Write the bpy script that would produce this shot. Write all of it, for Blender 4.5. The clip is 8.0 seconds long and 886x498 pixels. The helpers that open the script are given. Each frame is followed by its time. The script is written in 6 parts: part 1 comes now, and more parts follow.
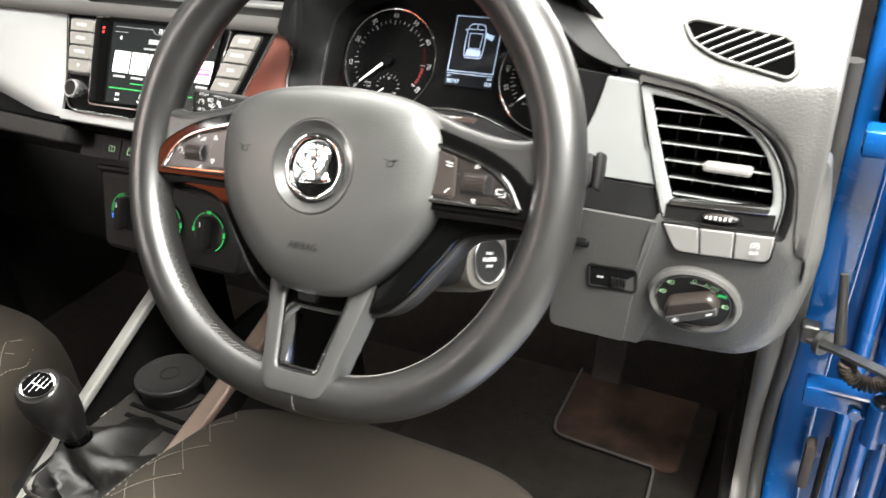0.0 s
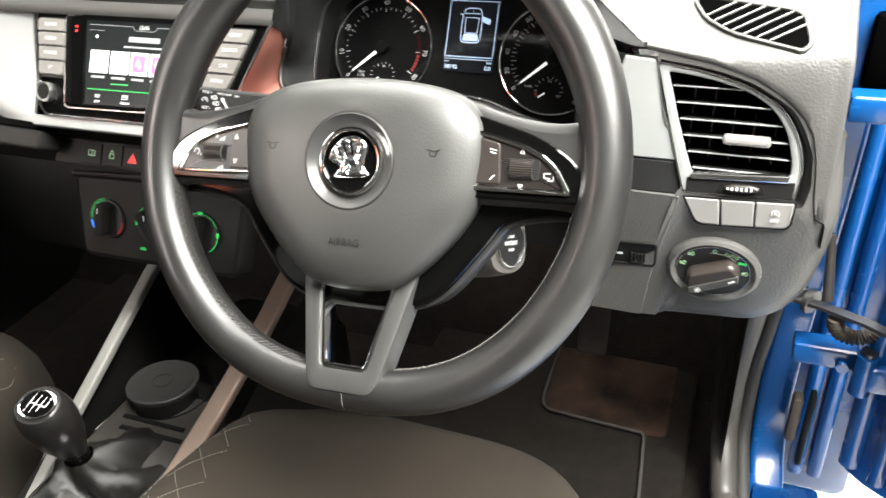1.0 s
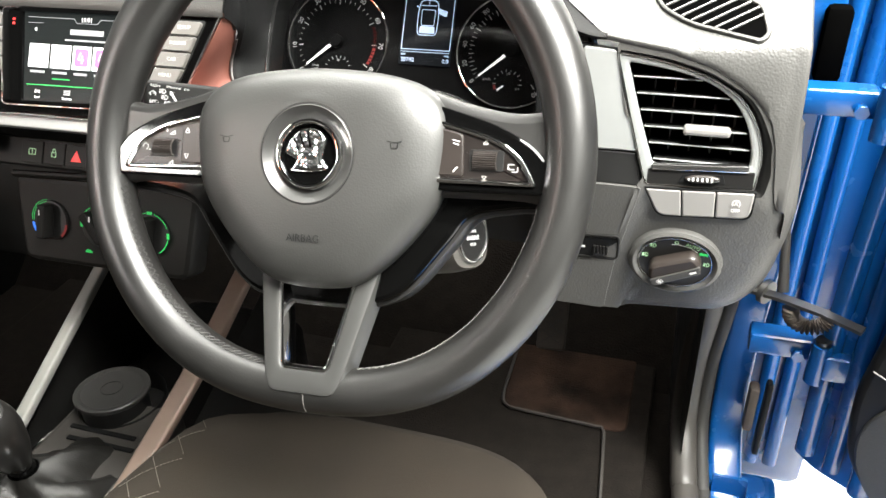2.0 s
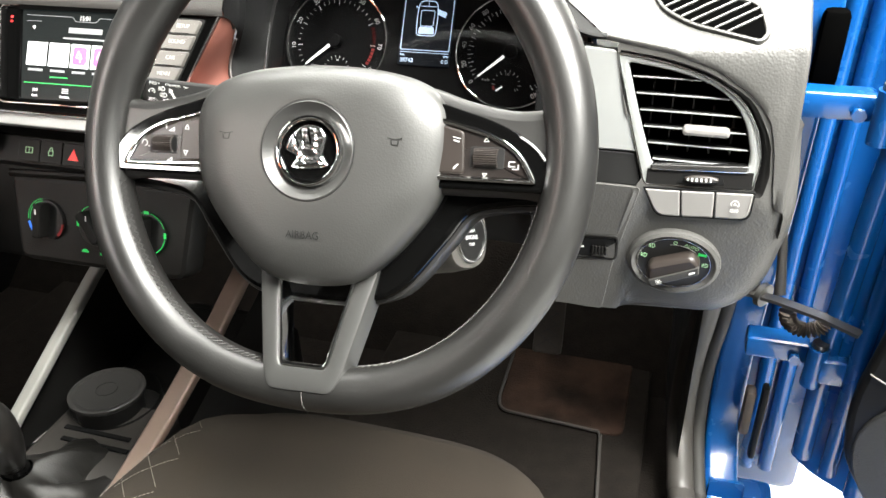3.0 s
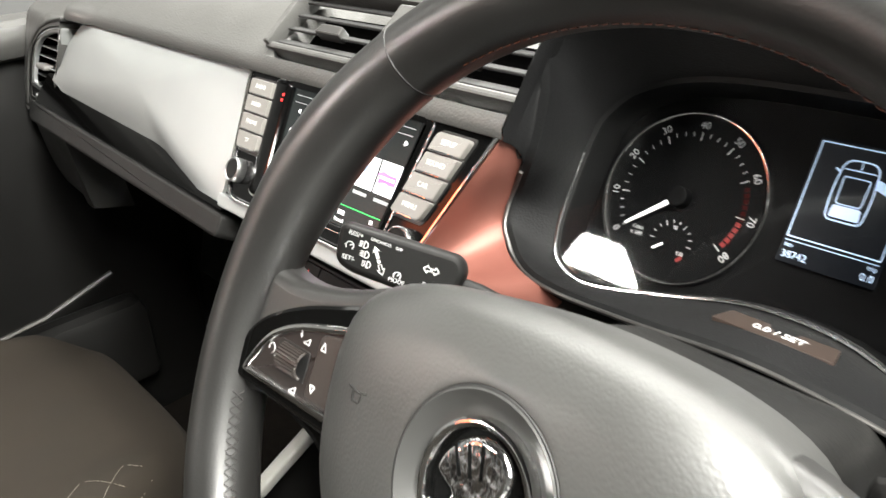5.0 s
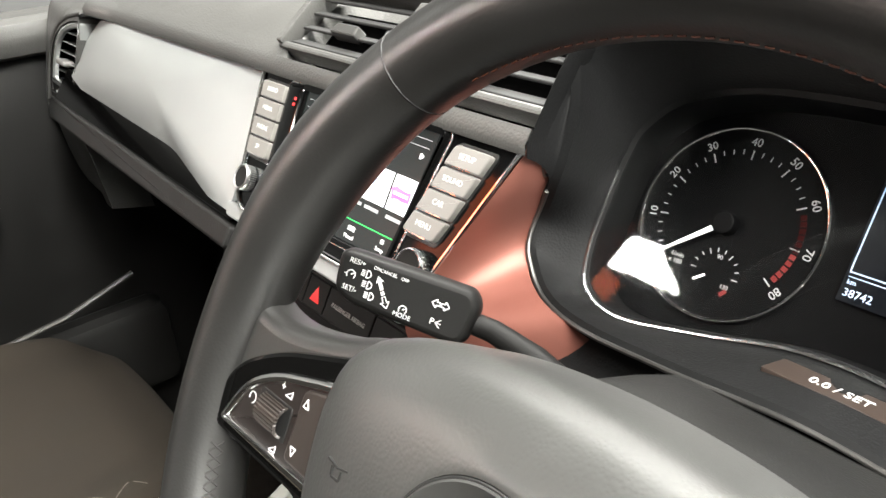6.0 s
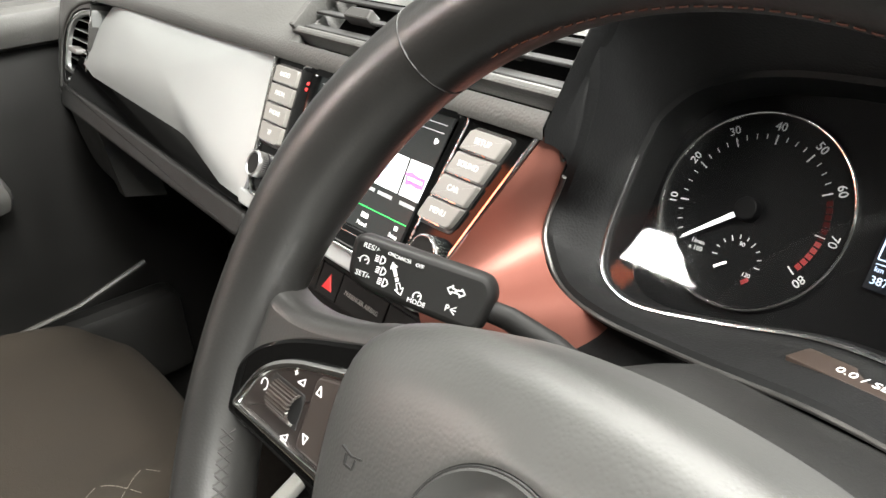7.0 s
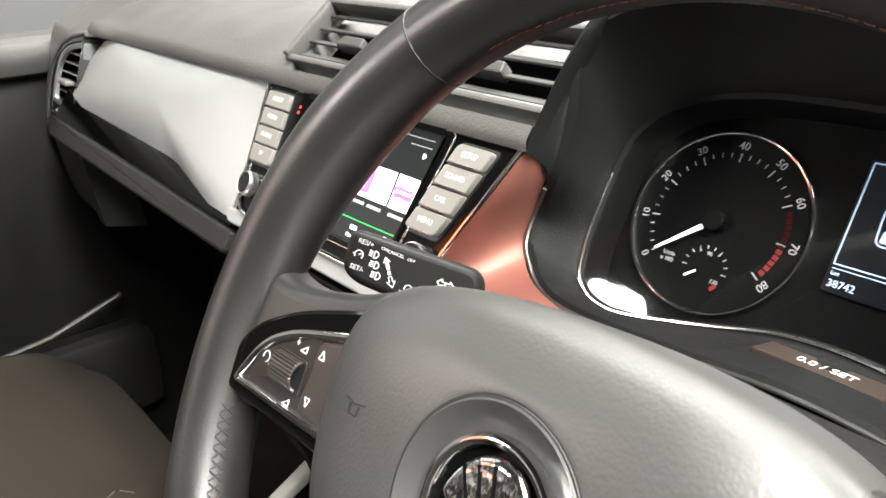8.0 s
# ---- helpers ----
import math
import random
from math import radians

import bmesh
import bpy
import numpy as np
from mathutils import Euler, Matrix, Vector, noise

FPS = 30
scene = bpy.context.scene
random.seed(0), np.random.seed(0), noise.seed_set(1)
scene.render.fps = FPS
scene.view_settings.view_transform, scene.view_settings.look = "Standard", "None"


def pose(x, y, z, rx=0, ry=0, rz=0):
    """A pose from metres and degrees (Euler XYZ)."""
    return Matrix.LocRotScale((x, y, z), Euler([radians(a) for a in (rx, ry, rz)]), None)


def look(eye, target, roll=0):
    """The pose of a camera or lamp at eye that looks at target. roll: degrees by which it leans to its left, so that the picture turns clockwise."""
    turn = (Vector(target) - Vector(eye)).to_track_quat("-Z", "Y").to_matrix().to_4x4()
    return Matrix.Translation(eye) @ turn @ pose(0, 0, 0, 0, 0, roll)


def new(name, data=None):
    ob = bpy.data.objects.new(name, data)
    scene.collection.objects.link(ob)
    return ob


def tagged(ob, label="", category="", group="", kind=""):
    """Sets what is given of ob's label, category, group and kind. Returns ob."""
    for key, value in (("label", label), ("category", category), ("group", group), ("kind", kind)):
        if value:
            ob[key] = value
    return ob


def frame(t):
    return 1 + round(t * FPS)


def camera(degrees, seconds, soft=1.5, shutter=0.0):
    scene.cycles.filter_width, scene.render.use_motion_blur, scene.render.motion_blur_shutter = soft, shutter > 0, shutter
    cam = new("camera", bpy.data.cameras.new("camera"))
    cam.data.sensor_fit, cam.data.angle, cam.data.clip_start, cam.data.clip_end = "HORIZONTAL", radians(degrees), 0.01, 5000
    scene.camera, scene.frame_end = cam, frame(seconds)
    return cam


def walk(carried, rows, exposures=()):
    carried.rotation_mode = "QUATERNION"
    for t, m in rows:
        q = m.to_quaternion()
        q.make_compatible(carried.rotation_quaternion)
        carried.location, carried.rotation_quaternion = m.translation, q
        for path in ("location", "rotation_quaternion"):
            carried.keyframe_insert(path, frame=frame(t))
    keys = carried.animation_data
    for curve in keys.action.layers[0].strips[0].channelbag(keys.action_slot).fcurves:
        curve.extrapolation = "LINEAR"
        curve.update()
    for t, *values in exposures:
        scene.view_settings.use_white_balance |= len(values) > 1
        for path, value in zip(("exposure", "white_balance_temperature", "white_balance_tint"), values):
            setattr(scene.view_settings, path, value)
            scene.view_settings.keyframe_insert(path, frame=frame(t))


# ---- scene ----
cam = camera(58.9, 8.0, shutter=0.5)
PATH = [
    (0, (0.314, -0.405, 1.155), (-0.513, 1.103, 0.133), -3.5),
    (0.5, (0.254, -0.425, 1.155), (-0.476, 1.099, 0.085), -2.9),
    (1, (0.241, -0.435, 1.163), (-0.407, 1.125, 0.093), -4.0),
    (1.5, (0.234, -0.428, 1.157), (-0.33, 1.163, 0.085), -3.8),
    (3, (0.228, -0.433, 1.147), (-0.294, 1.181, 0.088), -2.2),
    (3.5, (0.22, -0.398, 1.136), (-0.409, 1.207, 0.123), -2.9),
    (4, (0.207, -0.295, 1.12), (-0.655, 1.239, 0.17), -2.7),
    (4.5, (0.176, -0.189, 1.115), (-1.039, 1.113, 0.205), -3.6),
    (5, (0.137, -0.134, 1.107), (-1.224, 1.03, 0.216), -3.7),
    (6.5, (0.106, -0.091, 1.1), (-1.315, 0.984, 0.191), -4.1),
    (7, (0.103, -0.092, 1.096), (-1.325, 0.966, 0.18), -4.2),
    (7.5, (0.109, -0.095, 1.093), (-1.328, 0.968, 0.196), -3.7),
    (8, (0.122, -0.121, 1.08), (-1.302, 1.044, 0.296), -1.9),
]
walk(cam, [(t, look(eye, target, roll)) for t, eye, target, roll in PATH])

# ---------------------------------------------------------------- world and lights
world = bpy.data.worlds.new("world")
scene.world = world
world.use_nodes = True
world.node_tree.nodes["Background"].inputs[0].default_value = (0.9, 0.95, 1.0, 1)
world.node_tree.nodes["Background"].inputs[1].default_value = 0.004


def area(name, m, sx, sy, watts, colour=(1, 1, 1)):
    d = bpy.data.lights.new(name, "AREA")
    d.shape, d.size, d.size_y, d.energy, d.color = "RECTANGLE", sx, sy, watts, colour
    ob = new(name, d)
    ob.matrix_world = m
    return ob


# showroom ceiling lights: two rows ahead of the windscreen, one over the open door, one past the passenger side, and behind
WARM = (1.0, 0.99, 0.925)
area("ceiling_light", look((-0.4, 1.5, 3.05), (-0.4, 1.0, 0)), 3.2, 1.6, 520, WARM)
area("ceiling_light", look((1.35, -0.45, 3.05), (1.0, -0.4, 0)), 1.2, 2.0, 760, WARM)
area("ceiling_light", look((-3.5, -0.8, 3.05), (-3.2, -0.7, 0)), 0.8, 2.4, 30, WARM)
area("ceiling_light", look((-3.2, -3.66, 3.05), (-3.2, -3.66, 0)), 1.15, 0.54, 270, WARM)
# unseen lamp added far ahead of the windscreen to brighten the dash top
area("front_fill_light", look((-0.3, 4.4, 1.95), (-0.3, 0, 1.8)), 6.0, 1.5, 800, WARM)
# unseen orange-red lamp added behind the passenger side of the car for orange reflections
area("orange_reflection_light", look((-2.5, -2.4, 2.05), (-0.1, 0, 0.93)), 0.85, 0.55, 8, (1.0, 0.20, 0.07))

# ---------------------------------------------------------------- materials
def mat(name, colour, rough=0.5, metal=0.0, grain=0.0, grain_size=0.0012, vary=0.15, coat=0.0, spec=0.5, emit=None, power=0.0,
        vary_size=0.05, cells=False):
    m = bpy.data.materials.new(name)
    m.use_nodes = True
    nt = m.node_tree
    b = nt.nodes["Principled BSDF"]
    b.inputs["Base Color"].default_value = (*colour, 1)
    b.inputs["Roughness"].default_value = rough
    b.inputs["Metallic"].default_value = metal
    b.inputs["Coat Weight"].default_value = coat
    b.inputs["Specular IOR Level"].default_value = spec
    if emit:
        b.inputs["Emission Color"].default_value = (*emit, 1)
        b.inputs["Emission Strength"].default_value = power
    tc = nt.nodes.new("ShaderNodeTexCoord")
    if vary:
        n1 = nt.nodes.new("ShaderNodeTexNoise")
        n1.inputs["Scale"].default_value = 1 / vary_size
        n1.inputs["Detail"].default_value = 5
        nt.links.new(tc.outputs["Object"], n1.inputs["Vector"])
        r = nt.nodes.new("ShaderNodeMapRange")
        r.inputs[1].default_value, r.inputs[2].default_value = 0.3, 0.7
        r.inputs[3].default_value, r.inputs[4].default_value = 1 - vary, 1 + vary
        nt.links.new(n1.outputs["Fac"], r.inputs[0])
        mx = nt.nodes.new("ShaderNodeMix")
        mx.data_type, mx.blend_type = "RGBA", "MULTIPLY"
        mx.inputs[0].default_value = 1
        mx.inputs[6].default_value = (*colour, 1)
        nt.links.new(r.outputs[0], mx.inputs[7])
        nt.links.new(mx.outputs[2], b.inputs["Base Color"])
        r2 = nt.nodes.new("ShaderNodeMapRange")
        r2.inputs[1].default_value, r2.inputs[2].default_value = 0.3, 0.7
        r2.inputs[3].default_value, r2.inputs[4].default_value = max(0, rough - 0.06), min(1, rough + 0.06)
        nt.links.new(n1.outputs["Fac"], r2.inputs[0])
        nt.links.new(r2.outputs[0], b.inputs["Roughness"])
    if grain:
        if cells:
            g = nt.nodes.new("ShaderNodeTexVoronoi")
            g.feature = "SMOOTH_F1"
            out = g.outputs["Distance"]
        else:
            g = nt.nodes.new("ShaderNodeTexNoise")
            g.inputs["Detail"].default_value = 3
            out = g.outputs["Fac"]
        g.inputs["Scale"].default_value = 1 / grain_size
        nt.links.new(tc.outputs["Object"], g.inputs["Vector"])
        bp = nt.nodes.new("ShaderNodeBump")
        bp.inputs["Strength"].default_value = grain
        bp.inputs["Distance"].default_value = grain_size * 0.5
        nt.links.new(out, bp.inputs["Height"])
        nt.links.new(bp.outputs[0], b.inputs["Normal"])
    return m


M_DASH = mat("grained_dash_plastic", (0.060, 0.059, 0.0565), 0.42, grain=0.30, grain_size=0.0016, cells=True, vary=0.07)
M_LOWER = mat("hard_lower_plastic", (0.0080, 0.0078, 0.0075), 0.48, spec=0.3, grain=0.25, grain_size=0.0012, cells=True, vary=0.08)
M_HOOD = mat("matt_black_hood", (0.0038, 0.0039, 0.0041), 0.6, spec=0.17, grain=0.3, grain_size=0.0012, cells=True, vary=0.1)
# near-black without gloss: shade inside the ducts is put into the colour
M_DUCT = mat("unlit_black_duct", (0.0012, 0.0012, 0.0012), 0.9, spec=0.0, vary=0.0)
M_SLAT = mat("matt_vent_slat", (0.020, 0.020, 0.020), 0.62, spec=0.3, grain=0.15, vary=0.08)
M_BLACK = mat("black_plastic", (0.007, 0.007, 0.007), 0.45, vary=0.1)
M_GLOSS = mat("gloss_black", (0.0020, 0.0020, 0.0020), 0.05, vary=0.0, spec=0.22)
M_SILVER = mat("satin_silver_paint", (0.295, 0.304, 0.302), 0.42, metal=0.40, vary=0.05)
# silver trim whose orange reflection is put into the base colour
M_WARMSILVER = mat("silver_with_orange_reflection", (0.205, 0.077, 0.058), 0.50, metal=0.5, vary=0.05)
M_CHROME = mat("chrome", (0.9, 0.9, 0.89), 0.08, metal=1.0, vary=0.0)
M_EMBLEM = mat("relief_chrome", (0.75, 0.75, 0.75), 0.14, metal=1.0, vary=0.0, grain=0.3, grain_size=0.008)
M_SATINCHROME = mat("satin_chrome", (0.6, 0.6, 0.6), 0.25, metal=1.0, vary=0.05)
M_LEATHER = mat("wheel_leather", (0.0105, 0.0102, 0.0097), 0.39, grain=0.10, grain_size=0.0011, cells=True, vary=0.12, spec=0.8)
M_PAD = mat("airbag_cover_plastic", (0.0300, 0.0300, 0.0288), 0.44, grain=0.14, grain_size=0.0012, cells=True, vary=0.08, spec=0.9)
M_SPOKE = mat("spoke_plastic", (0.018, 0.0176, 0.017), 0.40, grain=0.12, vary=0.05, spec=0.7)
# brown cast carries the orange reflection seen on the wheel buttons
M_BUTTON = mat("button_plastic", (0.0095, 0.0072, 0.0064), 0.35, vary=0.06)
M_GREYBTN = mat("grey_button_plastic", (0.17, 0.165, 0.16), 0.42, vary=0.04)
M_SEAT = mat("seat_fabric", (0.0155, 0.0122, 0.0090), 0.9, grain=0.5, grain_size=0.0012, vary=0.14, spec=0.2)
# unseen backrests: seat fabric darkened so gloss parts reflect black
M_BACKREST = mat("darkened_seat_fabric", (0.01, 0.009, 0.008), 0.95, grain=0.4, grain_size=0.0012, vary=0.1, spec=0.1)
M_CARPET = mat("carpet", (0.0082, 0.0066, 0.0055), 0.98, grain=0.9, grain_size=0.003, vary=0.35, spec=0.1, vary_size=0.02)
M_BLUE = mat("blue_car_paint", (0.003, 0.066, 0.245), 0.25, vary=0.04, coat=0.4)
M_RUBBER = mat("rubber_seal", (0.02, 0.019, 0.018), 0.65, vary=0.1)
M_FLOOR = mat("showroom_floor", (0.45, 0.45, 0.445), 0.3, vary=0.03, vary_size=0.5)
M_WALL = mat("grey_wall", (0.08, 0.08, 0.08), 0.8, vary=0.02, vary_size=0.8)
# unseen front wall, made paler than the rest to reflect in the dash top
M_WHITEWALL = mat("bright_reflector_wall", (0.4, 0.4, 0.395), 0.7, vary=0.02, vary_size=0.8)
# unseen roof lining, darkened for the same black reflections
M_LINER = mat("headliner_fabric", (0.012, 0.012, 0.0118), 0.95, vary=0.03)
M_WHITE = mat("white_print", (0.55, 0.55, 0.54), 0.5, vary=0.0)
M_LIT = mat("lit_white_print", (0.7, 0.7, 0.7), 0.5, vary=0.0, emit=(1, 1, 1), power=0.5)
M_DIALFACE = mat("dial_face", (0.0016, 0.0016, 0.0018), 0.55, spec=0.08, vary=0.0)
M_STITCH = mat("stitching_thread", (0.15, 0.14, 0.12), 0.8, vary=0.0)
M_TICK = mat("dial_print", (0.35, 0.35, 0.35), 0.6, vary=0.0, emit=(1, 1, 1), power=0.06)
M_RED = mat("red_lit_print", (0.12, 0.004, 0.004), 0.5, vary=0.0, emit=(1, 0.02, 0.02), power=0.03)
M_REDDIM = mat("dull_red_print", (0.022, 0.0012, 0.0012), 0.5, spec=0.1, vary=0.0)
M_NEEDLE = mat("lit_needle", (0.8, 0.8, 0.8), 0.5, vary=0.0, emit=(1, 1, 1), power=1.1)
M_BLUEWHITE = mat("lit_display_pixels", (0.5, 0.6, 0.8), 0.5, vary=0.0, emit=(0.55, 0.75, 1.0), power=0.9)
M_DISPLAY = mat("display_glass", (0.002, 0.0025, 0.0035), 0.25, vary=0.0, emit=(0.3, 0.4, 0.6), power=0.012)
M_BROWNBAR = mat("brown_bar", (0.026, 0.018, 0.0145), 0.35, vary=0.08)
M_GREEN = mat("green_lit_print", (0.02, 0.4, 0.08), 0.5, vary=0.0, emit=(0.05, 1.0, 0.2), power=0.35)
M_PALEGREEN = mat("pale_green_print", (0.3, 0.5, 0.3), 0.5, vary=0.0, emit=(0.5, 0.9, 0.4), power=0.25)
M_BLUELIT = mat("blue_lit_print", (0.02, 0.1, 0.6), 0.5, vary=0.0, emit=(0.05, 0.25, 1.0), power=0.9)
M_SCREEN = mat("lit_screen", (0.006, 0.007, 0.007), 0.15, vary=0.0, emit=(0.4, 0.55, 0.55), power=0.025, coat=0.5)
M_TILE = mat("lit_white_tile", (0.6, 0.6, 0.6), 0.4, vary=0.0, emit=(0.9, 0.95, 1.0), power=0.8)
M_PINK = mat("lit_pink_tile", (0.6, 0.1, 0.5), 0.4, vary=0.0, emit=(0.8, 0.1, 0.6), power=0.7)
M_GREYTILE = mat("lit_grey_print", (0.2, 0.2, 0.2), 0.4, vary=0.0, emit=(0.8, 0.85, 0.9), power=0.4)
M_STITCH2 = mat("seam_thread", (0.09, 0.085, 0.08), 0.7, vary=0.0)
M_KEY = mat("key_plastic", (0.020, 0.0158, 0.0138), 0.36, vary=0.05)
M_PAD2 = mat("smooth_grey_plastic", (0.034, 0.034, 0.033), 0.36, vary=0.04, spec=0.6)
M_KEYGREY = mat("radio_key_plastic", (0.16, 0.152, 0.142), 0.38, vary=0.05)
M_GREYBLUE = mat("lit_blue_grey_print", (0.2, 0.3, 0.5), 0.4, vary=0.0, emit=(0.25, 0.35, 0.6), power=0.5)
M_GREYTILE2 = mat("lit_mid_grey_print", (0.3, 0.3, 0.3), 0.4, vary=0.0, emit=(0.5, 0.5, 0.52), power=0.5)
M_GREYDARK = mat("dark_grey_plastic", (0.03, 0.029, 0.028), 0.42, vary=0.06)
M_REDTRI = mat("red_hazard_print", (0.6, 0.02, 0.02), 0.4, vary=0.0, emit=(1, 0.03, 0.03), power=0.5)
M_GREYPRINT = mat("dull_grey_print", (0.3, 0.28, 0.26), 0.5, vary=0.0)
M_KNOB = mat("black_knob", (0.009, 0.0085, 0.008), 0.3, vary=0.05)
M_EDGING = mat("grey_sewn_edging", (0.034, 0.031, 0.029), 0.9, grain=0.5, grain_size=0.001, vary=0.2, spec=0.2)
M_PEDAL = mat("worn_pedal_rubber", (0.032, 0.026, 0.022), 0.7, vary=0.3, vary_size=0.02)
M_TRIMGREY = mat("grey_trim_plastic", (0.034, 0.031, 0.028), 0.5, grain=0.15, vary=0.08)
M_BLUELIGHT = mat("pale_blue_edge", (0.08, 0.22, 0.6), 0.3, vary=0.1)
M_BROWNRUBBER = mat("brown_rubber", (0.055, 0.042, 0.033), 0.7, vary=0.2, vary_size=0.02)
M_GRILLE = mat("perforated_grille", (0.03, 0.03, 0.03), 0.6, grain=0.6, grain_size=0.0016, cells=True, vary=0.05)
# right console rail: bronze tint stands in for an orange reflection
M_RAIL = mat("rail_with_orange_reflection", (0.21, 0.150, 0.120), 0.5, metal=0.25, vary=0.06)
M_THREAD = mat("dark_thread", (0.022, 0.021, 0.02), 0.6, vary=0.0)
M_SHROUD = mat("column_shroud_plastic", (0.085, 0.080, 0.074), 0.42, grain=0.15, grain_size=0.0012, cells=True, vary=0.06)
M_TOPTHREAD = mat("thread_tinted_by_orange_light", (0.10, 0.030, 0.015), 0.6, vary=0.0)
M_PALERAIL = mat("pale_grey_rail", (0.24, 0.235, 0.22), 0.45, vary=0.06)
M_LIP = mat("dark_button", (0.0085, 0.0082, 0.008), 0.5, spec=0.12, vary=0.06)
M_MARK = mat("debossed_mark", (0.008, 0.008, 0.008), 0.6, vary=0.0)
M_BROWNMAT = mat("worn_brown_heel_pad", (0.0175, 0.0102, 0.0074), 0.95, grain=0.8, grain_size=0.003, vary=0.8, spec=0.1, vary_size=0.06)
M_BOOT = mat("black_soft_boot", (0.0050, 0.0045, 0.0038), 0.52, grain=0.3, grain_size=0.0015, cells=True, vary=0.2)
M_STEEL = mat("dull_steel", (0.14, 0.135, 0.13), 0.35, metal=0.9, vary=0.2)


def lens_material():
    m = bpy.data.materials.new("clear_lens")
    m.use_nodes = True
    nt = m.node_tree
    nt.nodes.remove(nt.nodes["Principled BSDF"])
    tr = nt.nodes.new("ShaderNodeBsdfTransparent")
    tr.inputs[0].default_value = (0.93, 0.93, 0.93, 1)
    gl = nt.nodes.new("ShaderNodeBsdfGlossy")
    gl.inputs["Roughness"].default_value = 0.03
    fr = nt.nodes.new("ShaderNodeFresnel")
    fr.inputs[0].default_value = 1.33
    mx = nt.nodes.new("ShaderNodeMixShader")
    nt.links.new(fr.outputs[0], mx.inputs[0])
    nt.links.new(tr.outputs[0], mx.inputs[1])
    nt.links.new(gl.outputs[0], mx.inputs[2])
    nt.links.new(mx.outputs[0], nt.nodes["Material Output"].inputs[0])
    return m


M_LENS = lens_material()

# ---------------------------------------------------------------- building helpers
def basis(o, rake=0.0, yaw=0.0, spin=0.0):
    """A tilted face: x to the right, y up the face, z out of it towards the driver."""
    a, b = radians(rake), radians(yaw)
    u = Vector((math.cos(b), math.sin(b), 0))
    h = Vector((-math.sin(b), math.cos(b), 0))
    v = h * math.sin(a) + Vector((0, 0, math.cos(a)))
    n = u.cross(v)
    m = Matrix((u, v, n)).transposed().to_4x4()
    return Matrix.Translation(o) @ m @ Matrix.Rotation(radians(spin), 4, "Z")


WHEEL = basis((0.003, 0.004, 0.925), 29.6, 0, 3)
STACK = basis((-0.304, 0.165, 0.945), 31)
CLUSTER = basis((0, 0.244, 0.918), 31)
SIDE = basis((0.24, 0.134, 0.88), 14)
MIRROR = Matrix.Translation((-0.334, 0, 0)) @ Matrix.Diagonal((-1, 1, 1, 1)) @ Matrix.Translation((0.334, 0, 0))


def thing(name, place, label, category, group="", kind=""):
    ob = new(name)
    ob.location = place
    ob.empty_display_size = 0.05
    return tagged(ob, label, category, group, kind)


def undercut(bm):
    """The lower part of the dash end falls back under the upper part."""
    for v in bm.verts:
        k = 0.6 * max(0.0, -0.03 - v.co.y)
        v.co.y -= 0.2 * k
        v.co.z -= 0.63 * k
    return bm


def part(name, bm, material, parent=None, label="", m=None, angle=38, fix=True):
    if m is not None:
        bmesh.ops.transform(bm, matrix=m, verts=bm.verts)
    if fix:
        bmesh.ops.recalc_face_normals(bm, faces=bm.faces)
    me = bpy.data.meshes.new(name)
    for f in bm.faces:
        f.smooth = len(f.verts) <= 4
    bm.to_mesh(me)
    bm.free()
    me.set_sharp_from_angle(angle=radians(angle))
    for f in me.polygons:
        f.use_smooth = f.loop_total <= 4
    me.materials.append(material)
    ob = new(name, me)
    if parent is not None:
        ob.parent = parent
        if parent.parent is None and parent.type == "EMPTY":
            ob.matrix_parent_inverse = Matrix.Translation(-parent.location)
    if label:
        tagged(ob, label)
    return ob


def rounded(pts, r, seg=4):
    """A polygon with its corners rounded; r is one radius or one for each corner."""
    out, n = [], len(pts)
    for i in range(n):
        p0, p1, p2 = Vector(pts[i - 1]), Vector(pts[i]), Vector(pts[(i + 1) % n])
        rr = r[i] if isinstance(r, (list, tuple)) else r
        a, b = p0 - p1, p2 - p1
        d = min(rr, a.length * 0.48, b.length * 0.48)
        s, e = p1 + a.normalized() * d, p1 + b.normalized() * d
        for k in range(seg + 1):
            t = k / seg
            out.append(s * (1 - t) ** 2 + p1 * 2 * t * (1 - t) + e * t * t)
    return out


def ellipse(rx, ry=None, n=48, c=(0, 0), a0=0.0, a1=360.0):
    ry = rx if ry is None else ry
    full = abs(a1 - a0) >= 360
    return [Vector((c[0] + rx * math.cos(radians(a0 + (a1 - a0) * k / (n if full else n - 1))),
                    c[1] + ry * math.sin(radians(a0 + (a1 - a0) * k / (n if full else n - 1))))) for k in range(n)]


def spline(pts, n=8, closed=True):
    """A smooth curve through the points (Catmull-Rom)."""
    P, out, k = [Vector(p) for p in pts], [], len(pts)
    for i in range(k if closed else k - 1):
        if closed:
            a, b, c, d = P[i - 1], P[i], P[(i + 1) % k], P[(i + 2) % k]
        else:
            a, b, c, d = P[max(i - 1, 0)], P[i], P[i + 1], P[min(i + 2, k - 1)]
        for j in range(n):
            t = j / n
            out.append(0.5 * (2 * b + (c - a) * t + (2 * a - 5 * b + 4 * c - d) * t * t + (3 * b - a - 3 * c + d) * t ** 3))
    if not closed:
        out.append(P[-1])
    return out


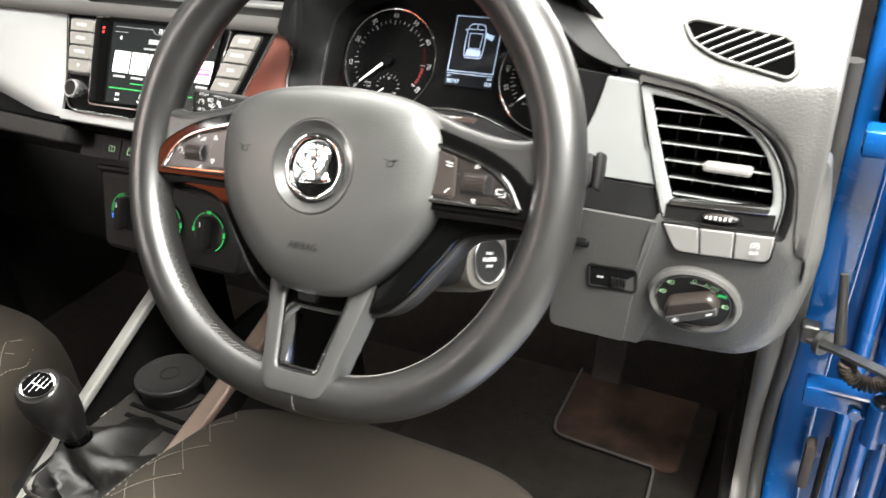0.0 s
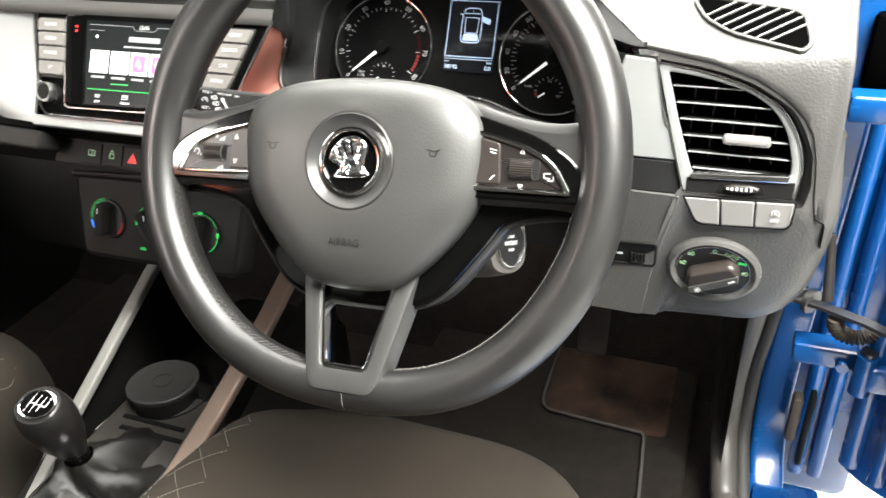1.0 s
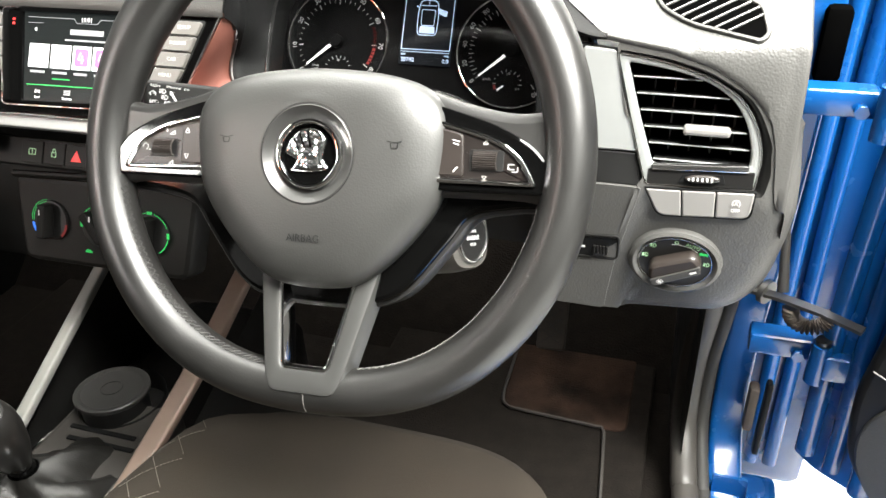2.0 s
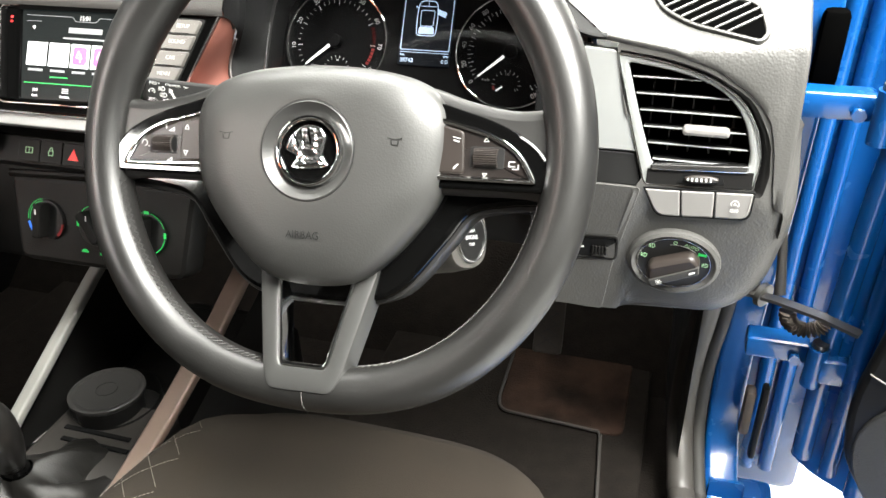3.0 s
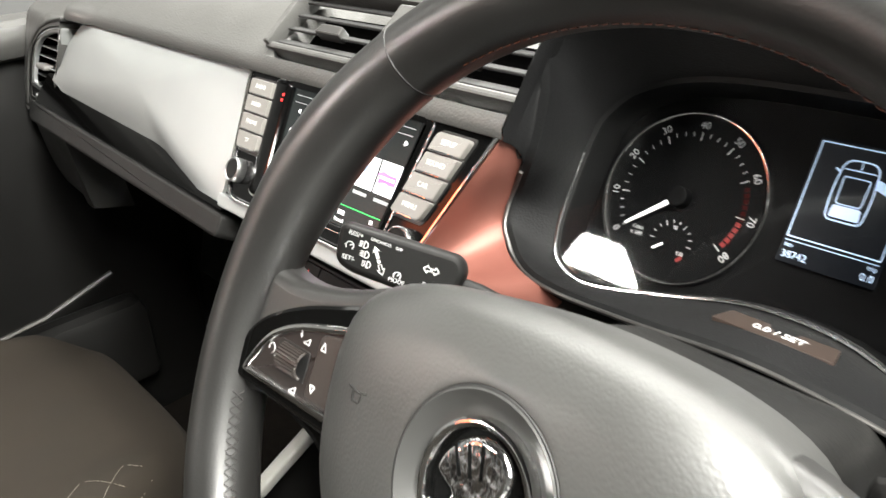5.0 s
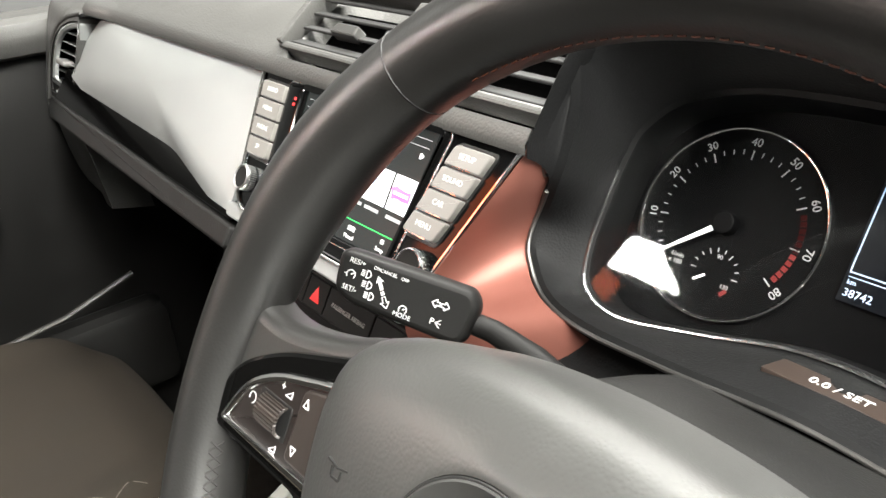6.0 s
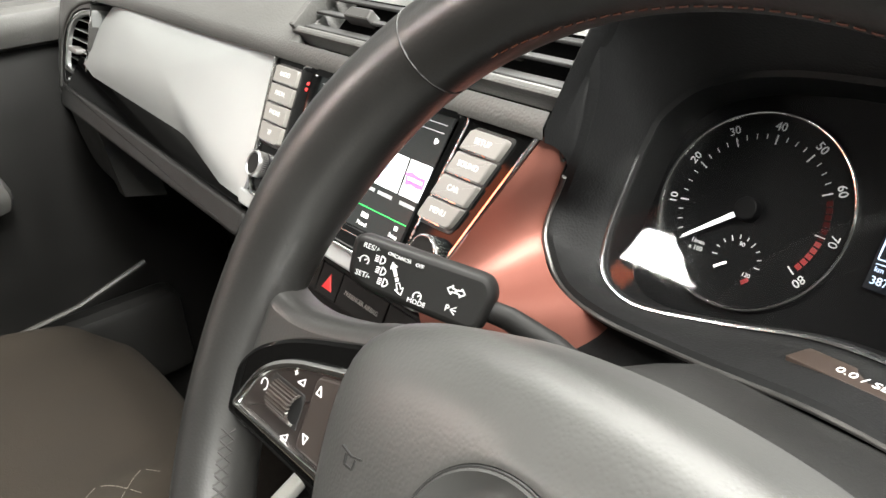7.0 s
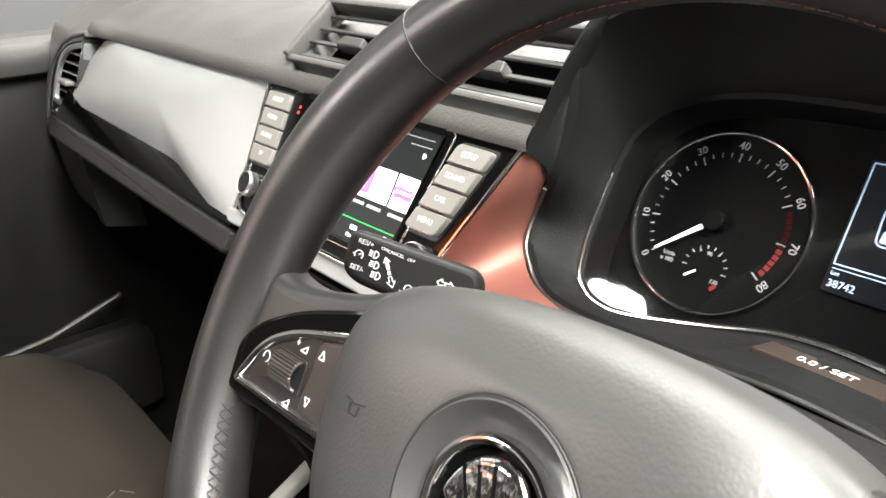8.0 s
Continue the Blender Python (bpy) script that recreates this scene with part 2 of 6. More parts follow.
def offset(pts, d):
    """The polygon moved inwards by d (outwards: minus)."""
    n = len(pts)
    area2 = sum(pts[i - 1][0] * pts[i][1] - pts[i][0] * pts[i - 1][1] for i in range(n))
    s = 1 if area2 > 0 else -1
    out = []
    for i in range(n):
        a, b, c = pts[i - 1], pts[i], pts[(i + 1) % n]
        e1 = Vector((b[0] - a[0], b[1] - a[1]))
        e2 = Vector((c[0] - b[0], c[1] - b[1]))
        if e1.length < 1e-9:
            e1 = e2
        if e2.length < 1e-9:
            e2 = e1
        e1, e2 = e1.normalized(), e2.normalized()
        nn = Vector((-(e1.y + e2.y), e1.x + e2.x))
        if nn.length < 1e-6:
            nn = Vector((-e1.y, e1.x))
        nn.normalize()
        k = max(0.5, nn.dot(Vector((-e1.y, e1.x))))
        out.append(Vector((b[0], b[1])) + nn * (s * d / k))
    # where an edge would turn round on itself, draw its ends together
    for _ in range(4):
        for i in range(n):
            old = Vector((pts[i][0] - pts[i - 1][0], pts[i][1] - pts[i - 1][1]))
            if old.dot(out[i] - out[i - 1]) < 0:
                mid = (out[i] + out[i - 1]) / 2
                out[i], out[i - 1] = mid.copy(), mid.copy()
    return out


def loft(loops, closed=True, cap0=True, cap1=True, bm=None):
    bm = bm or bmesh.new()
    rows = [[bm.verts.new((p[0], p[1], p[2])) for p in lp] for lp in loops]
    for r0, r1 in zip(rows, rows[1:]):
        n = len(r0)
        for i in range(n if closed else n - 1):
            j = (i + 1) % n
            bm.faces.new((r0[i], r0[j], r1[j], r1[i]))
    if closed and cap0:
        bm.faces.new(rows[0][::-1])
    if closed and cap1:
        bm.faces.new(rows[-1])
    return bm


def at(loop, h):
    return [(p[0], p[1], h) for p in loop]


def slab(loop, h0, h1, bevel=0.001, bm=None, steps=2):
    """A plate with the outline loop from height h0 to h1, its upper edge rounded."""
    ls = [at(loop, h0)]
    for k in range(steps + 1):
        a = math.pi / 2 * k / steps
        ls.append(at(offset(loop, bevel * (1 - math.cos(a))), h1 - bevel * (1 - math.sin(a))))
    return loft(ls, bm=bm)


def band(outer, inner, h0, h1, bevel=0.001, bm=None):
    """A flat ring between two loops of the same count, with rounded edges."""
    b = bevel
    ls = [at(outer, h0), at(outer, h1 - b), at(offset(outer, b * 0.3), h1 - b * 0.3), at(offset(outer, b), h1),
          at(offset(inner, -b), h1), at(offset(inner, -b * 0.3), h1 - b * 0.3), at(inner, h1 - b), at(inner, h0)]
    return loft(ls, cap0=False, cap1=False, bm=bm)


def tube(path, r, n=10, closed=False, bm=None, squash=1.0, caps=True):
    """A round bar along a path of points; r is one radius or one for each point."""
    P = [Vector(p) for p in path]
    loops, k = [], len(P)
    up = None
    for i in range(k):
        a = P[i - 1] if (i or closed) else P[i]
        b = P[(i + 1) % k] if (i < k - 1 or closed) else P[i]
        t = (b - a).normalized()
        if up is None:
            up = Vector((0, 0, 1)) if abs(t.z) < 0.9 else Vector((0, 1, 0))
        s = t.cross(up).normalized()
        up = s.cross(t).normalized()
        rr = r[i] if isinstance(r, (list, tuple)) else r
        loops.append([P[i] + (s * math.cos(2 * math.pi * q / n) + up * math.sin(2 * math.pi * q / n) * squash) * rr for q in range(n)])
    if closed:
        loops.append(loops[0])
    bm = loft(loops, cap0=caps and not closed, cap1=caps and not closed, bm=bm)
    if closed:
        bmesh.ops.remove_doubles(bm, verts=bm.verts, dist=1e-6)
    return bm


def box(c, s, bevel=0.003, bm=None, m=None):
    """A bevelled block of size s round c."""
    x, y, z = s[0] / 2, s[1] / 2, s[2] / 2
    lp = rounded([(-x, -y), (x, -y), (x, y), (-x, y)], min(bevel, x * 0.9, y * 0.9), 2)
    b = min(bevel, z * 0.9, x * 0.9, y * 0.9)
    ls = [at(offset(lp, b), -z), at(offset(lp, b * 0.3), -z + b * 0.3), at(lp, -z + b), at(lp, z - b), at(offset(lp, b * 0.3), z - b * 0.3), at(offset(lp, b), z)]
    t = loft(ls)
    bmesh.ops.transform(t, matrix=Matrix.Translation(c), verts=t.verts)
    if m is not None:
        bmesh.ops.transform(t, matrix=m, verts=t.verts)
    if bm is None:
        return t
    me = bpy.data.meshes.new("tmp")
    t.to_mesh(me)
    t.free()
    bm.from_mesh(me)
    bpy.data.meshes.remove(me)
    return bm


def polar(loop, c, n=96, a0=0.0):
    """The loop met by n rays from c (a loop that c sees whole)."""
    out = []
    k = len(loop)
    for q in range(n):
        a = a0 + 2 * math.pi * q / n
        d = Vector((math.cos(a), math.sin(a)))
        best = None
        for i in range(k):
            p, e = Vector(loop[i - 1][:2]), Vector(loop[i][:2]) - Vector(loop[i - 1][:2])
            den = d.x * e.y - d.y * e.x
            if abs(den) < 1e-12:
                continue
            w = p - Vector(c)
            s = (w.x * e.y - w.y * e.x) / den
            t = (w.x * d.y - w.y * d.x) / den
            if s > 0 and -1e-6 <= t <= 1 + 1e-6 and (best is None or s > best):
                best = s
        out.append(Vector(c) + d * (best or 0.001))
    return out


def lettering(name, body, size, m, material, parent, x=0.0, y=0.0, h=0.0, turn=0.0, align="CENTER", wide=1.0):
    """Raised print in the built-in font."""
    cu = bpy.data.curves.new(name, "FONT")
    cu.body, cu.size, cu.align_x, cu.align_y = body, size, align, "CENTER"
    cu.extrude = 0.00012
    cu.resolution_u = 3
    tmp = bpy.data.objects.new("tmp", cu)
    scene.collection.objects.link(tmp)
    bpy.context.view_layer.update()
    me = bpy.data.meshes.new_from_object(tmp.evaluated_get(bpy.context.evaluated_depsgraph_get()))
    bpy.data.objects.remove(tmp)
    bpy.data.curves.remove(cu)
    bm = bmesh.new()
    bm.from_mesh(me)
    bpy.data.meshes.remove(me)
    loc = Matrix.Translation((x, y, h)) @ Matrix.Rotation(radians(turn), 4, "Z") @ Matrix.Diagonal((wide, 1, 1, 1))
    return part(name, bm, material, parent, m=m @ loc, fix=False)


def bars(spec, h, t=0.00025, bm=None):
    """Thin strokes of print: rows of x0, y0, x1, y1, width."""
    bm = bm or bmesh.new()
    for x0, y0, x1, y1, w in spec:
        d = Vector((x1 - x0, y1 - y0))
        nn = Vector((-d.y, d.x)).normalized() * w / 2
        lp = [Vector((x0, y0)) + nn, Vector((x0, y0)) - nn, Vector((x1, y1)) - nn, Vector((x1, y1)) + nn]
        loft([at(lp, h), at(lp, h + t)], bm=bm)
    return bm

# ---------------------------------------------------------------- showroom round the car
def plain_box(c, s):
    return box(c, s, 0.002)


tagged(part("ground", plain_box((0, 0, -0.05), (9, 9, 0.1)), M_FLOOR), "glossy white showroom floor under the car", "floor", kind="structure")
for nm, c, s in (("wall_north", (0, 4.55, 1.6), (9.2, 0.1, 3.2)), ("wall_south", (0, -4.55, 1.6), (9.2, 0.1, 3.2)),
                 ("wall_east", (4.55, 0, 1.6), (0.1, 9.0, 3.2)), ("wall_west", (-4.55, 0, 1.6), (0.1, 9.0, 3.2))):
    tagged(part(nm, plain_box(c, s), M_WHITEWALL if nm == "wall_north" else M_WALL), "unseen showroom wall, made pale to brighten the dash top" if nm == "wall_north" else "plain grey painted showroom wall", "wall", kind="structure")
tagged(part("ceiling", plain_box((0, 0, 3.25), (9.2, 9.2, 0.1)), M_WALL), "plain grey showroom ceiling", "ceiling", kind="structure")

# unseen window frame, added to go with the front fill lamp
window = thing("unseen_window", (-0.3, 4.47, 1.15), "unseen front window added round the fill lamp", "window", kind="structure")
part("window_frame", band(rounded([(-3.2, -0.85), (3.2, -0.85), (3.2, 0.85), (-3.2, 0.85)], 0.02), rounded([(-3.05, -0.78), (3.05, -0.78), (3.05, 0.78), (-3.05, 0.78)], 0.02), 0.0, 0.06, 0.005), M_GREYDARK, window, "dark frame of the added window", m=pose(-0.3, 4.498, 1.95, 90))

# ---------------------------------------------------------------- car body: floor pan, roof, pillars
CX = -0.304
shell = thing("car_body", (CX, -0.3, 0.2), "blue hatchback body shell with its driver door open", "car body")


def skin(rows, thick, bm=None):
    """A sheet through rows of points, given a thickness downwards along z."""
    lo = [[(p[0], p[1], p[2] - thick) for p in r] for r in rows]
    return loft([list(r) + list(q)[::-1] for r, q in zip(rows, lo)], bm=bm)


part("floor_pan", plain_box((CX - 0.03, -0.35, 0.27), (1.38, 2.3, 0.06)), M_CARPET, shell, "dark carpeted car floor")
part("firewall", plain_box((CX - 0.03, 0.83, 0.64), (1.36, 0.05, 0.68)), M_CARPET, shell, "dark footwell bulkhead")
part("toe_board", box((0, 0, 0), (1.34, 0.5, 0.03), 0.004, m=pose(CX - 0.03, 0.70, 0.42, 38)), M_CARPET, shell, "dark carpeted toe board")
roof_rows = []
for y in (-0.06, -0.15, -0.3, -0.8, -1.3):
    roof_rows.append([(CX + 0.52 * math.sin(radians(a)) / math.sin(radians(50)), y, 1.56 + 0.10 * math.cos(radians(a)) / 1.0 * (1 if y < -0.1 else 0.97)) for a in range(-50, 51, 10)])
part("headliner", skin(roof_rows, 0.03), M_LINER, shell, "dark fabric headliner")
for sx in (-1, 1):
    part("a_pillar", tube([(CX + sx * 0.66, 0.62, 0.98), (CX + sx * 0.60, 0.36, 1.2), (CX + sx * 0.53, -0.06, 1.60)], [0.05, 0.042, 0.04], 12), M_LINER, shell, "dark trimmed windscreen pillar")
    part("b_pillar", tube([(CX + sx * 0.66, -1.13, 0.3), (CX + sx * 0.66, -1.135, 0.9), (CX + sx * 0.53, -1.14, 1.60)], [0.06, 0.065, 0.06], 16), M_LINER, shell, "trimmed centre pillar")
# unseen wings, added to keep light from ahead out of the door gap
for sx in (-1, 1):
    part("blocking_fender", box((CX + sx * 0.80, 0.93, 0.62), (0.05, 0.9, 0.72), 0.02), M_BLUE, shell, "unseen blue front wing added to shade the door gap")
# unseen rear pillars, added against the rear lamp's reflection in the spoke
for sx in (-1, 1):
    part("blocking_pillar", loft([[(CX + sx * (w + dx), y + dy, z) for dx, dy in ((0, -0.1), (0.05, -0.1), (0.05, 0.1), (0, 0.1))] for w, y, z in ((0.66, -1.2, 0.85), (0.62, -1.2, 1.2), (0.53, -1.2, 1.6))]), M_LINER, shell, "unseen rear pillar added to block lamp reflections")
part("rear_bulkhead", plain_box((CX, -1.45, 0.8), (1.25, 0.05, 1.1)), M_SEAT, shell, "dark rear seat back")

# ---------------------------------------------------------------- dashboard
HOOD_END = 0.173
dash = thing("dashboard", (CX, 0.3, 0.7), "grey grained plastic dashboard with silver trim, one panel tinted by its reflection", "dashboard")


def arch(x):
    """How far the instrument hood rises over the dash edge at x (0 to 1): steep towards the screen, gentle towards the door."""
    if x < 0:
        q = min(1.0, -x / 0.159)
        return (1 - q ** 8) ** (1 / 3)
    return max(0.0, 1 - (x / 0.18) ** 1.7)


def edge(x):
    """The dash's rear edge: straight, and arched over the instruments."""
    a = arch(x)
    y = 0.168 + 0.053 * a
    z = 0.963 + 0.08 * a
    # towards the vents at the ends the edge comes forward to meet their cowls
    e = min(1.0, max(0.0, (-0.78 - x) / 0.06))
    e = e * e * (3 - 2 * e)
    return y - 0.012 * e, z + 0.004 * e


def skew(x, y):
    """The hood's border with the grey dash top runs inwards towards the windscreen."""
    if x < 0:
        return x
    k = x / HOOD_END if x < HOOD_END else max(0.0, (0.30 - x) / (0.30 - HOOD_END))
    return x - k * (1.1 * min(max(0.0, y - 0.156), 0.054) + 0.5 * min(max(0.0, y - 0.21), 0.19))


COWL = [(-0.09, 0.0915), (-0.067, 0.0900), (-0.055, 0.0880), (-0.02, 0.0825), (0.012, 0.0730), (0.034, 0.0605), (0.048, 0.0480), (0.056, 0.0360), (0.0605, 0.0200), (0.0630, 0.0020), (0.0650, -0.0180), (0.068, -0.0270), (0.080, -0.0300)]


def end_row(x, mirrored=False):
    """A section of the dash top over an end vent: from the cowl's edge up onto the sloping top and away to the windscreen."""
    xl = x - 0.24
    for (x0, t0), (x1, t1) in zip(COWL, COWL[1:]):
        if x0 <= xl <= x1 or (x1, t1) == COWL[-1]:
            top = t0 + (t1 - t0) * (xl - x0) / (x1 - x0)
            break
    edge_p = SIDE @ Vector((0, top, 0.0035))
    y, z = edge_p.y, edge_p.z
    slope = lambda q: 0.9755 + (q - 0.172) * 0.5317
    y1 = max(0.1575, y + 0.007)
    last = Vector((max(y1, 0.1605), slope(max(y1, 0.1605))))
    ctrl = Vector((0.1512, 0.9642)) if z < 0.957 else Vector((y - 0.0005, z + 0.003))
    roll = [Vector((y, z + 0.001)) * (1 - t) ** 2 + ctrl * 2 * t * (1 - t) + last * t * t for t in (0.08, 0.2, 0.35, 0.5, 0.65, 0.8, 0.9, 1.0)]
    pts = [(y + 0.022, z - 0.004), (y + 0.004, z - 0.0035), (y + 0.0008, z - 0.002), (y, z)] + [tuple(q) for q in roll]
    pts += [(0.186, slope(0.186)), (0.212, slope(0.212)), (0.235, 1.0055), (0.28, 1.012), (0.36, 1.022), (0.5, 1.02), (0.66, 1.005), (0.74, 0.985)]
    return [(-0.668 - x if mirrored else skew(x, p), p, q) for p, q in pts]


def dash_row(x):
    y, z = edge(x)
    a = arch(x)
    pts = [(y + 0.03, z - 0.004 - 0.006 * a), (y + 0.008, z - 0.004), (y + 0.001, z), (y + 0.001, z + 0.006), (y + 0.006, z + 0.013), (y + 0.016, z + 0.019 - 0.01 * a),
           (max(y + 0.035, 0.215), max(0.998, z + 0.012)), (0.28, max(1.012, z + 0.012)), (0.36, 1.022 + 0.016 * a), (0.5, 1.02), (0.66, 1.005), (0.74, 0.985)]
    f = min(1.0, max(0.0, (x - 0.085) / (HOOD_END - 0.085)))
    f = f * f * (3 - 2 * f)
    if f:
        slope = lambda q: 0.9745 + (q - 0.172) * 0.5317
        flat = [(0.175, 0.9645), (0.1565, 0.9650), (0.1525, 0.9680), (0.1545, slope(0.1545) + 0.0015), (0.162, slope(0.162)), (0.18, slope(0.18)), (0.2125, slope(0.2125)), (0.28, 1.011), (0.36, 1.021), (0.5, 1.019), (0.66, 1.004), (0.74, 0.984)]
        pts = [(a0 * (1 - f) + a1 * f, b0 * (1 - f) + b1 * f) for (a0, b0), (a1, b1) in zip(pts, flat)]
    sink = 0.035 if -0.425 < x < -0.1595 else 0.0
    return [(skew(x, p), p, q - (sink if k in (5, 6) else 0)) for k, (p, q) in enumerate(pts)]


xs = sorted(set([round(CX - 0.672 + 1.284 * k / 84, 4) for k in range(85)] + [round(0.132 + 0.0035 * k, 4) for k in range(12)]))
PASS_END = -0.668 - HOOD_END
left_top = loft([dash_row(PASS_END)] + [dash_row(x) for x in xs if PASS_END < x < -0.1605] + [dash_row(-0.1603)], closed=False)
end_x = sorted([HOOD_END + (0.3120 - HOOD_END) * k / 30 for k in range(31)] + [0.2915 + 0.0016 * k for k in range(12)])
side_wall = lambda row, sx: [[(x + sx * a, y, z - b) for x, y, z in row] for a, b in ((0.0015, 0.0006), (0.0026, 0.003), (0.003, 0.007), (0.003, 0.022))]
loft([end_row(x, True) for x in end_x] + side_wall(end_row(end_x[-1], True), -1), closed=False, bm=left_top)
part("upper_panel", left_top, M_DASH, dash, "grey grained upper dash", angle=50)
part("upper_panel", loft([end_row(x) for x in end_x] + side_wall(end_row(end_x[-1]), 1), closed=False), M_DASH, dash, "grey grained upper dash", angle=50)
# the instrument hood: a steep wall towards the screen, falling away gently towards the door
wall_x = [-0.159 * (1 - (k / 18) ** 3) ** 0.125 for k in range(18)]
hood_x = wall_x + [x for x in xs if wall_x[-1] + 0.004 < x < HOOD_END] + [HOOD_END]
foot = [(-0.1592, p[1], p[2] - 0.001) for p in dash_row(-0.159)]
curtain = lambda row: [(row[0][0], row[0][1] + 0.006, row[0][2] - 0.012)] + row
part("instrument_hood", loft([curtain(foot)] + [curtain(dash_row(x)) for x in hood_x], closed=False), M_HOOD, dash, "matt black grained hood over the instruments", angle=60)

# side panel round the driver's air vent
V_OUT = rounded([(-0.060, 0.081), (-0.02, 0.0755), (0.012, 0.066), (0.034, 0.052), (0.047, 0.034), (0.0545, 0.010), (0.052, -0.0165), (-0.029, -0.019), (-0.045, 0.031)],
                [0.006, 0.02, 0.02, 0.02, 0.02, 0.02, 0.004, 0.004, 0.03])
V_IN = rounded([(-0.050, 0.073), (-0.02, 0.0695), (0.010, 0.0615), (0.028, 0.05), (0.0395, 0.034), (0.0455, 0.012), (0.0455, 0.002), (-0.024, -0.002), (-0.036, 0.029)],
               [0.003, 0.02, 0.02, 0.02, 0.02, 0.015, 0.003, 0.003, 0.03])
END = rounded([(-0.0600, 0.0880), (-0.02, 0.0835), (0.012, 0.0740), (0.036, 0.0620), (0.052, 0.0500), (0.0775, 0.0400), (0.0835, 0.0), (0.0850, -0.037), (0.0740, -0.093), (0.047, -0.121), (-0.04, -0.127), (-0.062, -0.128), (-0.0345, -0.022), (-0.047, 0.03)],
              [0.004, 0.02, 0.02, 0.02, 0.01, 0.004, 0.03, 0.04, 0.03, 0.02, 0.02, 0.003, 0.003, 0.01])


def end_panel(m):
    c, n = (0.0, 0.02), 144
    hole = polar(offset(V_OUT, 0.0012), c, n)

    def ring(loop, h):
        out = []
        for p, q in zip(polar(loop, c, n), hole):
            d, e = p - Vector(c), q - Vector(c)
            out.append((*(Vector(c) + (d if d.length > e.length + 0.0006 else e.normalized() * (e.length + 0.0006))), h))
        return out

    inset = lambda d: [p if (p.x < -0.03 and p.y < -0.02) or p.y > 0.033 else q for p, q in zip(END, offset(END, d))]
    k = [ring(inset(d) if d else END, h) for h, d in ((-0.05, 0.0), (-0.02, 0.0), (-0.008, 0.001), (-0.002, 0.005), (0.001, 0.013), (0.002, 0.022))]
    # the surface dips into a groove round the frame, widest towards the door; its shade is put into a dark material
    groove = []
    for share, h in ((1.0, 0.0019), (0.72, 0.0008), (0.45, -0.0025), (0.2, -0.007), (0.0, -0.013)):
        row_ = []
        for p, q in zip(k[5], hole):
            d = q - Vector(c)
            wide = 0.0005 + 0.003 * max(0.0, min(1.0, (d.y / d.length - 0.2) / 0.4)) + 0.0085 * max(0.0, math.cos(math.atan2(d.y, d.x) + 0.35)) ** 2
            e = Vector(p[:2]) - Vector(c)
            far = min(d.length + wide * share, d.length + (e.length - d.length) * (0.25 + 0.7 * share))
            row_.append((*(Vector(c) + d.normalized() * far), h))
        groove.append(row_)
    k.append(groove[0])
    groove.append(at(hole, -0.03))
    part("recess", undercut(loft(groove, cap0=False, cap1=False)), M_LIP, dash, "groove round the air vent, darkened for its shade", m=m)
    return part("end_panel", undercut(loft(k, cap0=False, cap1=False)), M_DASH, dash, "dark grey grained panel round the air vent", m=m, angle=50)


end_panel(SIDE)
end_panel(MIRROR @ SIDE)
part("knee_panel", undercut(slab(rounded([(-0.114, -0.021), (-0.030, -0.021), (-0.046, -0.085), (-0.052, -0.1285), (-0.118, -0.1285)], [0.003, 0.003, 0.01, 0.003, 0.008]), -0.03, 0.0026, 0.0005)), M_DASH, dash, "dark grey grained knee panel", m=SIDE)
part("lower_surround", slab(rounded([(-0.2, -0.14), (0.16, -0.14), (0.14, -0.067), (-0.15, -0.067)], 0.01), 0.02, 0.056, 0.004), M_HOOD, dash, "dark panel under the instruments", m=CLUSTER)

# passenger's silver panel, dark band and ledge
PANEL = rounded([(-0.520, 0.0205), (-0.134, 0.0225), (-0.130, -0.094), (-0.165, -0.093), (-0.215, -0.081), (-0.255, -0.071), (-0.574, -0.064), (-0.567, -0.040), (-0.552, -0.012)],
                [0.008, 0.002, 0.002, 0.02, 0.03, 0.05, 0.008, 0.02, 0.02])


def bulge(loop, m, h0, rise, c, rings=10, n=96):
    """A softly bulging plate."""
    ls = [at(polar(loop, c, n), h0 - 0.015)]
    for k in range(rings):
        s = 1 - k / rings
        row_ = []
        for p in polar(loop, c, n):
            x, y = c[0] + (p.x - c[0]) * s, c[1] + (p.y - c[1]) * s
            up = min(1.0, max(0.0, (y + 0.075) / 0.095))
            lift = 0.004 * max(0.0, (-x - 0.134) / 0.43) ** 2 * up * up * (3 - 2 * up)
            row_.append((x, y, h0 + lift + rise * (1 - s ** 2.2)))
        ls.append(row_)
    return loft(ls, cap0=False)


part("silver_panel", bulge(PANEL, STACK, 0.0, 0.008, (-0.33, -0.025), 20), M_SILVER, dash, "satin silver trim panel", m=STACK)
part("silver_strip", slab(rounded([(-0.134, -0.0845), (0.101, -0.0825), (0.095, -0.0945), (-0.13, -0.0955)], 0.003), -0.02, 0.002, 0.0015), M_SILVER, dash, "pale strip under the radio", m=STACK)
part("dark_band", slab(rounded([(-0.605, -0.05), (-0.13, -0.05), (-0.128, -0.100), (-0.62, -0.092)], 0.004), -0.03, -0.003, 0.002), M_GLOSS, dash, "dark band under the silver panel", m=STACK)
part("ledge", slab(rounded([(-0.628, -0.090), (-0.26, -0.0975), (-0.12, -0.101), (-0.12, -0.121), (-0.615, -0.114)], [0.004, 0.05, 0.004, 0.006, 0.012]), -0.05, 0.0, 0.003), M_LOWER, dash, "grey plastic ledge", m=STACK)
part("glove_box", box((0, 0, 0), (0.40, 0.03, 0.25), 0.012, m=pose(-0.66, 0.30, 0.71, -16)), M_LOWER, dash, "dark glove box lid")
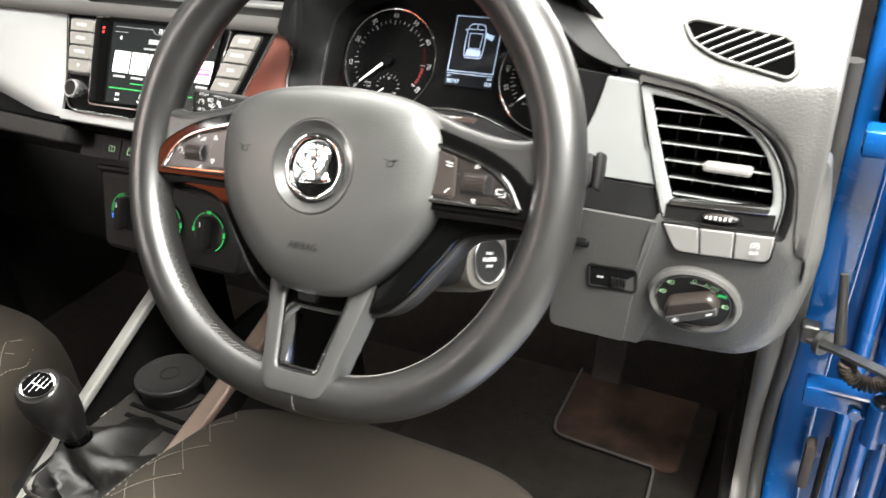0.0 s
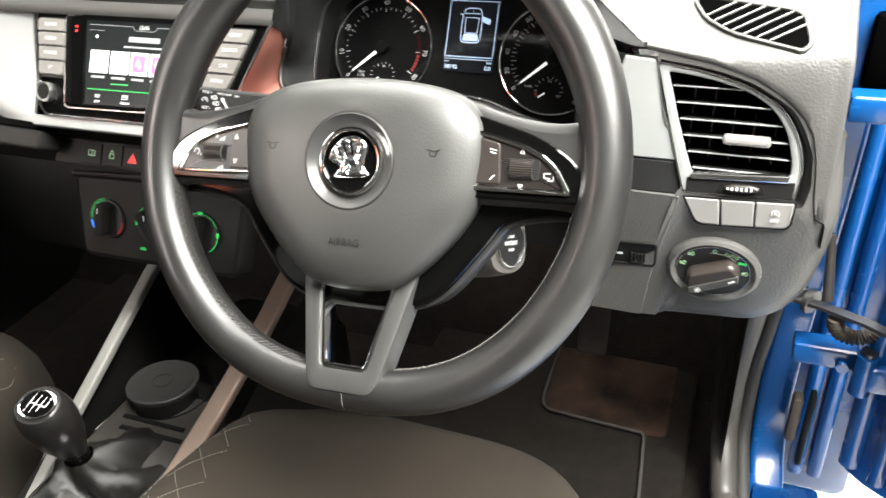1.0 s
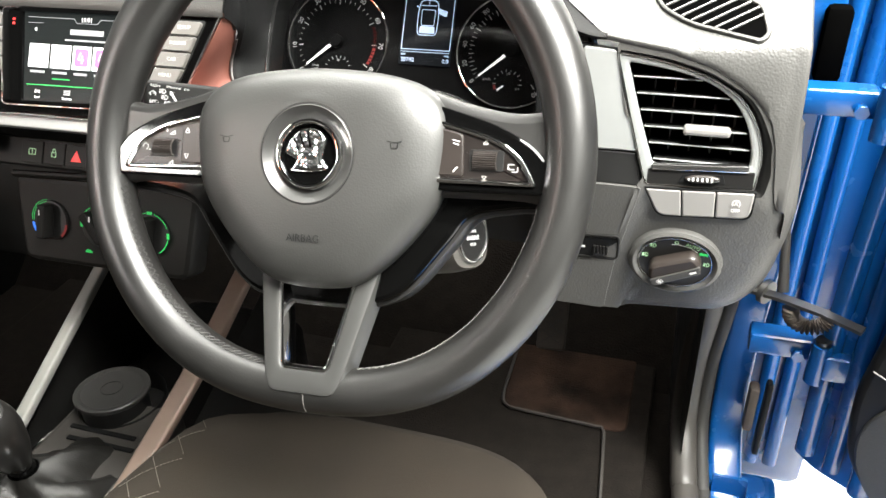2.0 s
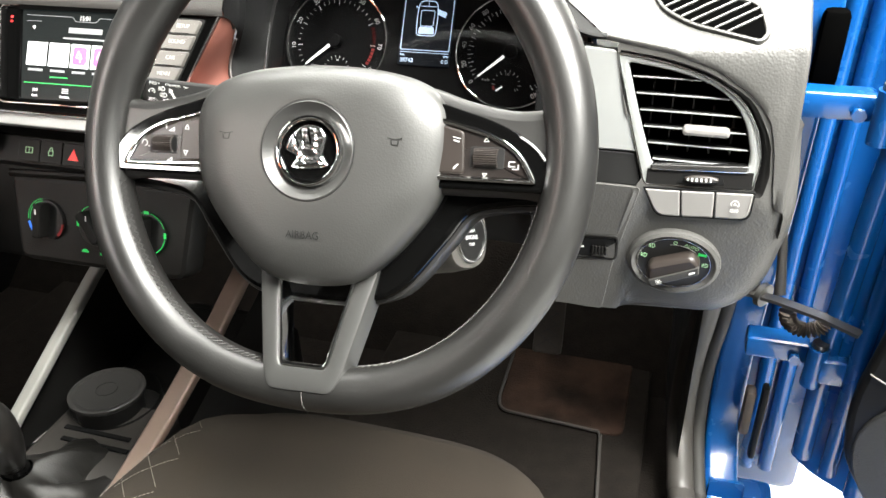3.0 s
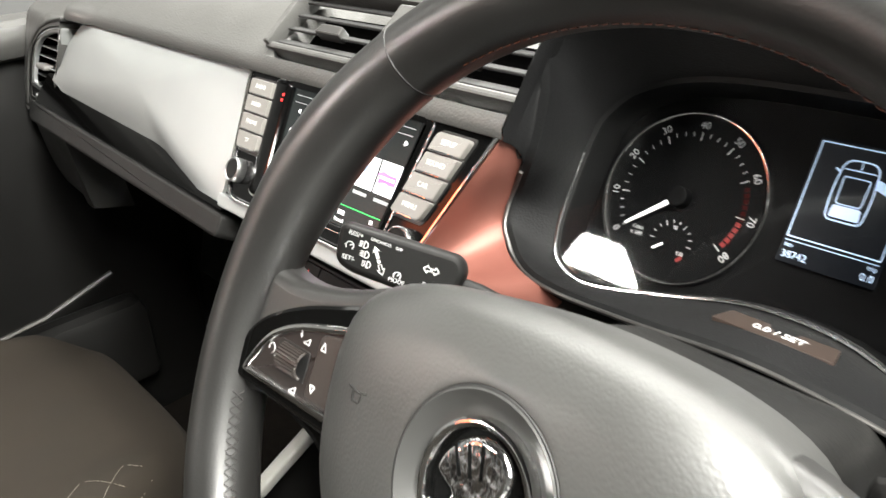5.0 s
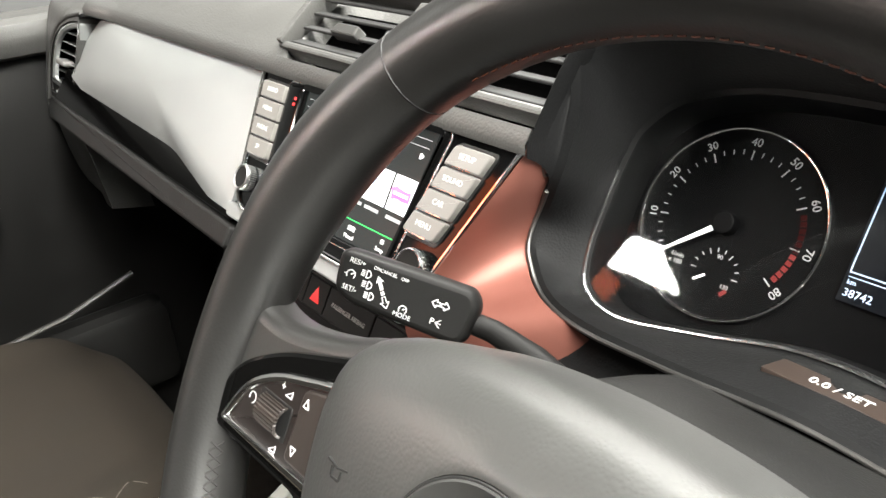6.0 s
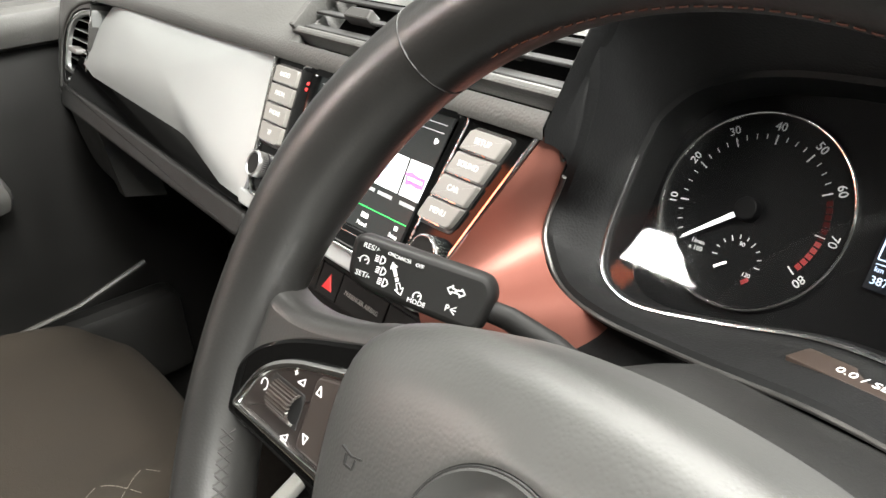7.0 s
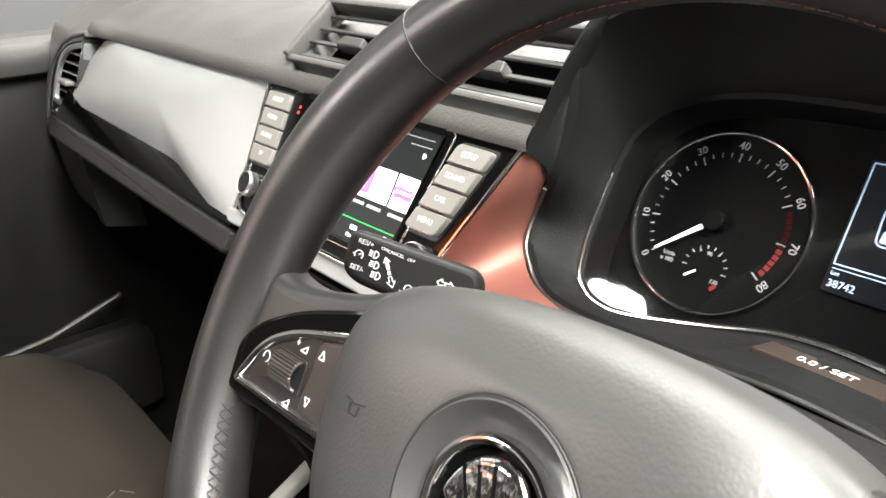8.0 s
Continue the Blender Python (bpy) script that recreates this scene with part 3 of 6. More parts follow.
part("lower_cover", box((0, 0, 0), (0.24, 0.03, 0.1), 0.01, m=pose(0.0, 0.21, 0.80, -8)), M_BLACK, dash, "dark lower cover by the column")
part("inner_carrier", plain_box((CX - 0.03, 0.38, 0.80), (1.26, 0.2, 0.16)), M_BLACK, dash)
part("face_carrier", box((-0.255, -0.03, -0.03), (0.63, 0.12, 0.04), 0.004, m=STACK), M_BLACK, dash)

# panel between the screen and the instruments, orange reflection in its colour; its silver twin beside the driver's
# vent
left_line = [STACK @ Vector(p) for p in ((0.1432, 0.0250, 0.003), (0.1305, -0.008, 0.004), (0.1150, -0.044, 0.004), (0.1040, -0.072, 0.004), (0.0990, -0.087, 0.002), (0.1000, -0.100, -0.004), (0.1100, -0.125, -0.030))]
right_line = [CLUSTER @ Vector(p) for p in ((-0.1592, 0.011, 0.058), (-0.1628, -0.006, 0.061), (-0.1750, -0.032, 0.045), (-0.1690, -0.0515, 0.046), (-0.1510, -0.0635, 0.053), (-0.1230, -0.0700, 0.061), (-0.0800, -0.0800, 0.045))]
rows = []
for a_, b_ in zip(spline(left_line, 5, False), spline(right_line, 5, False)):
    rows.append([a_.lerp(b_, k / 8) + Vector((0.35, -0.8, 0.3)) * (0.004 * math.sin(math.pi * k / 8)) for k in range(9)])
part("warm_silver_panel", loft(rows, closed=False), M_WARMSILVER, dash, "satin silver trim panel with its orange reflection in the colour")
part("silver_panel", slab(rounded([(-0.0835, 0.083), (-0.0590, 0.0812), (-0.0368, 0.006), (-0.108, 0.006), (-0.103, 0.02), (-0.0955, 0.04), (-0.088, 0.062)], [0.002, 0.003, 0.001, 0.001, 0.01, 0.01, 0.01]), -0.02, 0.0005, 0.0015), M_SILVER, dash, "satin silver trim panel", m=SIDE)
part("hood_cheek", slab(rounded([(-0.118, 0.086), (-0.078, 0.084), (-0.0855, 0.055), (-0.0985, 0.022), (-0.104, 0.006), (-0.118, 0.006)], 0.001), -0.02, -0.0022, 0.001), M_HOOD, dash, "matt black cheek of the instrument hood", m=SIDE)
part("dark_band", slab(rounded([(-0.115, 0.0055), (-0.037, 0.0055), (-0.030, -0.021), (-0.115, -0.021)], [0.001, 0.001, 0.004, 0.001]), -0.02, -0.001, 0.0015), M_BLACK, dash, "dark band under the silver panel", m=SIDE)


# ---------------------------------------------------------------- instrument cluster
cluster = thing("instrument_cluster", (0, 0.25, 0.9), "black instrument cluster with two chrome-ringed dials, lit", "instrument cluster")
HOOD_LOOP = spline([(-0.1500, 0.03), (-0.1525, -0.008), (-0.1555, -0.034), (-0.1490, -0.0500), (-0.1240, -0.0650), (-0.06, -0.0645), (0.0, -0.0605), (0.05, -0.063), (0.11, -0.0695), (0.1405, -0.0575),
                    (0.152, -0.03), (0.154, 0.005), (0.137, 0.033), (0.1, 0.062), (0.055, 0.084), (0.0, 0.092), (-0.1, 0.091), (-0.14, 0.08), (-0.156, 0.06)], 6)


def visor(loop, h):
    """The loop at height h, drawn out towards the driver at its top and lower and wider on the passenger side."""
    out = []
    for p in loop:
        f, g = max(0.0, min(1.0, (-p.x - 0.09) / 0.06)), max(0.0, min(1.0, -p.y / 0.03))
        f = f * f * (3 - 2 * f) * g * g * (3 - 2 * g)
        out.append((p.x - 0.0133 * f, p.y, h + 0.019 * max(0.0, min(1.0, p.y / 0.075)) - 0.020 * f))
    return out


LENS_LOOP = spline([(-0.151, 0.02), (-0.152, -0.005), (-0.151, -0.035), (-0.143, -0.0550), (-0.118, -0.0630), (-0.07, -0.0535), (-0.022, -0.0420), (0.025, -0.0425), (0.07, -0.056), (0.11, -0.058), (0.135, -0.035),
                    (0.141, 0.0), (0.132, 0.03), (0.1, 0.058), (0.055, 0.07), (0.0, 0.0735), (-0.08, 0.072), (-0.125, 0.06), (-0.146, 0.04)], 6)
funnel = [at(offset(HOOD_LOOP, -0.002), -0.03), visor(offset(HOOD_LOOP, -0.006), 0.05), visor(offset(HOOD_LOOP, -0.005), 0.0665), visor(HOOD_LOOP, 0.065)]
for k in range(1, 6):
    s = k / 5
    funnel.append([(a[0] * (1 - s) + b.x * s, a[1] * (1 - s) + b.y * s, a[2] * (1 - s) + 0.022 * s) for a, b in zip(visor(HOOD_LOOP, 0.065), LENS_LOOP)])
funnel.append(at(offset(LENS_LOOP, 0.003), 0.021))
funnel.append(at(offset(LENS_LOOP, 0.004), -0.006))
part("binnacle", loft(funnel, cap0=False, cap1=False), M_HOOD, cluster, "matt black hood round the dials", m=CLUSTER)


def evenly(pts, n):
    """The line through pts cut into n even steps."""
    P = [Vector(p) for p in pts]
    run = [0.0]
    for a, b in zip(P, P[1:]):
        run.append(run[-1] + (b - a).length)
    out = []
    for k in range(n + 1):
        d = run[-1] * k / n
        i = min(len(P) - 2, max(j for j in range(len(run)) if run[j] <= d + 1e-9))
        out.append(P[i].lerp(P[i + 1], (d - run[i]) / max(1e-9, run[i + 1] - run[i])))
    return out


mouth = [CLUSTER @ Vector(p) for p in visor(offset(HOOD_LOOP, -0.005), 0.0662)]
lip_line = evenly([foot[1]] + [dash_row(x)[1] for x in hood_x if x < -0.09], 24)
mouth_line = evenly([mouth[k] for k in list(range(6, -1, -1)) + list(range(113, 95, -1))], 24)
part("hood_face", loft([[p.lerp(q, t) + Vector((0, 0.002 * math.sin(math.pi * t), 0)) for p, q in zip(lip_line, mouth_line)] for t in (0, 0.25, 0.5, 0.75, 1.0)], closed=False), M_HOOD, dash, "matt black face of the instrument hood", angle=60)
part("trim_ring", tube([(p[0], p[1], p[2]) for p in visor(offset(HOOD_LOOP, -0.004), 0.0672)][7:72], 0.0013, 8), M_STEEL, cluster, "thin satin metal edge of the hood", m=CLUSTER)
part("bezel_edge", tube([(p.x, p.y, 0.0225) for p in offset(LENS_LOOP, 0.001)[2:62]], 0.0011, 6), M_SATINCHROME, cluster, "thin bright lens edge", m=CLUSTER)
part("dial_plate", slab(offset(LENS_LOOP, -0.003), -0.012, -0.004, 0.001), M_DIALFACE, cluster, m=CLUSTER)
lens = part("lens", loft([at(offset(LENS_LOOP, 0.002), 0.0195), at(offset(LENS_LOOP, 0.002), 0.0205)]), M_LENS, cluster, "clear plastic lens", m=CLUSTER)
lens.visible_shadow = False


def on_circle(c, r, a):
    return (c[0] + r * math.cos(radians(a)), c[1] + r * math.sin(radians(a)))


def dial(name, c, a0, step, top, every, red_from, unit, unit_at):
    """A round instrument: chrome ring, ticks, numbers, needle."""
    ring = part(name, band(ellipse(0.0520, n=96, c=c), ellipse(0.0498, n=96, c=c), -0.006, 0.0002, 0.0010), M_CHROME, cluster, "chrome dial ring", m=CLUSTER)
    part("dial_face", slab(ellipse(0.0500, n=72, c=c), -0.006, -0.0025, 0.0003), M_DIALFACE, ring, m=CLUSTER)
    k = 0
    v = 0
    white, red = [], []
    while v <= top + 0.01:
        a = a0 - step * v
        major = k % every == 0
        p, q = on_circle(c, 0.0402, a), on_circle(c, 0.0352 if major else 0.0375, a)
        (red if v >= red_from and not major else white).append((*p, *q, 0.00065 if major else 0.0004))
        k += 1
        v += MINOR[name]
    part("tick_marks", bars(white, -0.0023), M_TICK, ring, m=CLUSTER)
    if red:
        arc = [(*on_circle(c, 0.0385, a0 - step * w), *on_circle(c, 0.0385, a0 - step * (w + 1.2)), 0.003) for w in [red_from + 0.6 + 1.6 * j for j in range(int((top - red_from) / 1.6))]]
        hot = int(len(arc) * 0.55)
        part("red_zone", bars(arc[:hot], -0.0023), M_REDDIM, ring, "dull red zone", m=CLUSTER)
        part("red_zone", bars(arc[hot:], -0.0023), M_RED, ring, "red warning zone", m=CLUSTER)
    for w in NUMBERS[name]:
        a = a0 - step * w
        x, y = on_circle(c, 0.0444, a)
        lettering("number", str(w), 0.0062, CLUSTER, M_TICK, ring, x, y, -0.0023, turn=a - 90)
    lettering("unit_mark", unit, 0.0036, CLUSTER, M_TICK, ring, c[0] + unit_at[0], c[1] + unit_at[1], -0.0023)
    p, q = on_circle(c, 0.0365, a0 + 1.5), on_circle(c, 0.007, a0 + 1.5)
    d = Vector((q[0] - p[0], q[1] - p[1])).normalized()
    nn = Vector((-d.y, d.x))
    lp = [Vector(p) + nn * 0.0005, Vector(p) - nn * 0.0005, Vector(q) - nn * 0.0013, Vector(q) + nn * 0.0013]
    part("needle", loft([at(lp, 0.001), at(lp, 0.0022)]), M_NEEDLE, ring, "white lit needle", m=CLUSTER)
    part("needle_cap", slab(ellipse(0.0062, n=24, c=c), -0.0025, 0.004, 0.001), M_DIALFACE, ring, m=CLUSTER)
    return ring


def small_gauge(ring, c, marks, red_a, needle_a):
    white = [(*on_circle(c, 0.0135, a), *on_circle(c, 0.0115 if k % 3 else 0.0105, a), 0.0005) for k, a in enumerate(range(0, 181, 20))]
    part("gauge_marks", bars(white, -0.0023), M_TICK, ring, m=CLUSTER)
    part("red_mark", bars([(*on_circle(c, 0.012, red_a), *on_circle(c, 0.012, red_a + 20), 0.0022)], -0.0022), M_RED, ring, m=CLUSTER)
    for body, a, r in marks:
        lettering("gauge_number", body, 0.0032, CLUSTER, M_TICK, ring, *on_circle(c, r, a), -0.0023)
    p, q = on_circle(c, 0.0105, needle_a), on_circle(c, 0.0035, needle_a)
    part("gauge_needle", bars([(*p, *q, 0.0011)], 0.0005), M_NEEDLE, ring, "short white needle", m=CLUSTER)


MINOR = {"rev_counter": 2.5, "speedometer": 5}
NUMBERS = {"rev_counter": range(0, 81, 10), "speedometer": range(0, 241, 20)}
rev = dial("rev_counter", (-0.0915, 0.004), 219, 3.17, 80, 4, 61, "1/min\nx 100", (-0.0205, -0.0255))
spd = dial("speedometer", (0.0795, 0.004), 220, 1.14, 240, 2, 999, "km/h", (-0.0205, -0.026))
small_gauge(rev, (-0.0885, -0.0225), (("90", 90, 0.0090), ("130", -32, 0.0095)), -52, 218)
small_gauge(spd, (0.0785, -0.0255), (("1/2", 90, 0.0095), ("1/1", -22, 0.0105)), 186, 218)

# the small display between the dials: frame, car seen from above with one door open, readings
disp = part("display", slab(rounded([(-0.0278, -0.0135), (0.0230, -0.0135), (0.0230, 0.055), (-0.0278, 0.055)], 0.001), -0.006, -0.002, 0.0003), M_DISPLAY, cluster, "small dark graphic display", m=CLUSTER)
x0, x1, y0, y1 = -0.0260, 0.0212, 0.0008, 0.0532
part("display_border", bars([(x0, y0, x1, y0, 0.0006), (x0, y1, x1, y1, 0.0006), (x0, y0, x0, y1, 0.0006), (x1, y0, x1, y1, 0.0006), (x0, -0.0014, x1, -0.0014, 0.0004)], -0.0019), M_BLUEWHITE, disp, m=CLUSTER)
car = rounded([(-0.0125, 0.014), (0.0065, 0.014), (0.0075, 0.03), (0.006, 0.047), (-0.012, 0.047), (-0.0135, 0.03)], [0.004, 0.004, 0.006, 0.006, 0.006, 0.006])
part("car_outline", band(car, offset(car, 0.0008), -0.0019, -0.0017, 0.0001), M_BLUEWHITE, disp, m=CLUSTER)
inner = rounded([(-0.0095, 0.023), (0.0035, 0.023), (0.004, 0.038), (-0.01, 0.038)], 0.002)
part("cabin_outline", band(inner, offset(inner, 0.0006), -0.0019, -0.0017, 0.0001), M_BLUEWHITE, disp, m=CLUSTER)
part("tailgate_shape", slab(rounded([(-0.0108, 0.016), (0.0048, 0.016), (0.004, 0.0225), (-0.01, 0.0225)], 0.0015), -0.0019, -0.0017, 0.0001), M_BLUEWHITE, disp, m=CLUSTER)
part("bonnet_line", bars([(-0.0105, 0.0415, 0.0045, 0.0415, 0.0006), (-0.003, 0.0415, -0.003, 0.0465, 0.0004), (-0.015, 0.041, -0.0125, 0.0395, 0.001)], -0.0019), M_BLUEWHITE, disp, m=CLUSTER)
part("open_door_shape", slab(rounded([(0.0062, 0.0395), (0.0155, 0.0365), (0.0145, 0.0315), (0.0065, 0.0345)], 0.0008), -0.0019, -0.0017, 0.0001), M_BLUEWHITE, disp, m=CLUSTER)
lettering("reading", "38742", 0.0054, CLUSTER, M_BLUEWHITE, disp, -0.0258, -0.0090, -0.0019, align="LEFT")
lettering("reading", "0.0", 0.0054, CLUSTER, M_BLUEWHITE, disp, 0.0212, -0.0090, -0.0019, align="RIGHT")
lettering("reading", "km", 0.0034, CLUSTER, M_BLUEWHITE, disp, -0.0258, -0.0038, -0.0019, align="LEFT")
lettering("reading", "trip", 0.0034, CLUSTER, M_BLUEWHITE, disp, 0.0212, -0.0038, -0.0019, align="RIGHT")

# reset bar below the lens
BAR = CLUSTER @ Matrix.Translation((0.001, -0.0490, 0.0385)) @ Matrix.Rotation(radians(-66), 4, "X")
bar = part("reset_bar", slab(rounded([(-0.029, -0.0075), (0.031, -0.0075), (0.028, 0.0075), (-0.026, 0.0075)], 0.001), -0.003, 0.0005, 0.0003), M_BROWNBAR, cluster, "dark brown reset bar", m=BAR)
lettering("reset_print", "0.0 / SET", 0.0072, BAR, M_WHITE, bar, 0.002, 0.0, 0.0006)

# ---------------------------------------------------------------- steering wheel
wheel = thing("steering_wheel", (0, 0.03, 0.92), "three-spoke grey leather steering wheel with a blank round emblem", "steering wheel")
R_RIM, R_TUBE = 0.1680, 0.016


def rim_at(a, q, extra=0.0):
    """A point on the rim: a round the wheel, q round the section (0: outside, 180: inside), in degrees."""
    near = lambda c, w: math.exp(-(((a - c + 180) % 360 - 180) / w) ** 2)
    rr = R_TUBE + 0.0018 * (near(32, 16) + near(148, 16)) + 0.0008 * (near(325, 30) + near(215, 30)) + extra
    rad = R_RIM - 0.0075 * near(270, 24)
    c = Vector((math.cos(radians(a)), math.sin(radians(a)), 0))
    return c * (rad + rr * math.cos(radians(q))) + Vector((0, 0, rr * 1.04 * math.sin(radians(q))))


rim_loops = [[rim_at(3 * k, 18 * j) for j in range(20)] for k in range(120)]
rim_loops.append(rim_loops[0])
bm = loft(rim_loops, cap0=False, cap1=False)
bmesh.ops.remove_doubles(bm, verts=bm.verts, dist=1e-6)
rim = part("rim", bm, M_LEATHER, wheel, "grey leather-wrapped rim", m=WHEEL)
for a in (271, 52, 128):
    part("rim_seam", tube([rim_at(a, q, -0.0002) for q in range(0, 360, 15)], 0.0005, 6, closed=True), M_STITCH2 if a == 271 else M_MARK, rim, m=WHEEL)
# baseball stitching along the inner side of the rim
for lo, hi in ((190, 258), (284, 350), (60, 120)):
    bm = bmesh.new()
    a, lo_q = lo, 150 if 180 < lo < 200 else 168
    while lo == 60 and a < hi:
        tube([rim_at(a, 176, 0.0001), rim_at(a + 0.5, 176, 0.0003), rim_at(a + 1.0, 177, 0.0001)], 0.0003, 5, bm=bm)
        a += 1.5
    while a < hi:
        p = [rim_at(a, lo_q, 0.0002), rim_at(a + 0.75, lo_q + 9, 0.0005), rim_at(a + 1.5, lo_q + 18, 0.0002)]
        tube(p, 0.00042 if lo == 190 else 0.00028, 5, bm=bm)
        p = [rim_at(a + 1.5, lo_q, 0.0002), rim_at(a + 0.75, lo_q + 9, 0.0005), rim_at(a, lo_q + 18, 0.0002)]
        tube(p, 0.00042 if lo == 190 else 0.00028, 5, bm=bm)
        a += 1.7
    # top arc: orange light on the dark thread is put into its colour
    part("rim_stitching", bm, M_STITCH2 if lo == 284 else M_TOPTHREAD if lo == 60 else M_THREAD, rim, "sewn leather seam", m=WHEEL)

PAD_HALF = [(0.0, 0.0575), (0.041, 0.0548), (0.069, 0.0480), (0.0845, 0.0375), (0.0910, 0.023), (0.0910, -0.001), (0.0855, -0.027), (0.071, -0.05), (0.0505, -0.0725), (0.030, -0.0865), (0.0, -0.0905)]
PAD = spline([(-x, y) for x, y in PAD_HALF[1:-1]][::-1] + PAD_HALF, 4)[::-1]
RINGS = ((0.98, -0.032), (0.995, -0.012), (1.0, -0.001), (0.992, 0.0045), (0.97, 0.0088), (0.93, 0.0125), (0.86, 0.0162), (0.76, 0.0193), (0.66, 0.0213))
EMB = (0.0, -0.001)
pad_loops = [at([Vector((p.x * s, -0.004 + (p.y + 0.004) * s)) for p in polar(PAD, EMB, 96)], h) for s, h in RINGS]
pad_loops += [at(ellipse(0.0362, n=96, c=EMB), 0.0221), at(ellipse(0.0343, n=96, c=EMB), 0.0223), at(ellipse(0.0333, n=96, c=EMB), 0.0222), at(ellipse(0.0325, n=96, c=EMB), 0.0210)]
part("airbag_cover", loft(pad_loops, cap1=False), M_PAD, wheel, "grained grey airbag cover", m=WHEEL)
for sx in (-1, 1):
    c = (0.0595 * sx, 0.007)
    part("horn_mark", bars([(c[0] - 0.005, c[1] + 0.0022, c[0], c[1] + 0.0012, 0.0006), (c[0], c[1] + 0.0012, c[0] + 0.005, c[1] + 0.0022, 0.0006), (c[0] - 0.0024, c[1] + 0.001, c[0] - 0.002, c[1] - 0.002, 0.0007),
                            (c[0] + 0.0024, c[1] + 0.001, c[0] + 0.002, c[1] - 0.002, 0.0007), (c[0] - 0.002, c[1] - 0.0022, c[0] + 0.002, c[1] - 0.0022, 0.0007)], 0.0209, 0.0008), M_MARK, wheel, "debossed horn mark", m=WHEEL)
lettering("airbag_print", "AIRBAG", 0.0072, WHEEL @ Matrix.Translation((0, -0.056, 0.0222)) @ Matrix.Rotation(radians(4), 4, "X"), M_MARK, wheel, wide=0.95)


def spoke(sx):
    m = WHEEL @ Matrix.Diagonal((sx, 1, 1, 1)) @ Matrix.Translation((0, 0, 0.006))
    arm = spline([(0.176, 0.046), (0.162, 0.0385), (0.148, 0.0325), (0.128, 0.0315), (0.10, 0.037), (0.072, 0.0445), (0.055, 0.03), (0.055, -0.02), (0.085, -0.024), (0.14, -0.024), (0.158, -0.03), (0.17, -0.042)], 4)
    arm_ob = part("spoke_arm", slab(arm, -0.018, -0.0015, 0.007, steps=4), M_SPOKE, wheel, "grey soft-touch spoke arm", m=m)
    black = rounded([(0.06, 0.0365), (0.08, 0.0355), (0.124, 0.0225), (0.149, 0.009), (0.161, -0.010), (0.164, -0.0200), (0.06, -0.0200)], [0.002, 0.01, 0.02, 0.012, 0.006, 0.004, 0.002])
    ins = part("gloss_insert", slab(black, -0.012, 0.0018, 0.002), M_GLOSS, arm_ob, "gloss black spoke insert", m=m)
    out = rounded([(0.06, 0.0265), (0.083, 0.025), (0.119, 0.0155), (0.137, 0.0055), (0.1485, -0.0145), (0.06, -0.0145)], [0.002, 0.01, 0.02, 0.012, 0.003, 0.002])
    part("chrome_surround", band(offset(out, -0.0006), offset(out, 0.0032), 0.0, 0.0042, 0.0016), M_CHROME, wheel, "chrome button surround", m=m)
    inr = offset(out, 0.003)
    plate = part("button_plate", slab(inr, -0.002, 0.0024, 0.0006), M_BUTTON, wheel, "button panel tinted brown for its orange reflection", m=m)
    # inner pair of keys, roller and its well
    part("key", slab(rounded([(0.062, 0.0225), (0.084, 0.0205), (0.101, 0.0165), (0.1025, -0.0105), (0.062, -0.0105)], [0.001, 0.006, 0.003, 0.003, 0.001]), 0.001, 0.0038, 0.0012), M_KEY, plate, m=m)
    part("roller_well", slab(rounded([(0.1055, -0.0065), (0.1275, -0.0065), (0.1275, 0.007), (0.1055, 0.007)], 0.0015), 0.001, 0.0028, 0.0003), M_BLACK, plate, m=m)
    bm = bmesh.new()
    prof = []
    for k in range(45):
        a = radians(-82 + 164 * k / 44)
        r = 0.0060 - (0.0009 if k % 4 in (0, 1) else 0.0)
        prof.append((r * math.sin(a), 0.0005 + r * math.cos(a) * 0.75))
    loft([[(0.1080, 0.0003 + p[0], 0.0015 + p[1]) for p in prof], [(0.1085, 0.0003 + p[0], 0.0022 + p[1]) for p in prof], [(0.1230, 0.0003 + p[0], 0.0022 + p[1]) for p in prof], [(0.1235, 0.0003 + p[0], 0.0015 + p[1]) for p in prof]], closed=False, bm=bm)
    part("roller", bm, M_KEY, plate, "ribbed roller", m=m)
    if sx < 0:
        tri = lambda x, y, s: [(x - 0.0016, y - s, x + 0.0016, y - s, 0.0004), (x - 0.0016, y - s, x, y + s, 0.0004), (x + 0.0016, y - s, x, y + s, 0.0004)]
        part("key_print", bars(tri(0.0970, 0.0125, 0.0016) + tri(0.0975, -0.0055, -0.0016), 0.0039), M_WHITE, plate, m=m)
        part("key_print", bars([(0.108, 0.0095, 0.112, 0.0095, 0.0004), (0.108, 0.0095, 0.108, 0.012, 0.0004), (0.108, 0.012, 0.112, 0.0095, 0.0004), (0.1135, 0.012, 0.1155, 0.012, 0.0004), (0.1145, 0.011, 0.1145, 0.013, 0.0004),
                                (0.109, -0.0115, 0.113, -0.0115, 0.0004), (0.109, -0.0115, 0.109, -0.009, 0.0004), (0.109, -0.009, 0.113, -0.0115, 0.0004)], 0.0026), M_WHITE, plate, m=m)
        face = [(0.1315 + 0.0022 * math.cos(radians(a)), 0.0005 + 0.0022 * math.sin(radians(a)), 0.1315 + 0.0022 * math.cos(radians(a + 40)), 0.0005 + 0.0022 * math.sin(radians(a + 40)), 0.0004) for a in range(-20, 260, 40)]
        part("key_print", bars(face + [(0.1285, -0.0015, 0.1275, -0.002, 0.0008)], 0.0026), M_WHITE, plate, m=m)
    else:
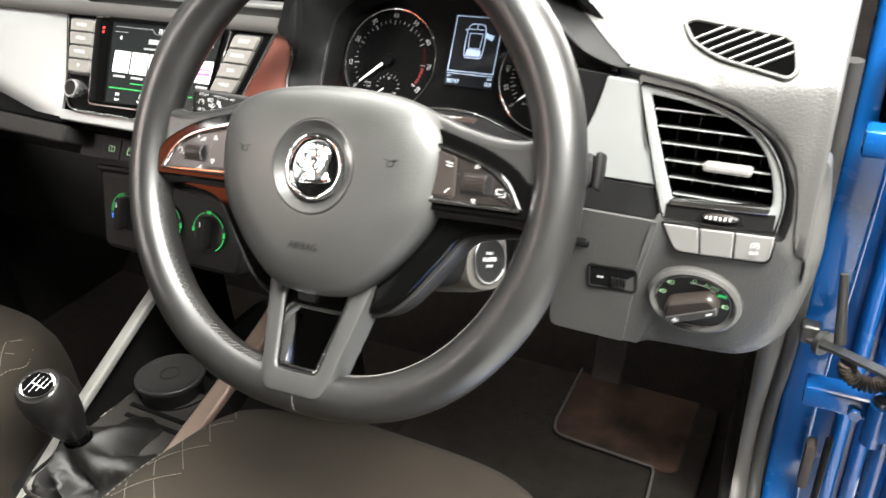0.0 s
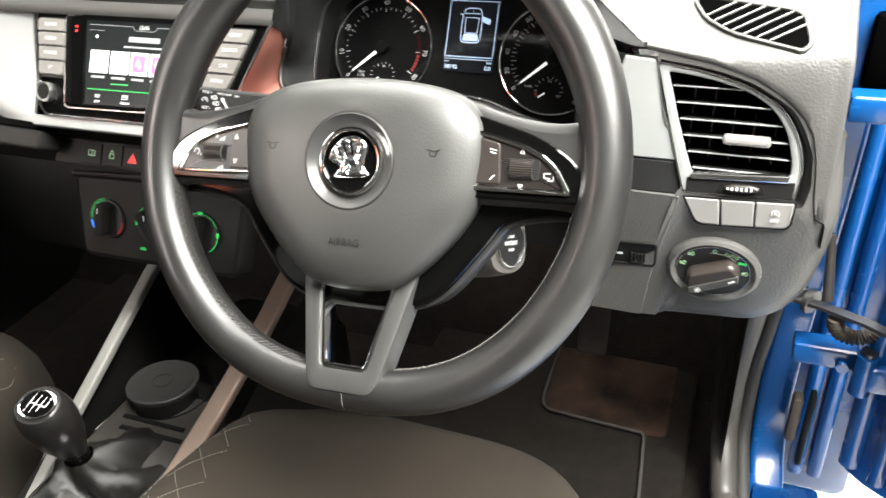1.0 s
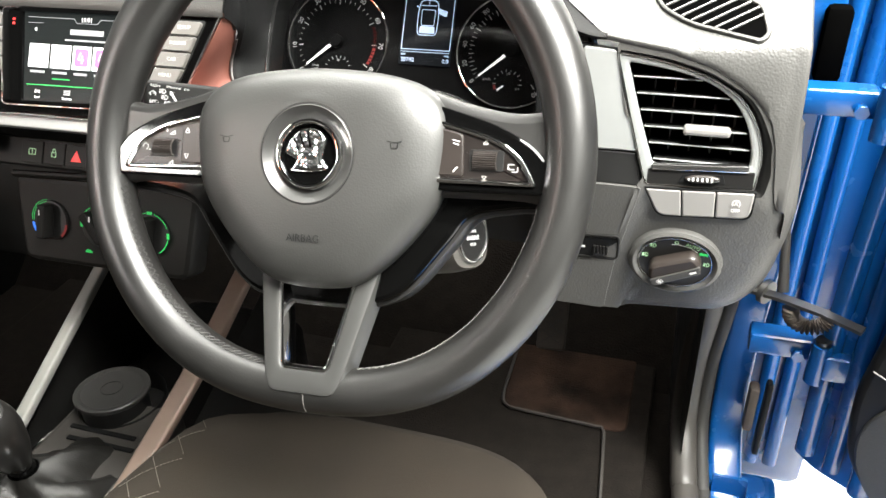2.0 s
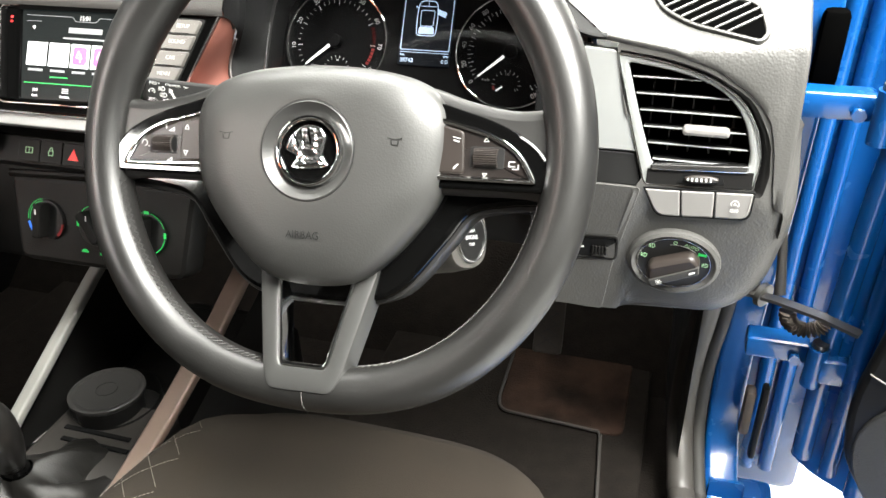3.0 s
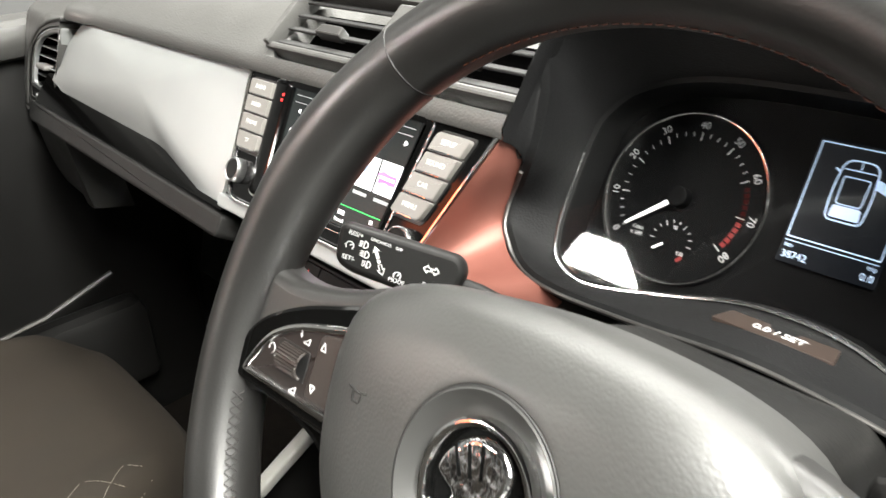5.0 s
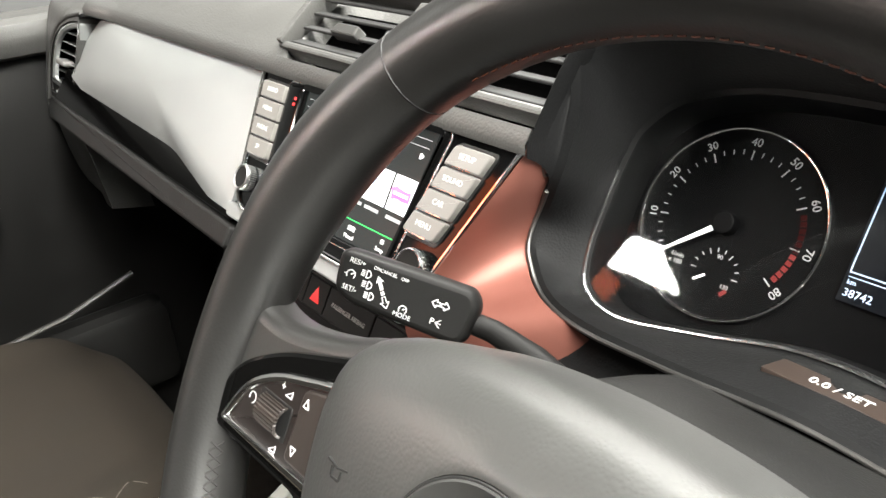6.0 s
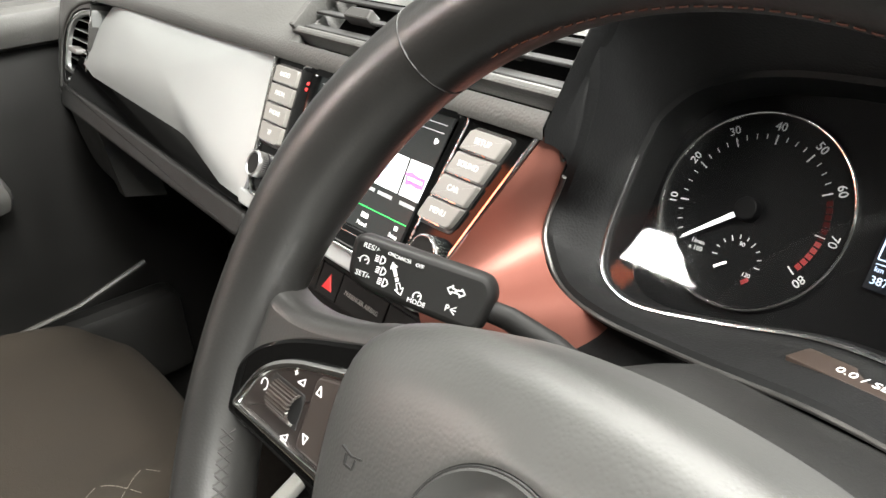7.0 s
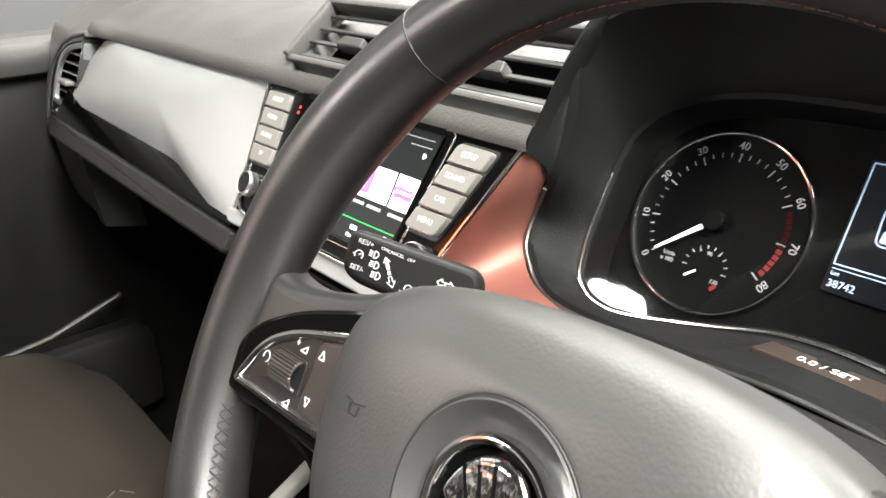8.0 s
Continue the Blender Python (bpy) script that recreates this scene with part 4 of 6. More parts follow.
        part("key_print", bars([(0.114, 0.0105, 0.117, 0.0105, 0.0004), (0.114, 0.0105, 0.1155, 0.0128, 0.0004), (0.117, 0.0105, 0.1155, 0.0128, 0.0004), (0.114, -0.0095, 0.117, -0.0095, 0.0004), (0.114, -0.0095, 0.1155, -0.0115, 0.0004), (0.117, -0.0095, 0.1155, -0.0115, 0.0004),
                                (0.1305, -0.0045, 0.1345, -0.0045, 0.0005), (0.1305, -0.0015, 0.1345, -0.0015, 0.0005), (0.1305, -0.0045, 0.1305, -0.0015, 0.0005), (0.1325, -0.006, 0.1365, -0.006, 0.0005), (0.1365, -0.006, 0.1365, -0.003, 0.0005)], 0.0026), M_WHITE, plate, m=m)
        part("key_print", bars([(0.0955, -0.0075, 0.097, -0.0055, 0.0009), (0.097, -0.0055, 0.0985, -0.0045, 0.0009), (0.094, 0.0125, 0.099, 0.0115, 0.0006), (0.0945, 0.0105, 0.0985, 0.0095, 0.0006)], 0.0039), M_WHITE, plate, m=m)


spoke(1)
spoke(-1)
SKIRT = spline([(-0.16, -0.012), (-0.158, -0.026), (-0.13, -0.0295), (-0.104, -0.036), (-0.088, -0.056), (-0.062, -0.088), (-0.038, -0.099), (0.0, -0.1015), (0.038, -0.099), (0.062, -0.088), (0.088, -0.056), (0.104, -0.036), (0.13, -0.0295), (0.158, -0.026), (0.16, -0.012), (0.08, 0.0), (-0.08, 0.0)], 5)
part("gloss_skirt", slab(SKIRT, -0.02, -0.007, 0.004), M_GLOSS, wheel, "gloss black skirt below the airbag cover", m=WHEEL)
part("rear_cover", slab(offset(SKIRT, -0.003), -0.035, -0.0125, 0.003), M_SPOKE, wheel, "grey rear cover of the hub", m=WHEEL)
LOW = WHEEL @ Matrix.Translation((0.001, -0.125, 0.003)) @ Matrix.Rotation(radians(-15), 4, "X") @ Matrix.Translation((0, 0.125, 0))
SP = rounded([(-0.0445, -0.075), (-0.0285, -0.150), (-0.0235, -0.1625), (0.0235, -0.1625), (0.0285, -0.150), (0.0445, -0.075)], [0.002, 0.012, 0.008, 0.008, 0.012, 0.002])
SI = rounded([(-0.0285, -0.085), (-0.0180, -0.143), (-0.0155, -0.1465), (0.0155, -0.1465), (0.0180, -0.143), (0.0285, -0.085)], [0.001, 0.003, 0.003, 0.003, 0.003, 0.001])
part("lower_spoke", band(SP, SI, -0.016, 0.006, 0.0022), M_PAD2, wheel, "grey plastic lower spoke", m=LOW)
part("chrome_frame", band(offset(SI, -0.0002), offset(SI, 0.0030), -0.014, 0.0050, 0.0012), M_CHROME, wheel, "chrome frame of the lower spoke", m=LOW)
HUB = WHEEL @ Matrix.Translation((0, -0.0001, 0.0044)) @ Matrix.Diagonal((1.035, 1.035, 0.98, 1))
# emblem: a dished ring, chrome rim, and plain chrome shapes on black
dish = [at(ellipse(r, n=64, c=(0, -0.001)), h) for r, h in ((0.0316, 0.012), (0.0312, 0.0186), (0.0306, 0.019), (0.0298, 0.0184), (0.0265, 0.0158), (0.0225, 0.0128), (0.0205, 0.009))]
part("emblem_dish", loft(dish, cap0=False, cap1=False), M_PAD2, wheel, "smooth dished ring round the emblem", m=HUB)
part("dish_line", tube([(p.x, p.y, 0.0181) for p in ellipse(0.0315, n=64, c=(0, -0.001))], 0.0005, 6, closed=True), M_MARK, wheel, m=HUB)
HUB = HUB @ Matrix.Translation((0, 0, -0.0032))
emb = part("emblem", slab(ellipse(0.0215, n=64, c=(0, -0.001)), 0.010, 0.0172, 0.0015), M_GLOSS, wheel, "round black emblem disc", m=HUB)
part("emblem_rim", band(ellipse(0.0226, n=64, c=(0, -0.001)), ellipse(0.0190, n=64, c=(0, -0.001)), 0.013, 0.0205, 0.0015), M_CHROME, emb, "chrome emblem ring", m=HUB)
shape = spline([(-0.0165, 0.0), (-0.0125, 0.0095), (-0.004, 0.0155), (0.006, 0.015), (0.0115, 0.008), (0.0095, -0.003), (0.0135, -0.0095), (0.004, -0.012), (-0.012, -0.0115), (-0.0085, -0.005)], 5)
part("emblem_shape", slab(shape, 0.0165, 0.0192, 0.0025, steps=4), M_EMBLEM, emb, "plain chrome shape", m=HUB)
for k in range(3):
    part("emblem_slit", bars([(-0.0115 + 0.0052 * k, 0.0105 + 0.0016 * k, -0.0065 + 0.004 * k, 0.0015 + 0.001 * k, 0.0011)], 0.0191, 0.0003), M_GLOSS, emb, m=HUB)

# steering column cover, start button and stalks
col = thing("steering_column", (0, 0.1, 0.85), "grey plastic steering column cover with a start button", "steering column")
COL = basis((0.003, 0.004, 0.925), 29.6)
loops = []
for d, w, t, b in ((0.052, 0.05, 0.03, -0.055), (0.056, 0.058, 0.036, -0.068), (0.075, 0.064, 0.042, -0.078), (0.12, 0.066, 0.046, -0.082), (0.2, 0.066, 0.05, -0.08), (0.27, 0.06, 0.055, -0.07)):
    lp = rounded([(-w, b), (w * 0.98, b), (w, t), (-w, t)], [0.03, 0.03, 0.02, 0.02], 5)
    loops.append(at(lp, -d))
part("column_cover", loft(loops), M_LOWER, col, "dark grey plastic cover", m=COL)
START = basis((0.079, 0.100, 0.812), 20, 64, -20)
bm = loft([at(rounded([(-0.022 * k, -0.026 * k), (0.02 * k, -0.026 * k), (0.02 * k, 0.026 * k), (-0.022 * k, 0.026 * k)], 0.02 * k, 6), h) for k, h in ((1.3, -0.06), (1.15, -0.02), (1.02, -0.003), (0.96, 0.0))])
part("start_housing", bm, M_SHROUD, col, "grey housing of the start button", m=START)
btn = part("start_button", slab(ellipse(0.0150, 0.0186, 40), -0.004, 0.0025, 0.001), M_BLACK, col, "oval black start button", m=START)
part("chrome_ring", band(ellipse(0.0168, 0.0206, 40), ellipse(0.0146, 0.0180, 40), -0.004, 0.0042, 0.0016), M_SATINCHROME, btn, "satin chrome ring", m=START)
for body, y, sz in (("START", 0.0062, 0.0042), ("ENGINE", 0.0, 0.0062), ("STOP", -0.0066, 0.0042)):
    lettering("start_print", body, sz * 0.8, START, M_LIT, btn, 0, y * 0.85, 0.0026, wide=0.8)

# left stalk: a flat lever with cruise-control marks
STALK = basis((-0.153, 0.077, 0.925), 26.5, 41, -18)
stalk = thing("indicator_stalk", (-0.1, 0.1, 0.92), "black indicator stalk with white cruise control symbols", "stalk")
SL = rounded([(-0.0268, -0.0080), (-0.0292, 0.0105), (0.0345, 0.0118), (0.0388, 0.006), (0.0365, -0.0130), (-0.0190, -0.0112)], [0.005, 0.005, 0.006, 0.006, 0.006, 0.006])
part("lever", loft([at(offset(SL, 0.005), -0.020), at(offset(SL, 0.001), -0.017), at(offset(SL, -0.0018), -0.011), at(offset(SL, -0.0015), -0.005), at(offset(SL, -0.0004), -0.0012), at(offset(SL, 0.0006), 0.0), at(offset(SL, 0.0022), 0.0005)]), M_LIP, stalk, "flat black lever", m=STALK)
part("stem", tube([STALK @ Vector((0.028, -0.002, -0.010)), STALK @ Vector((0.048, -0.003, -0.012)), Vector((-0.098, 0.112, 0.898)), Vector((-0.05, 0.125, 0.868))], [0.0050, 0.0055, 0.0065, 0.008], 14), M_LIP, stalk, "black stem")
PRINT_H = 0.0006
P_ = lambda body, x, y, sz, t=0: lettering("stalk_print", body, sz, STALK, M_WHITE, stalk, x, y, PRINT_H, turn=t)
P_("RES/+", -0.0200, 0.0073, 0.0033)
P_("SET/-", -0.0202, -0.0055, 0.0033)
P_("ON", -0.0103, 0.0074, 0.0022)
P_("CANCEL", -0.0045, 0.0071, 0.0022)
P_("OFF", 0.0036, 0.0068, 0.0022)
P_("MODE", 0.0072, -0.0092, 0.0031)
P_("P", 0.0212, -0.0066, 0.0042)


def lamp(x, y, k=1.0):
    """A headlamp symbol: a D with three rays."""
    d = [(x, y - 0.0018 * k, x, y + 0.0018 * k, 0.0005)]
    arc = [(x + 0.0021 * k * math.cos(radians(a)), y + 0.0018 * k * math.sin(radians(a))) for a in (90, 60, 30, 0, -30, -60, -90)]
    d += [(*p, *q, 0.0005) for p, q in zip(arc, arc[1:])]
    return d + [(x - 0.0008 * k, y + j * 0.0012 * k, x - 0.0027 * k, y + j * 0.0012 * k, 0.0004) for j in (-1, -0.33, 0.33, 1)]


circ = lambda x, y, r, a0=-40, a1=220: [(x + r * math.cos(radians(a)), y + r * math.sin(radians(a)), x + r * math.cos(radians(a + 26)), y + r * math.sin(radians(a + 26)), 0.0005) for a in range(a0, a1, 26)]


def strokes(pts, w=0.0005):
    return [(*p, *q, w) for p, q in zip(pts, pts[1:])]


for x_, y_ in ((-0.0142, 0.0035), (-0.0124, -0.0012), (-0.0100, -0.0058)):
    part("lamp_symbol", bars(lamp(x_, y_), PRINT_H), M_WHITE, stalk, m=STALK)
part("cruise_symbol", bars(circ(-0.0214, 0.0008, 0.0021) + [(-0.0214, 0.0008, -0.0202, 0.0018, 0.0005), (-0.0246, 0.0008, -0.0236, 0.0008, 0.0004)], PRINT_H), M_WHITE, stalk, m=STALK)
part("cruise_symbol", bars(circ(0.0068, -0.0064, 0.0019) + [(0.0068, -0.0064, 0.0079, -0.0055, 0.0005)], PRINT_H), M_WHITE, stalk, m=STALK)
AR = Matrix.Translation((-0.0045, -0.0022, 0)) @ Matrix.Rotation(radians(33), 4, "Z")
arrow_up = [(-0.0008, 0.0012), (0.0008, 0.0012), (0.0008, 0.0052), (0.002, 0.0048), (0.0, 0.0078), (-0.002, 0.0048), (-0.0008, 0.0052)]
arrow_stub = [(-0.0008, -0.0012), (0.0008, -0.0012), (0.0008, 0.0006), (-0.0008, 0.0006)]
for lp in (arrow_up, arrow_stub):
    part("stalk_symbol", loft([at(lp, PRINT_H), at(lp, PRINT_H + 0.00025)]), M_WHITE, stalk, m=STALK @ AR)
part("stalk_symbol", bars(strokes([(-0.0008, -0.002), (0.0008, -0.002), (0.0008, -0.0048), (0.0021, -0.0044), (0.0, -0.0074), (-0.0021, -0.0044), (-0.0008, -0.0048), (-0.0008, -0.002)], 0.0004), PRINT_H), M_WHITE, stalk, m=STALK @ AR)
for sx in (-1, 1):
    part("stalk_symbol", bars(strokes([(0.0228 + sx * x, 0.0018 + y) for x, y in ((0.0003, 0.0008), (0.002, 0.0008), (0.002, 0.0020), (0.0042, 0.0), (0.002, -0.0020), (0.002, -0.0008), (0.0003, -0.0008), (0.0003, 0.0008))], 0.0005), PRINT_H), M_WHITE, stalk, m=STALK)
part("beam_symbol", bars([(0.0228, -0.0066, 0.0252, -0.0048, 0.0004), (0.0228, -0.0066, 0.0256, -0.0066, 0.0004), (0.0228, -0.0066, 0.0252, -0.0084, 0.0004)], PRINT_H), M_WHITE, stalk, m=STALK)
WIPE = basis((0.142, 0.10, 0.905), 31, 0, 4)
wiper = thing("wiper_stalk", (0.1, 0.1, 0.9), "black wiper stalk behind the steering wheel", "stalk")
part("lever", box((-0.02, 0, 0), (0.09, 0.026, 0.014), 0.006, m=WIPE), M_LIP, wiper, "black lever", m=None)
part("end_cap", box((0.0275, 0, 0), (0.006, 0.028, 0.016), 0.003, m=WIPE), M_LIP, wiper, "black end cap")

# ---------------------------------------------------------------- infotainment unit
unit = thing("infotainment_unit", (CX, 0.16, 0.93), "gloss black radio unit with a lit colour screen and grey keys", "car radio")
FACE = rounded([(-0.139, 0.0225), (0.1395, 0.0235), (0.0985, -0.080), (-0.117, -0.083)], [0.004, 0.004, 0.016, 0.016])
part("fascia", slab(FACE, -0.02, 0.003, 0.0015), M_GLOSS, unit, "gloss black fascia", m=STACK)
part("surround", band(offset(FACE, -0.0022), FACE, -0.02, 0.0055, 0.0016), M_CHROME, unit, "chrome surround", m=STACK)
WELL = rounded([(-0.0975, 0.0175), (0.0865, 0.0185), (0.0715, -0.071), (-0.0885, -0.0745)], 0.006)
SCR = rounded([(-0.071, 0.0145), (0.0755, 0.0155), (0.067, -0.0655), (-0.0635, -0.0695)], 0.002)
part("screen_frame", band(WELL, SCR, 0.0, 0.0062, 0.004), M_GLOSS, unit, "rounded gloss black screen frame", m=STACK)
part("frame_line", tube([(p.x, p.y, 0.0036) for p in WELL], 0.0006, 6, closed=True), M_SATINCHROME, unit, m=STACK)
screen = part("screen", slab(offset(SCR, -0.0005), 0.0, 0.0035, 0.0003), M_SCREEN, unit, "lit colour screen showing radio stations", m=STACK)
SH = 0.0037


def lit(name, loop, material, label=""):
    return part(name, loft([at(loop, SH), at(loop, SH + 0.0002)]), material, screen, label, m=STACK)


def rect(x0, y0, x1, y1):
    return [Vector((x0, y0)), Vector((x1, y0)), Vector((x1, y1)), Vector((x0, y1))]


part("screen_line", bars([(-0.066, 0.0093, -0.014, 0.0093, 0.0004), (-0.014, 0.0093, -0.01, 0.0053, 0.0004), (-0.01, 0.0053, 0.012, 0.0053, 0.0004), (0.012, 0.0053, 0.016, 0.0093, 0.0004), (0.016, 0.0093, 0.071, 0.0093, 0.0004),
                          (-0.0655, 0.004, -0.048, 0.004, 0.0004), (0.05, 0.0045, 0.0705, 0.0045, 0.0004)], SH), M_GREYTILE, screen, m=STACK)
part("screen_line", bars([(-0.0615, -0.054, 0.0665, -0.0525, 0.0007), (-0.033, -0.0475, -0.013, -0.0473, 0.0009)], SH), M_GREEN, screen, "green line", m=STACK)
lettering("clock_print", "15:01", 0.0058, STACK, M_LIT, screen, 0.0, 0.0085, SH)
part("station_bar", bars([(-0.017, -0.003, 0.02, -0.003, 0.005)], SH), M_GREYTILE, screen, "unreadable pale station name", m=STACK)
part("station_bar", bars([(-0.022, -0.0105, 0.026, -0.0105, 0.0016)], SH), M_GREYTILE, screen, m=STACK)
part("arrow_mark", bars([(-0.0555, -0.0005, -0.0575, -0.002, 0.001), (-0.0555, -0.0035, -0.0575, -0.002, 0.001), (-0.0555, -0.0005, -0.0555, -0.0035, 0.0012)], SH), M_LIT, screen, m=STACK)
part("arrow_mark", bars([(0.0655, 0.0005, 0.068, -0.001, 0.001), (0.0655, -0.0025, 0.068, -0.001, 0.001), (0.0655, 0.0005, 0.0655, -0.0025, 0.0012)], SH), M_LIT, screen, m=STACK)
for k, xa in enumerate((-0.0615, -0.0365, -0.012, 0.0105, 0.0285, 0.051)):
    xb = xa + (0.0225 if k < 2 else 0.0205)
    tile = lit("station_tile", rect(xa, -0.0375, xb, -0.0155), M_TILE, "lit white station tile")
    cx_ = (xa + xb) / 2
    if k in (2, 3):
        part("tile_shape", slab(rounded(rect(cx_ - 0.0075, -0.0345, cx_ + 0.0075, -0.018), 0.003), SH + 0.0001, SH + 0.0005, 0.0001), M_PINK, tile, "pink square mark", m=STACK)
        part("tile_mark", bars([(cx_ - 0.001, -0.0215, cx_ - 0.0035, -0.028, 0.0015), (cx_ - 0.0035, -0.028, cx_ + 0.003, -0.028, 0.0015), (cx_ + 0.001, -0.024, cx_ + 0.001, -0.032, 0.0015)], SH + 0.0005), M_WHITE, tile, m=STACK)
    elif k == 4:
        part("tile_mark", bars([(cx_ - 0.0085, -0.0245, cx_ + 0.0085, -0.0245, 0.004), (cx_ - 0.0005, -0.0295, cx_ + 0.0075, -0.0295, 0.0008)], SH + 0.0003), M_GREYBLUE, tile, m=STACK)
    elif k == 5:
        part("tile_shape", bars([(cx_ - 0.009, -0.0275, cx_ - 0.003, -0.0255, 0.0075), (cx_ - 0.004, -0.026, cx_ + 0.003, -0.027, 0.0065), (cx_ + 0.002, -0.027, cx_ + 0.0085, -0.0265, 0.0065)], SH + 0.0003), M_PINK, tile, "pink scrawl mark", m=STACK)
        part("tile_mark", bars([(cx_ - 0.007, -0.0265, cx_ + 0.007, -0.0265, 0.0018)], SH + 0.0007), M_TILE, tile, m=STACK)
    else:
        part("tile_mark", bars([(cx_ - 0.009, -0.025, cx_ - 0.001, -0.025, 0.0025)], SH + 0.0003), M_GREYTILE2, tile, m=STACK)
    part("station_bar", bars([(xa + 0.003, -0.0415, xb - 0.003, -0.0415, 0.0022)], SH), M_GREYTILE, screen, m=STACK)
for body, x, y, sz in (("FM", -0.0485, -0.0605, 0.0046), ("Band", -0.0485, -0.0655, 0.003), ("Stations", -0.0145, -0.065, 0.0034), ("Manual", 0.0265, -0.0635, 0.0036), ("Setup", 0.0585, -0.0615, 0.0036)):
    lettering("menu_print", body, sz, STACK, M_LIT, screen, x, y, SH)
for row_ in ([(-0.018, -0.0578, -0.011, -0.0578, 0.0006)], [(-0.018, -0.0595, -0.011, -0.0595, 0.0006)], [(-0.018, -0.0612, -0.011, -0.0612, 0.0006)], [(0.0235, -0.058, 0.0305, -0.058, 0.003)], [(0.0575, -0.0565, 0.0605, -0.0565, 0.0026)]):
    part("menu_mark", bars(row_, SH), M_LIT, screen, m=STACK)

part("warning_print", bars([(-0.0815, 0.006, -0.0785, 0.006, 0.0022), (-0.0815, 0.0018, -0.0785, 0.0018, 0.0022)], 0.0063), M_REDTRI, unit, "small red lit print", m=STACK)
KEYS_R = [((0.0935, 0.0125), (0.1235, 0.0125)), ((0.0890, -0.0012), (0.1185, -0.0012)), ((0.0845, -0.0155), (0.1135, -0.0155)), ((0.0795, -0.0300), (0.1085, -0.0300)), ((0.0745, -0.0445), (0.1025, -0.0445))]
KEYS_L = [((-0.1305, 0.0125), (-0.0965, 0.0125)), ((-0.1285, -0.0012), (-0.0955, -0.0012)), ((-0.1265, -0.0155), (-0.0945, -0.0155)), ((-0.1245, -0.0300), (-0.0935, -0.0300)), ((-0.1225, -0.0445), (-0.0925, -0.0445))]
for keys, names in ((KEYS_R, ("SETUP", "SOUND", "CAR", "MENU")), (KEYS_L, ("RADIO", "MEDIA", "PHONE", "TP"))):
    edge_ = [Vector(keys[0][0]), Vector(keys[0][1]), Vector(keys[-1][1]), Vector(keys[-1][0])]
    part("key_well", slab(rounded(offset(edge_, -0.0016), 0.004), 0.001, 0.0036, 0.0004), M_BLACK, unit, m=STACK)
    for k, body in enumerate(names):
        q = [keys[k][0], keys[k][1], keys[k + 1][1], keys[k + 1][0]]
        q = [Vector((q[0][0], q[0][1] - 0.0003)), Vector((q[1][0], q[1][1] - 0.0003)), Vector((q[2][0], q[2][1] + 0.0009)), Vector((q[3][0], q[3][1] + 0.0009))]
        rr = [0.0035 if (k == 0 and j < 2) or (k == 3 and j > 1) else 0.0013 for j in range(4)]
        key = part("key", slab(rounded(q, rr), 0.002, 0.0072, 0.0011), M_KEYGREY, unit, "grey plastic key", m=STACK)
        c = sum((Vector(p) for p in q), Vector((0, 0))) / 4
        lettering("key_print", body, 0.0048, STACK, M_WHITE, key, c.x, c.y + 0.0005, 0.0073)
        part("key_ridge", bars([(q[3].x + 0.004, q[3].y + 0.0004, q[2].x - 0.006, q[2].y + 0.0004, 0.0007)], 0.0068, 0.0008), M_CHROME, key, m=STACK)
for kx, q in ((-0.1105, 0.74), (0.094, 0.9)):
    knob = part("rotary_knob", slab(ellipse(0.0122 * q, n=40, c=(kx, -0.0615)), 0.002, 0.0105, 0.0015), M_LIP, unit, "ribbed rotary knob", m=STACK)
    part("knob_ring", band(ellipse(0.0128 * q, n=40, c=(kx, -0.0615)), ellipse(0.0108 * q, n=40, c=(kx, -0.0615)), 0.008, 0.0112, 0.0008), M_SATINCHROME, knob, "satin chrome ring", m=STACK)
    bm = bmesh.new()
    for k in range(36):
        a = 2 * math.pi * k / 36
        box((kx + 0.0125 * q * math.cos(a), -0.0615 + 0.0125 * q * math.sin(a), 0.0055), (0.001, 0.001, 0.007), 0.0002, bm=bm)
    part("knurling", bm, M_SATINCHROME, knob, m=STACK)


